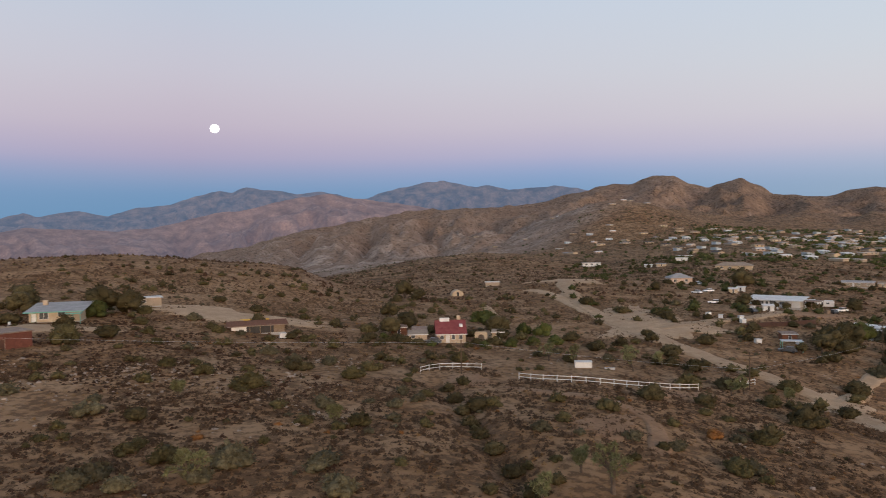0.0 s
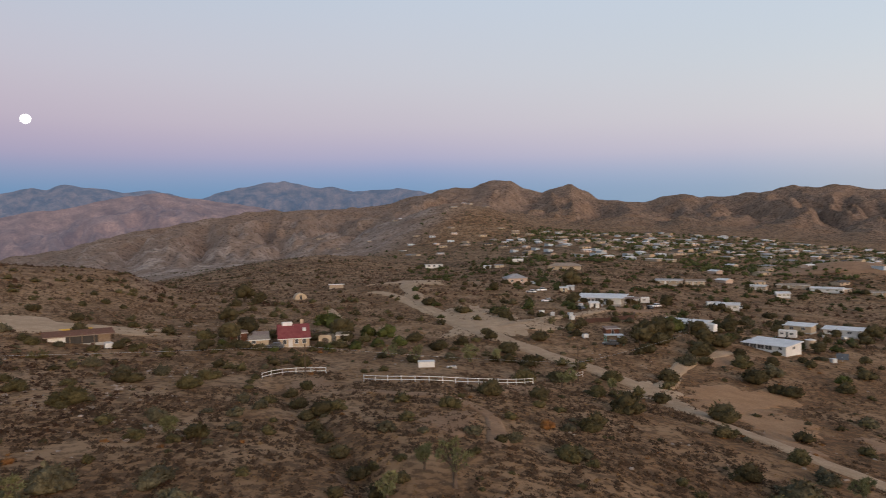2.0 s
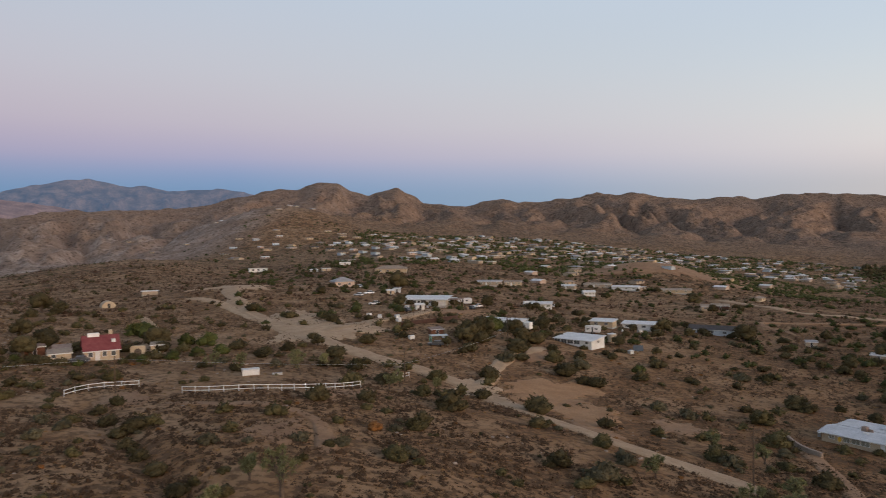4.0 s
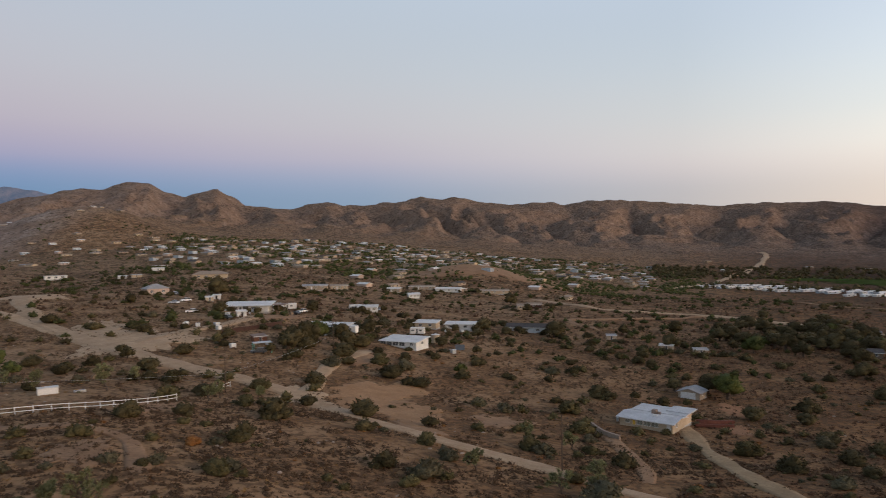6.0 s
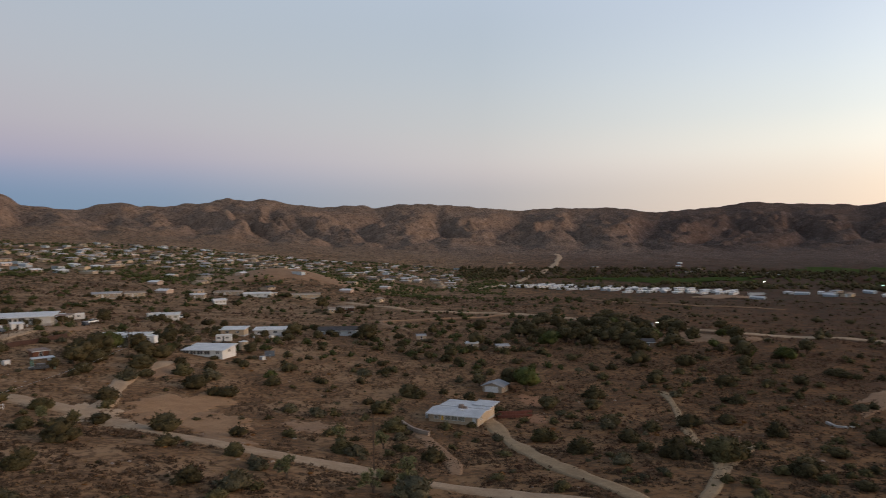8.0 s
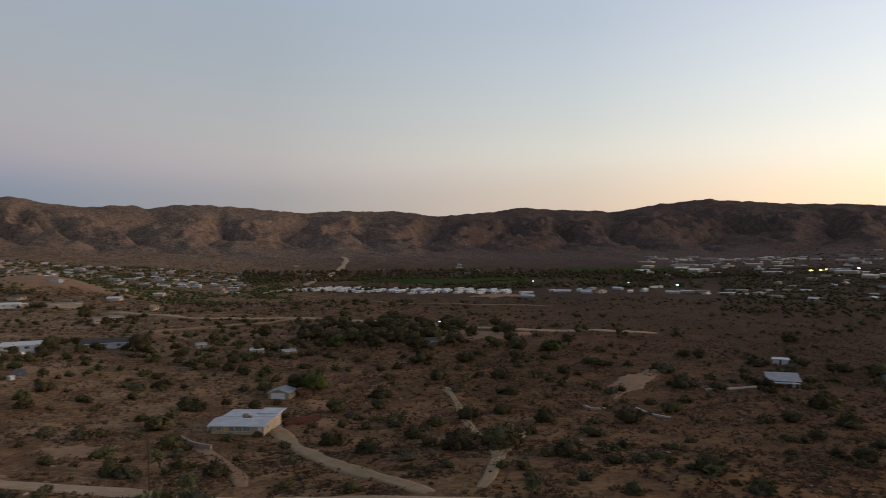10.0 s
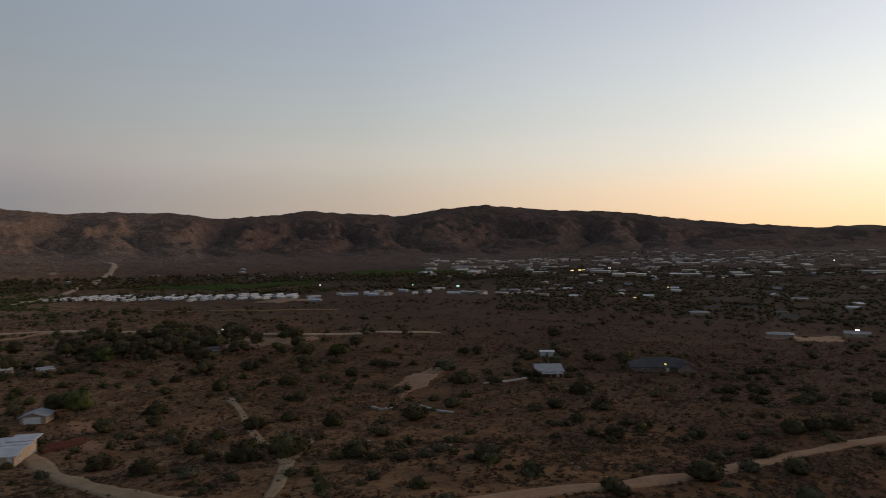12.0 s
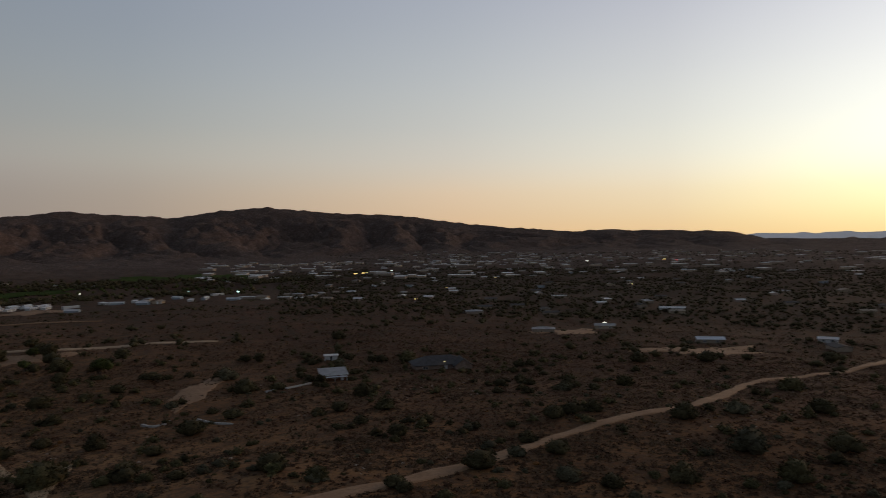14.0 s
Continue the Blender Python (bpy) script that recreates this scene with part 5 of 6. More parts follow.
# green-trimmed house, brown steel shed and low shed on the hillside
house("green_trimmed_house", -88.5, 160, facing(-88, 160, -14), 10.4, 9.0, 2.5, "shed", CREAM, ROOF_GREY, "cream house with a grey roof edged in sea green",
      windows=[(-2.2, 0.6, 1.9, 1.6), (1.4, 1.2, 1.6, 0.9)], doors=[(-4.2, 1.0, WHITE)], rise=1.1, over=0.9, trim=TRIM_GREEN, chimney=(-3.6, 2.5, 1.0, 4.4), awning=(2.6, 6.0, 3.0, TRIM_GREEN))
house("flat_outbuilding", -84, 186, facing(-84, 186, 4), 15.0, 4.5, 2.4, "flat", TAN, ROOF_WHITE, "long low outbuilding with a white roof behind shrubs", windows=[(-4, 0.9, 1.4, 0.9), (3, 0.9, 1.4, 0.9)], over=0.4, category="outbuilding")
house("steel_shed", -82, 127.5, facing(-80, 129, 24), 9.0, 6.0, 3.3, "shed", BRICK_RED, IRON, "rust-red steel shed with a rusty metal roof", windows=(), doors=[(-1.5, 2.6, RUST)], rise=0.15, over=0.3, category="shed", trim=IRON)
shed = house("timber_shed", -45, 167, facing(-45, 167, 5), 12.6, 3.2, 2.1, "shed", POLE, TIMBER, "low brown shed with a rusty roof and open bay", rise=0.5, over=0.8, category="shed", trim=IRON)
# a dark sheet on the solid wall imitates the shade inside the bay
box_part("open_bay", shed, DARK, -2.6, -1.66, 0.05, 3.6, -1.603, 1.95)
box_part("whitewashed_panel", shed, WHITE, -6.1, -1.67, 0.2, -2.7, -1.603, 1.9)
box_part("plank_panel", shed, WOOD, 3.7, -1.67, 0.02, 6.2, -1.603, 2.0)
for px_ in (-1.9, 0.5, 2.9):
    box_part("post", shed, WOOD, px_ - 0.07, -2.05, -1.0, px_ + 0.07, -1.9, 2.3)
canoe = thing("yellow_pipe", -49, 179.5, facing(-44, 178, 3), "yellow painted pipe lying behind the shed", "pipe", lift=0.3)
bm = bmesh.new()
bm_tube(bm, (-3.6, 0, 0.35), (3.6, 0, 0.35), 0.35, 0.35, 12)
part("tube", bm, YELLOW, canoe)

# houses up the slope
white_house = house("white_house", 126, 263, facing(126, 263, -14), 18.0, 10.0, 2.7, "shed", WHITE, ROOF_WHITE, "long white house with a flat white roof on a dirt yard",
      windows=[(-7, 0.9, 1.6, 1.2), (-4.2, 0.9, 1.8, 1.2), (-0.2, 0.6, 2.2, 1.7), (3.0, 0.9, 1.8, 1.2)], doors=[(-2.2, 1.0, DARK)], rise=0.7, over=1.0)
box_part("carport_roof", white_house, IRON, 9.9, -4.0, 2.35, 15.5, 3.0, 2.52, 0.02, "brown carport roof")
for px_, py_ in ((10.2, -3.8), (15.2, -3.8), (15.2, 2.7), (12.7, -3.8)):
    box_part("post", white_house, WOOD, px_ - 0.08, py_ - 0.08, -1.6, px_ + 0.08, py_ + 0.08, 2.35)
house("pink_house", 117, 346, facing(117, 345, 18), 10.5, 8.5, 2.9, "hip", PINK, ROOF_GREY, "pale pink square house with a grey hipped roof", windows=[(-3, 0.9, 1.5, 1.2), (2.4, 0.9, 1.5, 1.2), (-1.5, 0.9, 1.4, 1.2, "right")], rise=2.2, over=0.5)
house("tan_house", 189, 452, facing(189, 450, -6), 22.0, 10.0, 2.9, "hip", CREAM, ROOF_TAN, "wide cream house with a pale tan hipped roof", windows=[(-7, 0.9, 1.8, 1.2), (-2, 0.9, 1.8, 1.2), (5, 0.9, 1.8, 1.2)], rise=2.2, over=0.6)
house("hilltop_house", 126, 592, facing(126, 590, 5), 15.0, 8.0, 2.9, "flat", WHITE, ROOF_GREY, "white flat-roofed house on a hilltop", windows=[(-4.5, 0.8, 2.0, 1.4), (0, 0.8, 2.0, 1.4), (4.5, 0.8, 2.0, 1.4)], over=0.5)
blue = house("blue_mobile_home", 130, 208, facing(130, 208, -28), 16.0, 4.6, 2.5, "shed", PALE_BLUE, ROOF_WHITE, "pale blue mobile home with a white metal roof", windows=[(-6.5, 1.0, 1.3, 0.9), (-1.0, 1.0, 1.6, 0.9), (4.0, 1.0, 1.6, 0.9), (0.2, 1.0, 1.2, 0.9, "left")], doors=[(-3.2, 0.9, WHITE)], rise=0.25, over=0.4, category="mobile home", awning=(-1.0, 7.5, 2.6, ROOF_WHITE), skirt=WHITE)
house("white_mobile_home", 142, 181, facing(142, 181, -30), 13.4, 8.4, 2.3, "shed", WHITE, ROOF_WHITE, "white mobile home with a pale roof and screened porch",
      windows=[(-5.8, 0.7, 2.2, 1.5), (-3.4, 0.7, 2.2, 1.5), (-1.0, 0.7, 2.2, 1.5), (1.4, 0.7, 2.2, 1.5), (5.0, 1.0, 1.2, 0.9), (0, 1.0, 1.4, 0.9, "right")], doors=[(3.0, 0.9, WHITE)], rise=0.7, over=0.6, category="mobile home", skirt=WHITE)
house("grey_bungalow", 182, 217, facing(182, 216, -16), 9.0, 6.4, 2.5, "shed", CREAM, ROOF_WHITE, "small cream bungalow with a white sloping roof", windows=[(-2, 0.9, 1.4, 1.0), (2, 0.9, 1.4, 1.0)], rise=0.4, over=0.6)
house("long_bungalow", 197, 213, facing(197, 213, -10), 12.0, 6.0, 2.5, "shed", WHITE, ROOF_WHITE, "long white bungalow with a pale sloping roof", windows=[(-4, 0.9, 1.6, 1.0), (-1, 0.9, 1.6, 1.0), (2.4, 0.9, 1.6, 1.0)], doors=[(4.4, 0.95, WHITE)], rise=0.45, over=0.6)
house("dark_roofed_house", 231, 206, facing(231, 206, -8), 18.0, 8.0, 2.6, "gable", PALE_BLUE, ROOF_DARK, "grey-blue house with a dark shingle roof", windows=[(-5, 0.9, 1.6, 1.0), (0, 0.9, 1.6, 1.0), (5, 0.9, 1.6, 1.0)], rise=1.3, over=0.5)
house("cream_cottage", 306, 277, facing(306, 277, 8), 7.0, 6.0, 2.6, "gable", CREAM, ROOF_TAN, "small cream cottage with a tan roof", windows=[(-1.6, 0.9, 1.2, 1.0), (1.6, 0.9, 1.2, 1.0)], rise=1.0)
house("brown_cottage", 316, 277, facing(316, 277, 0), 9.0, 6.0, 2.4, "gable", RUST, ROOF_TAN, "low brown cottage with a tan roof", windows=[(0, 0.9, 1.4, 0.9)], rise=0.9)
for hx, hy, hl, rmat, wmat, lab in ((223, 374, 15, ROOF_GREY, TAN, "tan ranch house with a grey roof in the brush"), (245, 381, 11, ROOF_TAN, CREAM, "cream house with a tan roof in the brush"),
                                    (322, 390, 19, ROOF_TAN, TAN, "long tan house with a shingle roof"), (281, 370, 9, ROOF_WHITE, TAN, "small tan house with a pale roof"),
                                    (331, 371, 18, ROOF_WHITE, WHITE, "long white mobile home on the flats"), (355, 350, 22, ROOF_TAN, CREAM, "wide cream house with a brown roof on a rise"),
                                    (194, 276, 9, ROOF_WHITE, WHITE, "small white house beside parked trailers"), (279, 347, 7, ROOF_WHITE, WHITE, "small white cabin in the brush")):
    house("ranch_house", hx, hy, facing(hx, hy, (hx * 3) % 30 - 15), hl, 7.0, 2.6, "gable", wmat, rmat, lab, windows=[(-hl * 0.3, 0.9, 1.5, 1.0), (hl * 0.05, 0.9, 1.5, 1.0), (hl * 0.33, 0.9, 1.5, 1.0)], doors=[(-hl * 0.12, 0.95, WHITE)], rise=0.8, over=0.5)
# southern brush
house("grey_house", 228, -43.5, facing(228, -43, 8), 8.4, 7.0, 2.4, "shed", TIMBER, ROOF_GREY, "small dark red house with a grey metal roof and porch", windows=[(-3, 0.9, 1.4, 1.0), (0.2, 0.9, 1.6, 1.0)], doors=[(2.6, 0.95, WHITE)], rise=0.9, over=0.5, awning=(-4.0, 4.0, 2.4, STEEL))
house("white_shed", 274, -51, facing(274, -51, 0), 5.0, 3.5, 2.3, "flat", WHITE, ROOF_WHITE, "small white shed in the brush", doors=[(0, 0.9, DARK)], category="shed")
house("brown_house", 237, -84, facing(237, -84, 14), 19.0, 9.5, 2.2, "hip", IRON, ROOF_DARK, "low wide house with a dark hipped roof and a lit porch", windows=[(-6, 0.7, 1.8, 0.9), (5, 0.7, 1.8, 0.9)], doors=[(1.6, 1.0, WHITE)], rise=2.6, over=0.8, lift=-0.1)
house("brown_house_wing", 232, -91, facing(232, -91, 14), 6.0, 7.0, 2.2, "gable_front", IRON, ROOF_DARK, "dark gabled wing beside the low house", rise=2.0, over=0.6, lift=-0.1)
house("blue_roofed_house", 282, -243, facing(282, -243, 10), 13.0, 7.0, 2.6, "gable", TAN, STEEL, "house with a pale metal roof beside a bare lot", windows=[(-3, 0.9, 1.5, 1.0), (3, 0.9, 1.5, 1.0)], rise=0.9)
house("white_cabin", 266, -303, facing(266, -303, 0), 9.0, 6.0, 2.5, "gable", WHITE, ROOF_WHITE, "small white cabin in dark brush", windows=[(-2, 0.9, 1.4, 1.0), (2, 0.9, 1.4, 1.0)], rise=0.7)
house("white_house", 471, -365, facing(471, -365, 0), 20.0, 8.0, 2.8, "gable", WHITE, ROOF_WHITE, "white house with a pale roof among far trees", windows=[(-5, 0.9, 1.6, 1.0), (4, 0.9, 1.6, 1.0)], rise=0.9)
house("lit_house", 367, -236, facing(367, -236, 0), 12.0, 7.0, 2.6, "gable", TAN, ROOF_GREY, "tan house with a bright yard lamp", windows=[(-3, 0.9, 1.5, 1.0), (3, 0.9, 1.5, 1.0)], rise=0.8)
house("grove_house", 280, 86, facing(280, 86, 10), 9.0, 6.0, 2.4, "gable", WOOD, ROOF_DARK, "dark-roofed timber house under a grove of trees", windows=[(-2.6, 0.9, 1.5, 1.0), (2, 0.9, 1.5, 1.0)], rise=1.0)
house("grove_house", 334, 104, facing(334, 104, 0), 12.0, 7.0, 2.5, "gable", TAN, ROOF_GREY, "grey-roofed house with a lamp beside tall trees", windows=[(-3, 0.9, 1.5, 1.0), (3, 0.9, 1.5, 1.0)], rise=0.8)


def barrel(x, y, mat, label):
    ob = thing("oil_drum", x, y, 0, label, "drum", "yard clutter")
    bm = bmesh.new()
    bm_tube(bm, (0, 0, -0.1), (0, 0, 0.9), 0.3, 0.3, 14)
    part("shell", bm, mat, ob)
    for k in (0.28, 0.58):
        bm = bmesh.new()
        bm_tube(bm, (0, 0, k), (0, 0, k + 0.04), 0.325, 0.325, 14)
        part("rib", bm, mat, ob)


def crate(x, y, turn, mat, label, L=1.6, D=1.2, h=1.1):
    ob = thing("crate", x, y, turn, label, "crate", "yard clutter")
    box_part("box", ob, mat, -L / 2, -D / 2, -0.15, L / 2, D / 2, h, 0.03)
    box_part("lid", ob, mat, -L / 2 - 0.05, -D / 2 - 0.05, h + 0.003, L / 2 + 0.05, D / 2 + 0.05, h + 0.07, 0.01)


def small_shed(x, y, rot, mat, roof_mat, label, L=3.4, D=2.6):
    return house("small_shed", x, y, facing(x, y, rot), L, D, 2.1, "shed", mat, roof_mat, label, doors=[(0, 0.85, DARK)], rise=0.35, over=0.25, category="shed", lift=0.1)


for bx, by in ((136, 252), (137, 253), (120, 250), (129, 199), (125, 201), (-2, 183), (-41, 162), (-94, 150), (151, 189), (183, 207), (133, 91), (178, 91)):
    barrel(bx, by, RUST if (bx + by) % 2 else STEEL, "rusty oil drum in a yard" if (bx + by) % 2 else "grey steel drum in a yard")
for bx, by, bt in ((138, 250, 20), (118, 252, 60), (112, 246, 10), (108, 243, 40), (122, 199, 15), (150, 192, 30), (190, 205, 0), (-38, 163, 25), (-6, 186, 10), (152, 168, 5), (96, 188, 50), (84, 186, 10), (-98, 154, 30), (104, 239, 70), (92, 214, 20), (88, 221, 60), (94, 220, 10), (86, 226, 40)):
    crate(bx, by, bt, (WHITE, WOOD, STEEL)[int(bx + by) % 3], ("white storage chest standing in a yard", "weathered wooden crate standing in a yard", "grey steel chest standing in a yard")[int(bx + by) % 3])
small_shed(112, 240, 10, WHITE, ROOF_WHITE, "small white garden shed on bare dirt")
small_shed(127, 305, 5, CREAM, ROOF_WHITE, "small pale shed up the slope")
small_shed(136, 318, -8, WHITE, ROOF_WHITE, "small white shed in the brush")
small_shed(158, 536, 0, WHITE, ROOF_WHITE, "small white hut on a rise", 6, 4)
small_shed(166, 530, 10, CREAM, ROOF_GREY, "small pale hut on a rise", 7, 4)
small_shed(190, 554, 0, WHITE, ROOF_WHITE, "white hut above the brush", 9, 5)
small_shed(244, 131, 12, TAN, ROOF_GREY, "tan shed under dark trees", 5, 3)
small_shed(242, 144, -5, TAN, ROOF_WHITE, "low tan shed under dark trees", 5, 3)
small_shed(247, 173, 5, TAN, ROOF_GREY, "small tan shed among brush", 4, 3)
small_shed(95, 192, 20, TIMBER, IRON, "brown timber shed among shrubs", 4, 3)
small_shed(137, 205, -20, PALE_BLUE, ROOF_WHITE, "pale blue garden shed beside a mobile home", 3, 2.4)
small_shed(-12, 181, 5, TIMBER, IRON, "brown timber shed behind the red-roofed house", 4, 3)
small_shed(14, 181, -5, CREAM, ROOF_TAN, "little cream shed beside the arch", 3, 2.5)


def quonset(x, y, w, d, mat, label, name="arched_hut", category="hut"):
    ob = thing(name, x, y, facing(x, y, 8), label, category)
    bm = bmesh.new()
    n = 10
    sec = [(w / 2 * math.cos(math.pi * i / n), w * 0.46 * math.sin(math.pi * i / n) + 0.3) for i in range(n + 1)] + [(-w / 2, -0.6), (w / 2, -0.6)]
    bm_prism(bm, sec, -d / 2, d / 2)
    bmesh.ops.rotate(bm, verts=bm.verts, cent=(0, 0, 0), matrix=Matrix.Rotation(radians(90), 3, "Z"))
    part("shell", bm, mat, ob)
    box_part("door", ob, DARK, -0.5, -d / 2 - 0.04, 0.0, 0.5, -d / 2 - 0.003, 1.9)
    return ob


quonset(6, 318, 5.5, 6, CREAM, "cream arched hut in the brush")
quonset(248, 77, 4.6, 4.6, CREAM, "pale round tent on bare ground", "dome_tent", "tent")
house("low_shed", 25, 358, facing(25, 358, 0), 7.0, 4.0, 2.1, "flat", TAN, ROOF_WHITE, "low shed with a pale roof on the slope", category="shed")

# ---- trailers, tanks and vehicles ----
def trailer(x, y, turn, L, mat, label, group=""):
    ob = thing("travel_trailer", x, y, turn, label, "trailer", group, 0.05)
    bm = bmesh.new()
    bm_box(bm, -L / 2, -1.2, 0.5, L / 2, 1.2, 2.9, 0.18)
    part("body", bm, mat, ob)
    for wx_ in (-L * 0.3, L * 0.22):
        opening(ob, wx_, 1.5, 1.2, 0.7, -1.2)
    opening(ob, -0.1, 0.6, 0.75, 1.9, -1.2, "front", "door")
    for wx_ in (-0.5, 0.5):
        for wy_ in (-1.05, 1.05):
            bm = bmesh.new()
            bm_tube(bm, (wx_, wy_ - 0.11, 0.33), (wx_, wy_ + 0.11, 0.33), 0.34, 0.34, 12)
            part("wheel", bm, TYRE, ob)
    bm = bmesh.new()
    bm_tube(bm, (-L / 2, 0.5, 0.5), (-L / 2 - 1.1, 0, 0.45), 0.05, 0.05, 6)
    bm_tube(bm, (-L / 2, -0.5, 0.5), (-L / 2 - 1.1, 0, 0.45), 0.05, 0.05, 6)
    part("drawbar", bm, STEEL, ob)
    return ob


trailer(147, 270, facing(147, 270, 6), 8.0, WHITE, "white travel trailer parked beside the house")
trailer(139, 266, facing(139, 266, 10), 6.0, WHITE, "small white travel trailer parked beside the house")
trailer(163, 200, facing(163, 200, -6), 5.5, WHITE, "short white travel trailer on the slope")
trailer(132, 200, facing(132, 200, -30), 7.5, WHITE, "pale travel trailer under the porch edge")
trailer(190, 281, facing(190, 281, 15), 6.0, WHITE, "white travel trailer beside a small house")
box = thing("storage_box", 27.5, 138, facing(27, 138, 4), "white steel storage container in the brush", "container", lift=0.05)
box_part("body", box, WHITE, -1.65, -0.9, 0.1, 1.65, 0.9, 1.2, 0.04)
box_part("lid", box, WHITE, -1.72, -0.97, 1.203, 1.72, 0.97, 1.28, 0.02)
box_part("skid", box, WOOD, -1.6, -0.9, -0.4, 1.6, -0.7, 0.1)
box_part("skid", box, WOOD, -1.6, 0.7, -0.4, 1.6, 0.9, 0.1)
tank = thing("water_tank", 159, 185, 0, "pale cylindrical water tank on the slope", "water tank", lift=-0.1)
bm = bmesh.new()
bm_tube(bm, (0, 0, -0.4), (0, 0, 3.0), 1.55, 1.55, 24)
part("drum", bm, CREAM, tank)
bm = bmesh.new()
bm_tube(bm, (0, 0, 3.0), (0, 0, 3.35), 1.6, 0.25, 24)
part("lid", bm, WHITE, tank)
dish = thing("solar_panel", 156, 169, facing(156, 169, 0), "tilted grey-blue panel on a post", "solar panel", lift=0.0)
bm = bmesh.new()
bm_box(bm, -1.6, -0.05, 0.0, 1.6, 0.05, 2.0)
bmesh.ops.rotate(bm, verts=bm.verts, cent=(0, 0, 0), matrix=Matrix.Rotation(radians(-35), 3, "X"))
bmesh.ops.translate(bm, verts=bm.verts, vec=(0, -0.4, 0.6))
part("panel", bm, GLASS, dish)
box_part("post", dish, STEEL, -0.06, -0.1, -0.5, 0.06, 0.02, 1.2)
cap = thing("propane_tank", 158, 172, facing(158, 172, 0), "small white propane tank", "gas tank", lift=0.2)
bm = bmesh.new()
bm_tube(bm, (-1.0, 0, 0.5), (1.0, 0, 0.5), 0.5, 0.5, 14)
part("tank", bm, WHITE, cap)
box_part("foot", cap, STEEL, -0.7, -0.3, -0.4, -0.6, 0.3, 0.1)
box_part("foot", cap, STEEL, 0.6, -0.3, -0.4, 0.7, 0.3, 0.1)


def car(x, y, turn, mat, label, tall=1.5):
    ob = thing("parked_car", x, y, turn, label, "car", lift=0.02)
    bm = bmesh.new()
    bm_prism(bm, [(-2.2, 0.35), (2.2, 0.35), (2.25, 0.8), (1.3, 0.95), (-1.9, 0.98), (-2.25, 0.85)], -0.88, 0.88)
    part("body", bm, mat, ob)
    bm = bmesh.new()
    bm_prism(bm, [(-1.8, 0.96), (1.05, 0.94), (0.35, tall), (-1.45, tall)], -0.78, 0.78)
    part("cabin", bm, GLASS, ob)
    box_part("car_roof", ob, mat, -0.76, -1.42, tall + 0.002, 0.76, 0.33, tall + 0.05, 0.02)
    for wx_ in (-0.8, 0.8):
        for wy_ in (-1.35, 1.4):
            bm = bmesh.new()
            bm_tube(bm, (wx_ - 0.1, wy_, 0.33), (wx_ + 0.1, wy_, 0.33), 0.33, 0.33, 12)
            part("wheel", bm, TYRE, ob)
    return ob


for cx, cy, ct, cm, cl in ((141, 252, 10, CAR_DARK, "dark car parked by the white house"), (88, 178, 60, CAR_DARK, "dark pickup parked under the carport"),
                           (120, 202, 35, CAR_DARK, "dark car beside the mobile home"), (150, 262, 100, CAR_WHITE, "white car on the dirt yard"), (-3, 166, 80, CAR_DARK, "dark car beside the lean-to"),
                           (641, 396, 20, CAR_RED, "red car on the far road"), (103, 233, 20, CAR_DARK, "dark car on a sandy drive"),
                           (204, 280, 80, CAR_WHITE, "white car by the trailers"), (-98, 150, 20, CAR_DARK, "dark car in the gravel yard"), (124, 340, 15, CAR_WHITE, "white car beside the pink house"), (107, 294, 30, CAR_WHITE, "white car standing in the brush"), (115, 302, 100, CAR_WHITE, "white van parked in the brush"), (100, 257, 70, CAR_WHITE, "white car below the white house")):
    car(cx, cy, ct, cm, cl)
bathtub = thing("water_trough", 33, 139, facing(33, 139, 10), "low pale concrete water trough in the brush", "trough", lift=0.0)
bm = bmesh.new()
bm_box(bm, -1.0, -0.4, -0.2, 1.0, 0.4, 0.42, 0.06)
part("basin", bm, CONCRETE, bathtub)
box_part("water", bathtub, GLASS, -0.85, -0.28, 0.422, 0.85, 0.28, 0.44)
port = thing("carport", 90, 180, facing(90, 180, 10), "open carport with a pale sheet roof", "carport")
box_part("roof", port, STEEL, -2.6, -1.6, 2.5, 2.6, 1.6, 2.62, 0.02)
for px_, py_ in ((-2.4, -1.4), (2.4, -1.4), (-2.4, 1.4), (2.4, 1.4)):
    box_part("post", port, TRIM_GREEN, px_ - 0.07, py_ - 0.07, -0.8, px_ + 0.07, py_ + 0.07, 2.5)

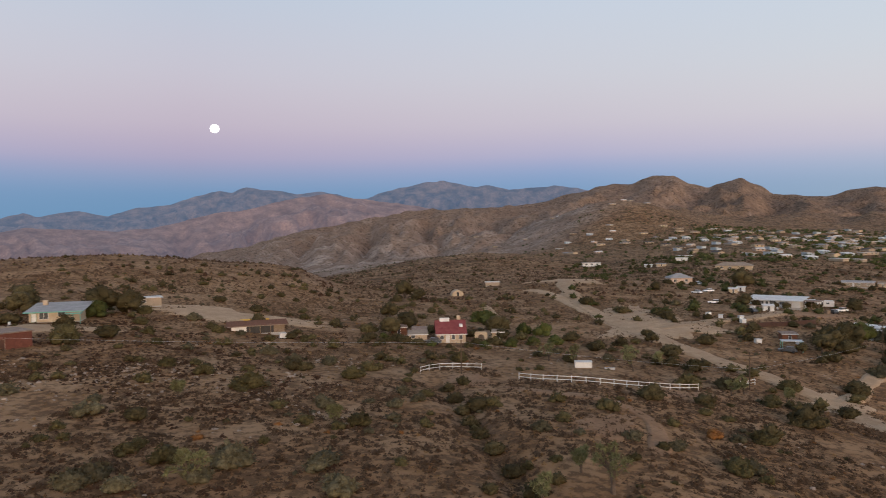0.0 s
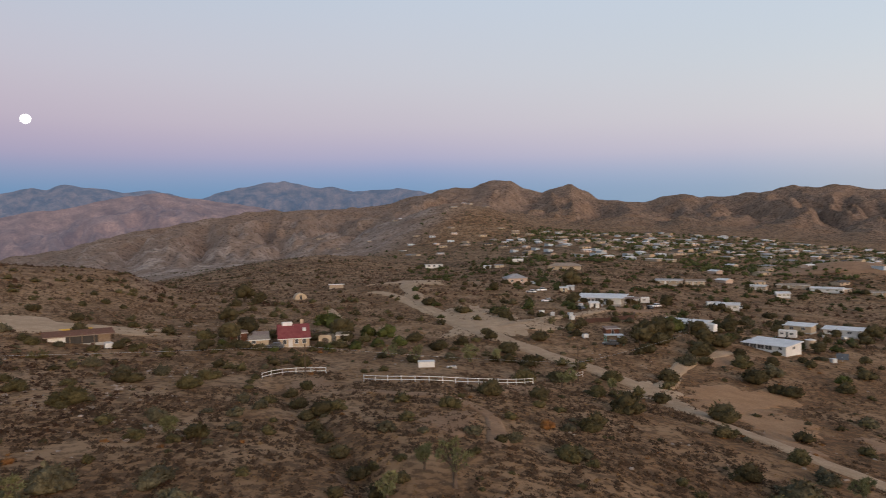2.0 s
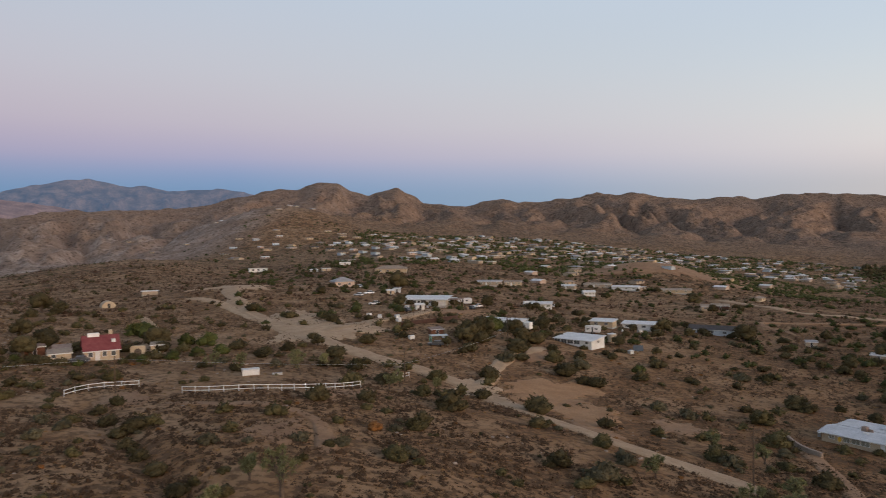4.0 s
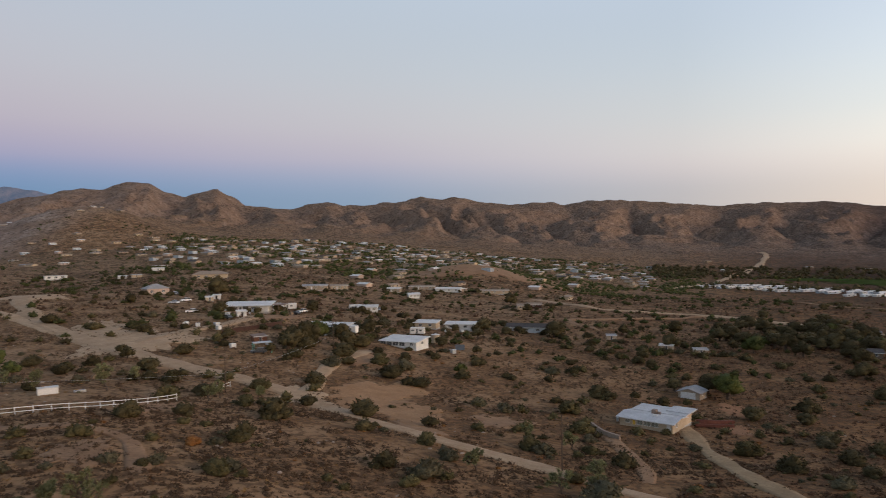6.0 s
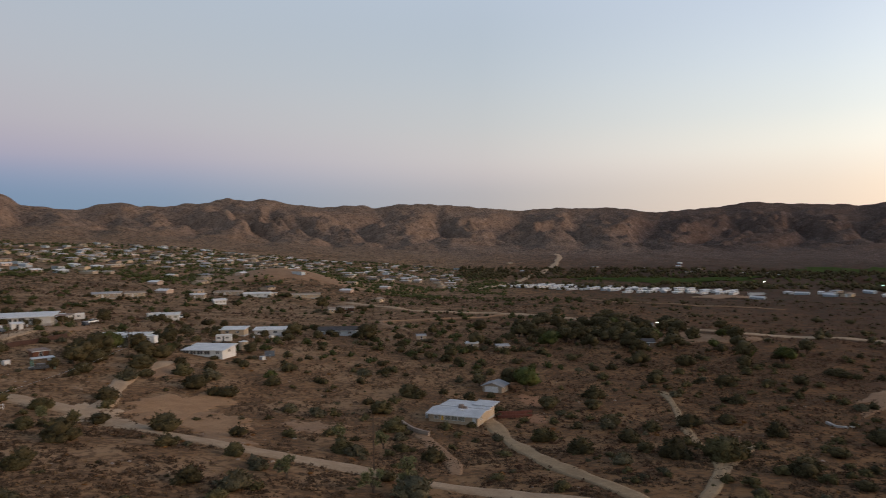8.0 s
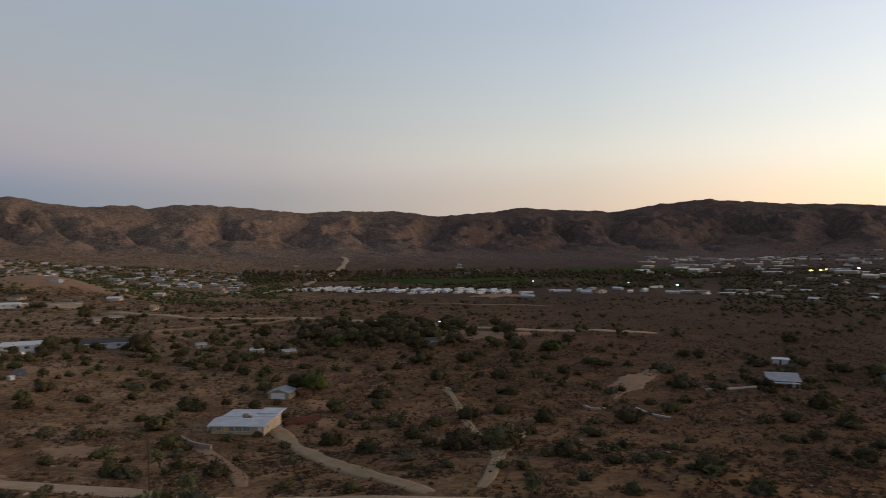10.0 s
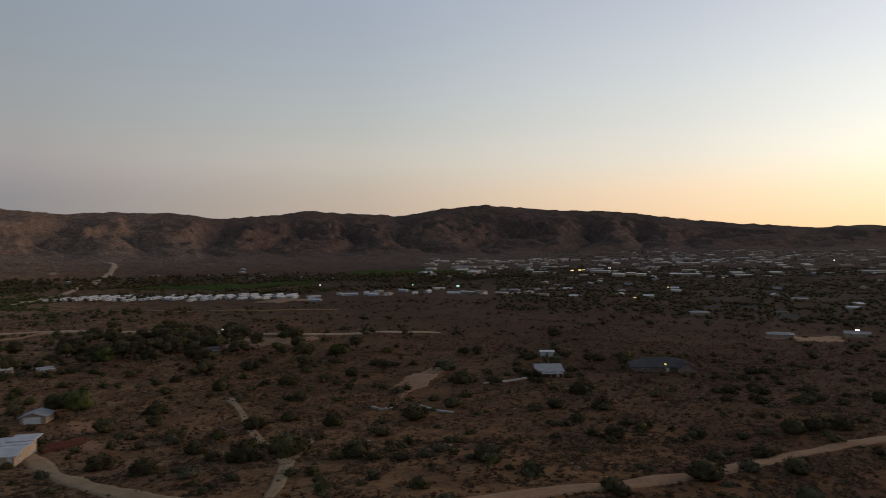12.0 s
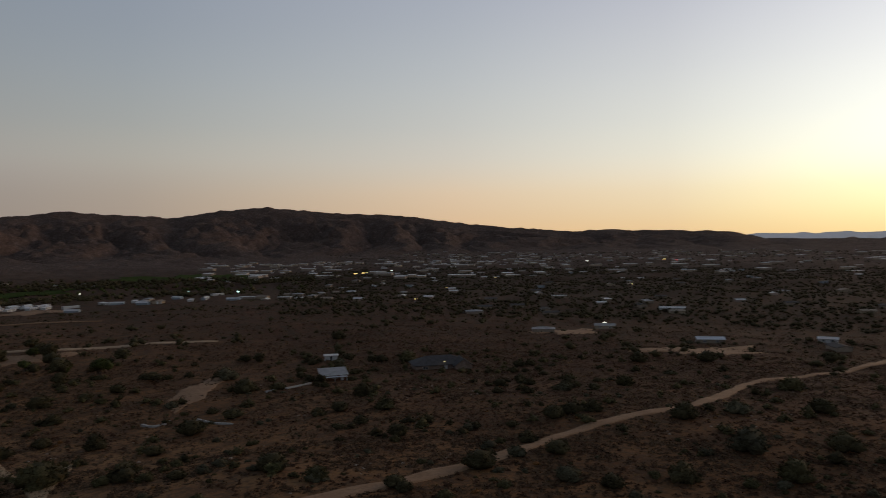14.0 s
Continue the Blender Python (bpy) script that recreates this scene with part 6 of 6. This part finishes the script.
# ---- fences and walls ----
def rail_fence(points, label, rails=2, step=2.4, high=1.15, mat=WHITE):
    line = smooth_line(points, 0.4)
    d = np.concatenate([[0], np.cumsum(np.hypot(*np.diff(line, axis=0).T))])
    n = max(2, int(d[-1] / step) + 1)
    q = np.linspace(0, d[-1], n)
    px_, py_ = np.interp(q, d, line[:, 0]), np.interp(q, d, line[:, 1])
    pz_ = ground_z(px_, py_)
    pz_ = np.convolve(np.concatenate([pz_[:1], pz_, pz_[-1:]]), [0.25, 0.5, 0.25], "valid")
    ob = new("rail_fence")
    ob.location = (float(px_[0]), float(py_[0]), float(pz_[0]))
    tagged(ob, label, "fence")
    o = Vector(ob.location)
    for i in range(n):
        c = Vector((px_[i], py_[i], pz_[i])) - o
        box_part("post", ob, mat, c.x - 0.05, c.y - 0.05, c.z - 0.8, c.x + 0.05, c.y + 0.05, c.z + high + 0.08, 0.0)
        if i + 1 < n:
            e = Vector((px_[i + 1], py_[i + 1], pz_[i + 1])) - o
            for k in range(rails):
                h = high * (1 - 0.52 * k) - 0.06
                bm = bmesh.new()
                a, b = c + Vector((0, 0, h)), e + Vector((0, 0, h))
                m = look(a, b)
                L = (b - a).length
                bm_box(bm, -0.03, -0.055, -L, 0.03, 0.055, 0)
                bmesh.ops.transform(bm, matrix=m, verts=bm.verts)
                part("rail", bm, mat, ob)
    return ob


rail_fence([(-4.5, 127), (-2, 130.5), (1.5, 132.5), (7, 133)], "white wooden rail fence on bare ground")
rail_fence([(13, 122), (17, 119), (23, 117.5), (30, 118), (37, 121), (46, 126)], "long white wooden rail fence along the brush")
rail_fence([(56, 135), (63, 141)], "short white wooden rail fence by the road")
rail_fence([(44, 158), (50, 153), (56, 147), (60, 140)], "weathered wooden rail fence along the road", mat=WOOD)


def low_wall(points, mat, label, high=0.9, thick=0.3, name="low_wall"):
    line = smooth_line(points, 1.0)
    tan = np.gradient(line, axis=0)
    tan /= np.linalg.norm(tan, axis=1)[:, None]
    side = np.stack([-tan[:, 1], tan[:, 0]], 1) * thick / 2
    z = ground_z(line[:, 0], line[:, 1])
    z = np.convolve(np.concatenate([z[:2], z, z[-2:]]), np.ones(5) / 5, "valid")
    bm = bmesh.new()
    prev = None
    for i, p in enumerate(line):
        a, b = p - side[i], p + side[i]
        v = [bm.verts.new(c) for c in ((*a, z[i] - 0.8), (*b, z[i] - 0.8), (*b, z[i] + high), (*a, z[i] + high))]
        if prev:
            for k in range(4):
                bm.faces.new((prev[k], prev[(k + 1) % 4], v[(k + 1) % 4], v[k]))
        else:
            bm.faces.new(v)
        prev = v
    bm.faces.new(prev[::-1])
    return tagged(part(name, bm, mat, None), label, "wall")


low_wall([(124, 92), (120.5, 88), (117.5, 83), (116.5, 79)], STONE, "curved grey stone retaining wall beside the house", 1.0, 0.45)
low_wall([(144, 78), (147, 74.5), (150, 72)], BRICK_RED, "low red block wall beside the driveway", 0.7, 0.35)
low_wall([(146, 79), (149, 75.5), (152, 73)], BRICK_RED, "second tier of low red block wall", 1.2, 0.35)
low_wall([(88, 204), (97, 209), (107, 213), (116, 218), (121, 226)], RUST, "long rusty brown retaining wall below the white house", 1.4, 0.3)
low_wall([(166, -9), (169, -5.5), (173, -3), (177, -1)], CONCRETE, "pale curved concrete edging in the brush", 0.35, 0.6)
low_wall([(177, 11.5), (173.5, 9), (175, 6.5), (179, 5.5)], CONCRETE, "pale curved concrete pad edge in the clearing", 0.35, 0.6)
low_wall([(220, -35), (214, -28), (209, -20)], CONCRETE, "pale low wall leading to the house", 0.5, 0.4)
low_wall([(40, 158), (45, 160), (50, 160)], WOOD, "low weathered plank wall beside the road", 0.9, 0.2)

# ---- power line ----
def power_pole(x, y, high, label="dark wooden utility pole with a crossarm"):
    ob = thing("utility_pole", x, y, facing(x, y, 20), label, "utility pole", "power line")
    bm = bmesh.new()
    bm_tube(bm, (0, 0, -1.0), (0, 0, high), 0.15, 0.10, 10)
    part("shaft", bm, POLE, ob)
    box_part("crossarm", ob, POLE, -1.1, -0.06, high - 0.75, 1.1, 0.06, high - 0.62, 0.01)
    for k in (-0.95, 0.95):
        bm = bmesh.new()
        bm_tube(bm, (k, 0, high - 0.62), (k, 0, high - 0.42), 0.05, 0.04, 8)
        part("insulator", bm, GLASS, ob)
    return Vector((x, y, gz(x, y) + high - 0.42))


def wire(a, b, sag, r=0.013):
    cu = bpy.data.curves.new("power_cable", "CURVE")
    cu.dimensions, cu.bevel_depth, cu.bevel_resolution = "3D", r, 1
    sp = cu.splines.new("POLY")
    n = 28
    sp.points.add(n)
    for i in range(n + 1):
        k = i / n
        p = a.lerp(b, k) - Vector((0, 0, sag * 4 * k * (1 - k)))
        sp.points[i].co = (*p, 1)
    cu.materials.append(STEEL)
    return tagged(new("power_cable", cu), "thin grey overhead power cable strung between poles", "cable", "power line")


tops = [power_pole(-118, 108, 9.5), power_pole(3, 127.5, 6.3, "short reddish wooden utility pole"), power_pole(59.5, 135.5, 7.5), power_pole(113, 179, 9.0)]
power_pole(85, 68, 9.0)
low = [t - Vector((0, 0, d)) for t, d in zip(tops, (0.0, 0.0, 3.0, 4.2))]
wire(low[0], low[1], 1.0)
wire(low[1], low[2], 0.5)
wire(low[2], low[3], 0.6)

# ---- joshua trees ----
def joshua(x, y, high, seed):
    rg = np.random.default_rng(seed)
    ob = thing("joshua_tree", x, y, rg.uniform(0, 360), "branching joshua tree with spiky grey-green heads", "joshua tree", "joshua trees", -0.05)
    bm = bmesh.new()
    bm_tube(bm, (0, 0, -0.2), (0.05, 0, high * 0.19), high * 0.055, high * 0.042, 8)
    tips = []

    def grow(p, d, l, r, n):
        q = p + d * l
        bm_tube(bm, p, q, r, r * 0.85, 6)
        tips.append((q, d))
        if n == 0:
            return
        for _ in range(rg.integers(2, 4)):
            e = (d + Vector(rg.normal(size=3) * 0.6) + Vector((0, 0, 0.35))).normalized()
            grow(q, e, l * rg.uniform(0.7, 0.95), r * 0.8, n - 1)

    for _ in range(3):
        a = rg.uniform(0, 2 * math.pi)
        grow(Vector((0.05, 0, high * 0.17)), Vector((math.cos(a) * 0.45, math.sin(a) * 0.45, 0.8)).normalized(), high * 0.26, high * 0.035, 2)
    part("trunk", bm, BARK, ob)
    out = []
    for q, d in tips:
        n = 56
        dd = rg.normal(size=(n, 3)) + np.array(d) * 0.8
        dd /= np.linalg.norm(dd, axis=1)[:, None]
        s = rg.normal(size=(n, 3))
        s -= (s * dd).sum(1)[:, None] * dd
        s /= np.linalg.norm(s, axis=1)[:, None]
        c = np.array(q) + rg.normal(size=(n, 3)) * 0.05
        out.append(np.stack([c + s * 0.06, c - s * 0.06, c + dd * rg.uniform(0.35, 0.7, n)[:, None]], 1))
    head = new("spiky_heads", tri_mesh("spiky_heads", np.concatenate(out), YUCCA))
    head.name = "foliage"
    head.parent = ob
    return ob


for i, (jx, jy, jh) in enumerate([(16, 66.5, 5.4), (9, 65, 3.2), (-24, 65, 3.8), (14, 72, 3.0), (27, 141, 5.0), (40, 150, 4.6), (22, 147, 4.2), (47, 150, 3.8), (56, 130, 4.0), (52, 126, 3.4), (38, 140, 4.4),
                                  (86, 62, 3.6), (75, 60, 4.0), (80, 58, 3.4), (95, 84, 4.0), (100, 78, 3.6), (-38, 98, 2.8), (-14, 88, 2.6), (63, 128, 3.0), (70, 72, 3.8), (104, -12, 3.2), (92, 12, 3.0)]):
    joshua(jx, jy, jh, 300 + i)

# ---- trees among the houses ----
for tx, ty, tw, tk in ((-17, 302, 10, "t"), (-10, 292, 6, "t"), (181, 89, 9, "u"), (184, 96, 7, "t"), (178, 103, 5, "t"), (229, 189, 9, "t"), (143, 333, 12, "t"), (-84, 171, 9, "t"), (-78, 172, 8, "t"), (-104, 172, 8, "t"), (-100, 164, 7, "t"),
                       (12, 196, 8, "u"), (-10, 185, 7, "t"), (-14, 178, 6, "t"), (14, 186, 7, "t"), (108, 186, 9, "t"), (114, 190, 9, "u"), (102, 184, 8, "t"), (97, 178, 7, "t"), (119, 180, 7, "t"), (126, 194, 6, "t"), (141, 200, 7, "t"), (206, 208, 7, "t"),
                       (318, 298, 9, "t"), (300, 268, 6, "t"), (155, 262, 7, "t"), (108, 250, 6, "t")):
    plant(tk, tx, ty, tw, 0.9)
for i in range(100):
    a, b = rng.normal(0, 1, 2)
    plant("t" if i % 9 else "u", 303 + 26 * a + 8 * b, 108 + 34 * b, float(rng.uniform(5, 9)), 0.85)
for i in range(9):
    plant("t", float(rng.uniform(235, 300)), float(rng.uniform(-70, 20)), float(rng.uniform(3, 5.5)), 0.8)


# trees and bushes close round the houses of the slope
for hx, hy in ((223, 374), (245, 381), (322, 390), (281, 370), (331, 371), (355, 350), (194, 276), (279, 347), (126, 263), (117, 346), (189, 452), (126, 592), (130, 208), (142, 181), (182, 217), (197, 213), (231, 206), (306, 277), (316, 277), (244, 131), (242, 144), (247, 173), (158, 536), (190, 554), (274, -51), (282, -243), (266, -303), (228, -43)):
    fa = math.atan2(-hy, -hx)
    for _ in range(6):
        a_, d_ = fa + float(rng.uniform(-2.4, 2.4)), float(rng.uniform(7.5, 14))
        plant("jtojgtj"[int(rng.integers(0, 7))], hx + d_ * math.cos(a_), hy + d_ * math.sin(a_), float(rng.uniform(2.6, 5.0)), 0.85)


for gx_, gy_, gw_ in ((0.5, 116, 3), (1.5, 108, 3.4), (2.5, 100, 3), (3.2, 93, 3.2), (4.4, 87, 2.8), (5.5, 80, 3.2), (7, 73, 3.0), (8.6, 67, 3.4)):
    plant("j", gx_, gy_, gw_, 0.9)


for x_, y_ in zip(*spread_out(100, 170, 330, 14, 62)):
    if clear(np.array([x_]), np.array([y_]), 0.15)[0]:
        plant("jotjojgt"[int(abs(x_ * 3)) % 8], float(x_), float(y_), float(rng.uniform(2.8, 5.6)), 0.9)

# ---- the town below: many small houses, mobile homes and trees ----
def town_house(name, L, D, roof, wall_mat, roof_mat, label, category="house", group="houses of the town", h=2.4):
    """A house far down in the town, its windows plain panes."""
    ob = house(name, 0, 0, 0, L, D, h, roof, wall_mat, roof_mat, label, rise=0.9, over=0.5, category=category, group=group, lift=0.0, far=True)
    for k in (-0.28, 0.24):
        box_part("window", ob, GLASS, L * k - 0.8, -D / 2 - 0.03, 0.8, L * k + 0.8, -D / 2 + 0.02, h * 0.9 - 0.3)
    return ob


KINDS = [
    town_house("town_house", 11, 7, "gable", CREAM, ROOF_TAN, "small cream town house with a tan roof among trees"),
    town_house("town_house", 12, 7.5, "hip", TAN, ROOF_GREY, "tan town house with a grey hipped roof"),
    town_house("town_house", 13, 6, "flat", TAN, ROOF_WHITE, "tan town house with a flat white roof"),
    town_house("town_house", 9, 6, "gable", PINK, ROOF_WHITE, "pale pink town house with a white roof"),
    town_house("town_house", 11, 7, "gable", TAN, ROOF_DARK, "tan town house with a dark roof"),
    town_house("town_house", 9, 6, "shed", PALE_BLUE, ROOF_WHITE, "pale blue town house with a white roof"),
]
HOME = town_house("mobile_home", 14, 4.2, "flat", WHITE, ROOF_WHITE, "white mobile home in a row of the trailer park", "mobile home")
HOME2 = town_house("mobile_home", 12, 4.2, "gable", PALE_BLUE, ROOF_WHITE, "pale blue mobile home in the trailer park", "mobile home")
SHOP = town_house("store", 32, 18, "flat", TAN, ROOF_WHITE, "large flat-roofed store in the valley town", "store", "stores of the valley", 4.6)
SHOP2 = town_house("store", 24, 14, "flat", CREAM, ROOF_WHITE, "cream flat-roofed store in the valley town", "store", "stores of the valley", 4.2)
first = set()


def settle(proto, x, y, turn):
    m = pose(x, y, gz(x, y) - 0.1, 0, 0, turn)
    if proto.name in first:
        return copy_thing(proto, m)
    first.add(proto.name)
    proto.matrix_basis = m
    return proto


taken = []


beyond = []


def settle_area(count, az0, az1, r0, r1, kinds, gap=17.0, near=999):
    """Houses strewn over a stretch of the town; those past near of them go into the joined rest."""
    done = tries = 0
    while done < count and tries < count * 30:
        tries += 1
        r = math.sqrt(rng.uniform(r0**2, r1**2))
        x, y = r * math.sin(radians(a := float(rng.uniform(az0, az1)))), r * math.cos(radians(a))
        if any((x - p) ** 2 + (y - q) ** 2 < gap**2 for p, q in taken):
            continue
        taken.append((x, y))
        done += 1
        street = (15 if a < 60 else -20) + 90 * int(rng.integers(0, 2)) + float(rng.normal(0, 5))
        kind = kinds[int(rng.integers(0, len(kinds)))]
        if done > near:
            beyond.append((kind, pose(x, y, gz(x, y) - 0.1, 0, 0, street)))
        else:
            settle(kind, x, y, street)


settle_area(26, 9, 20, 860, 1180, KINDS, 26)
settle_area(9, 9, 17.5, 1330, 1460, KINDS[:4], 30)
settle_area(7, 0, 9, 1250, 1500, KINDS[:3], 60)
settle_area(80, 18, 31, 600, 1150, KINDS, 17, 52)
settle_area(170, 29, 46, 720, 1250, KINDS, 16, 66)
settle_area(100, 44, 58, 780, 1250, KINDS, 17, 40)
settle_area(16, 33, 52, 480, 700, KINDS, 28)
settle_area(20, 62, 84, 1050, 1450, KINDS, 30)
settle_area(10, 84, 100, 640, 760, KINDS[:4], 22)
settle_area(190, 90, 118, 1150, 2150, [SHOP, SHOP2, KINDS[2], KINDS[3], HOME], 22, 0)
settle_area(60, 110, 142, 1300, 2900, [SHOP, SHOP2], 42)
settle_area(130, 106, 142, 1250, 3000, [SHOP2, KINDS[2], HOME], 30, 0)
settle_area(60, 98, 140, 640, 1400, KINDS, 24, 26)
settle_area(15, 112, 146, 360, 700, [KINDS[0], KINDS[1], KINDS[4]], 24)
# the trailer park: four rows of mobile homes along a street
for row in range(4):
    for i in range(21):
        k = i / 20
        x, y = 744 + 17 * row - 30 * k + 6 * math.sin(5 * k) + float(rng.normal(0, 2)), 404 - 272 * k + 4 * row + float(rng.normal(0, 1.5))
        if rng.uniform() < 0.93:
            settle(HOME if rng.uniform() < 0.75 else HOME2, x, y, -18 + float(rng.normal(0, 5)) + (0 if row != 1 else 30))
for i in range(13):
    settle((HOME, HOME2)[i % 2], 700 + float(rng.normal(0, 40)), 112 - i * 13.0, 60 + float(rng.normal(0, 40)))
for sx0, sy0, st in ((714, -60, 60), (748, -90, 55), (790, -150, 60)):
    settle(KINDS[0], sx0, sy0, st)

# the rest of the town, too far off and too many to tell apart
far_v, far_f, far_m, far_mats = [], [], [], []
for proto, spot in beyond:
    for piece in proto.children:
        mat = piece.data.materials[0]
        if mat not in far_mats:
            far_mats.append(mat)
        base = len(far_v)
        turn = spot @ piece.matrix_basis
        far_v += [tuple(turn @ v.co) for v in piece.data.vertices]
        for poly in piece.data.polygons:
            far_f.append([base + i for i in poly.vertices])
            far_m.append(far_mats.index(mat))
me = bpy.data.meshes.new("far_houses")
me.from_pydata(far_v, [], far_f)
for mat in far_mats:
    me.materials.append(mat)
me.polygons.foreach_set("material_index", far_m)
me.update()
tagged(new("far_houses", me), "crowded pale roofs of the far town and its stores", "houses", kind="stuff")


def grove(name, n, az0, az1, r0, r1, w0, w1, material, label, tall=0.85, cut=-0.2, shapes=None):
    x, y = spread_out(n, r0, r1, az0, az1)
    k = patchy(x, y, 70, 95, cut)
    x, y = x[k], y[k]
    return scatter(name, shapes or [clumpy(3, 0, 4, 0.13, 0.8) for _ in range(8)], x, y, rng.uniform(w0, w1, len(x)), material, label, "trees", tall)


T_CLUMP = [clumpy(2, 0, 3, 0.14, 0.8) for _ in range(8)]
for n_, a0_, a1_, cut_ in ((30, 5, 12, 0.1), (80, 11, 18, 0.0), (5200, 20, 62, -0.3), (260, 16, 22, -0.1)):
    grove("town_trees", n_, a0_, a1_, 560, 1280, 3, 7, TOWN_GREEN, "dark green trees between the town houses", 0.8, cut_, [clumpy(3, 0, 5, 0.12, 0.8) for _ in range(8)])
grove("town_trees", 900, 20, 60, 560, 1250, 3, 6, GREEN, "green garden trees between the town houses")
grove("tree_band", 1100, 58, 99, 1060, 1290, 7, 13, JUNIPER, "dark band of trees round the golf course", 0.9, -0.6)
grove("tree_band", 420, 62, 98, 800, 900, 6, 11, JUNIPER, "dark row of trees before the golf course", 0.9, -0.3)
grove("tree_band", 240, 60, 98, 860, 1180, 5, 9, GREEN, "green trees round the golf course", 0.9, -0.4)
grove("valley_trees", 11000, 96, 149, 480, 1500, 3, 7, JUNIPER, "dark trees over the valley town", 0.7, -0.9, T_CLUMP)
grove("valley_trees", 3500, 100, 149, 1400, 2900, 4, 7.5, JUNIPER, "dark trees over the far valley", 0.75, -0.5, T_CLUMP)
grove("flats_trees", 420, 70, 140, 280, 620, 4, 8, JUNIPER, "dark scattered trees on the flats", 0.75, 0.15)
grove("flats_trees", 800, 10, 68, 230, 640, 2.6, 6.0, TOWN_GREEN, "green scattered trees between the far houses", 0.8, -0.35, T_BUSH_MID)
brush("hill_brush", 12000, 560, 1100, T_FAR, 1.8, 4.5, OLIVE, "dark scrub dotted over the far slopes", 50, -0.1, 0.7)


# ---- lit lamps ----
def lamp(x, y, high, mat, r, label):
    ob = thing("yard_lamp", x, y, facing(x, y), label, "lamp")
    bm = bmesh.new()
    bm_tube(bm, (0, 0, -0.5), (0, 0, high), 0.06, 0.05, 8)
    part("post", bm, STEEL, ob)
    bm = bmesh.new()
    bmesh.ops.create_icosphere(bm, subdivisions=2, radius=r)
    bmesh.ops.scale(bm, vec=(1.6, 1, 0.55), verts=bm.verts)
    bmesh.ops.translate(bm, vec=(0, 0, high + r * 0.5), verts=bm.verts)
    part("bulb", bm, mat, ob)
    return ob


for lx, ly, lh, lm, lr, ll in ((326, 93, 4.2, LAMP_WHITE, 0.22, "bright white yard lamp among trees"), (231, -84, 2.6, LAMP_AMBER, 0.26, "warm porch lamp before the brown house"), (361, -232, 4.0, LAMP_WHITE, 0.5, "bright white yard lamp by a house"),
                               (553, -171, 5, LAMP_AMBER, 0.5, "amber street lamp on the flats"), (733, -37, 6, LAMP_GREEN, 0.9, "greenish street lamp in the valley"), (808, 12, 6, LAMP_GREEN, 0.6, "greenish street lamp by the trailer park"),
                               (1136, -244, 7, LAMP_AMBER, 1.5, "amber lamp of the valley town"), (1160, -262, 7, LAMP_AMBER, 1.4, "amber lamp of the valley town"), (1185, -275, 7, LAMP_AMBER, 1.0, "amber lamp of the valley town"), (1225, -330, 9, LAMP_WHITE, 1.0, "white lamp of the valley town"),
                               (1466, -1101, 8, LAMP_AMBER, 1.8, "amber lamp far down the valley"), (704, -486, 6, LAMP_AMBER, 0.5, "amber lamp of the valley town"), (1500, -900, 9, LAMP_WHITE, 1.4, "white lamp far down the valley"), (1300, -1010, 9, LAMP_RED, 1.6, "red light far down the valley"),
                               (880, 130, 6, LAMP_WHITE, 0.6, "white lamp under the tree band"), (700, -250, 6, LAMP_AMBER, 0.5, "amber lamp of the valley town"), (960, -420, 7, LAMP_AMBER, 0.7, "amber lamp of the valley town")):
    lamp(lx, ly, lh, lm, lr, ll)

# ---- stones ----
def stone_shape(rg):
    v, f = lump(rg, 1, True, 0.3)
    return v * np.array([0.5, 0.4, 0.38]), f


sx1, sy1 = spread_out(5200, 45, 230)
sx2, sy2 = spread_out(2600, 85, 140, -38, -6)
k2 = patchy(sx2, sy2, 16, 86, 0.1)
sx1, sy1 = np.concatenate([sx1, sx2[k2]]), np.concatenate([sy1, sy2[k2]])
k = (patchy(sx1, sy1, 22, 88, 0.25) | (np.arange(len(sx1)) >= 5200)) & clear(sx1, sy1)
scatter("stones", [stone_shape(rng) for _ in range(6)], sx1[k], sy1[k], 0.2 + 0.75 * rng.uniform(0, 1, k.sum()) ** 3, STONE, "pale granite stones strewn over the slopes", "stones", 0.8)
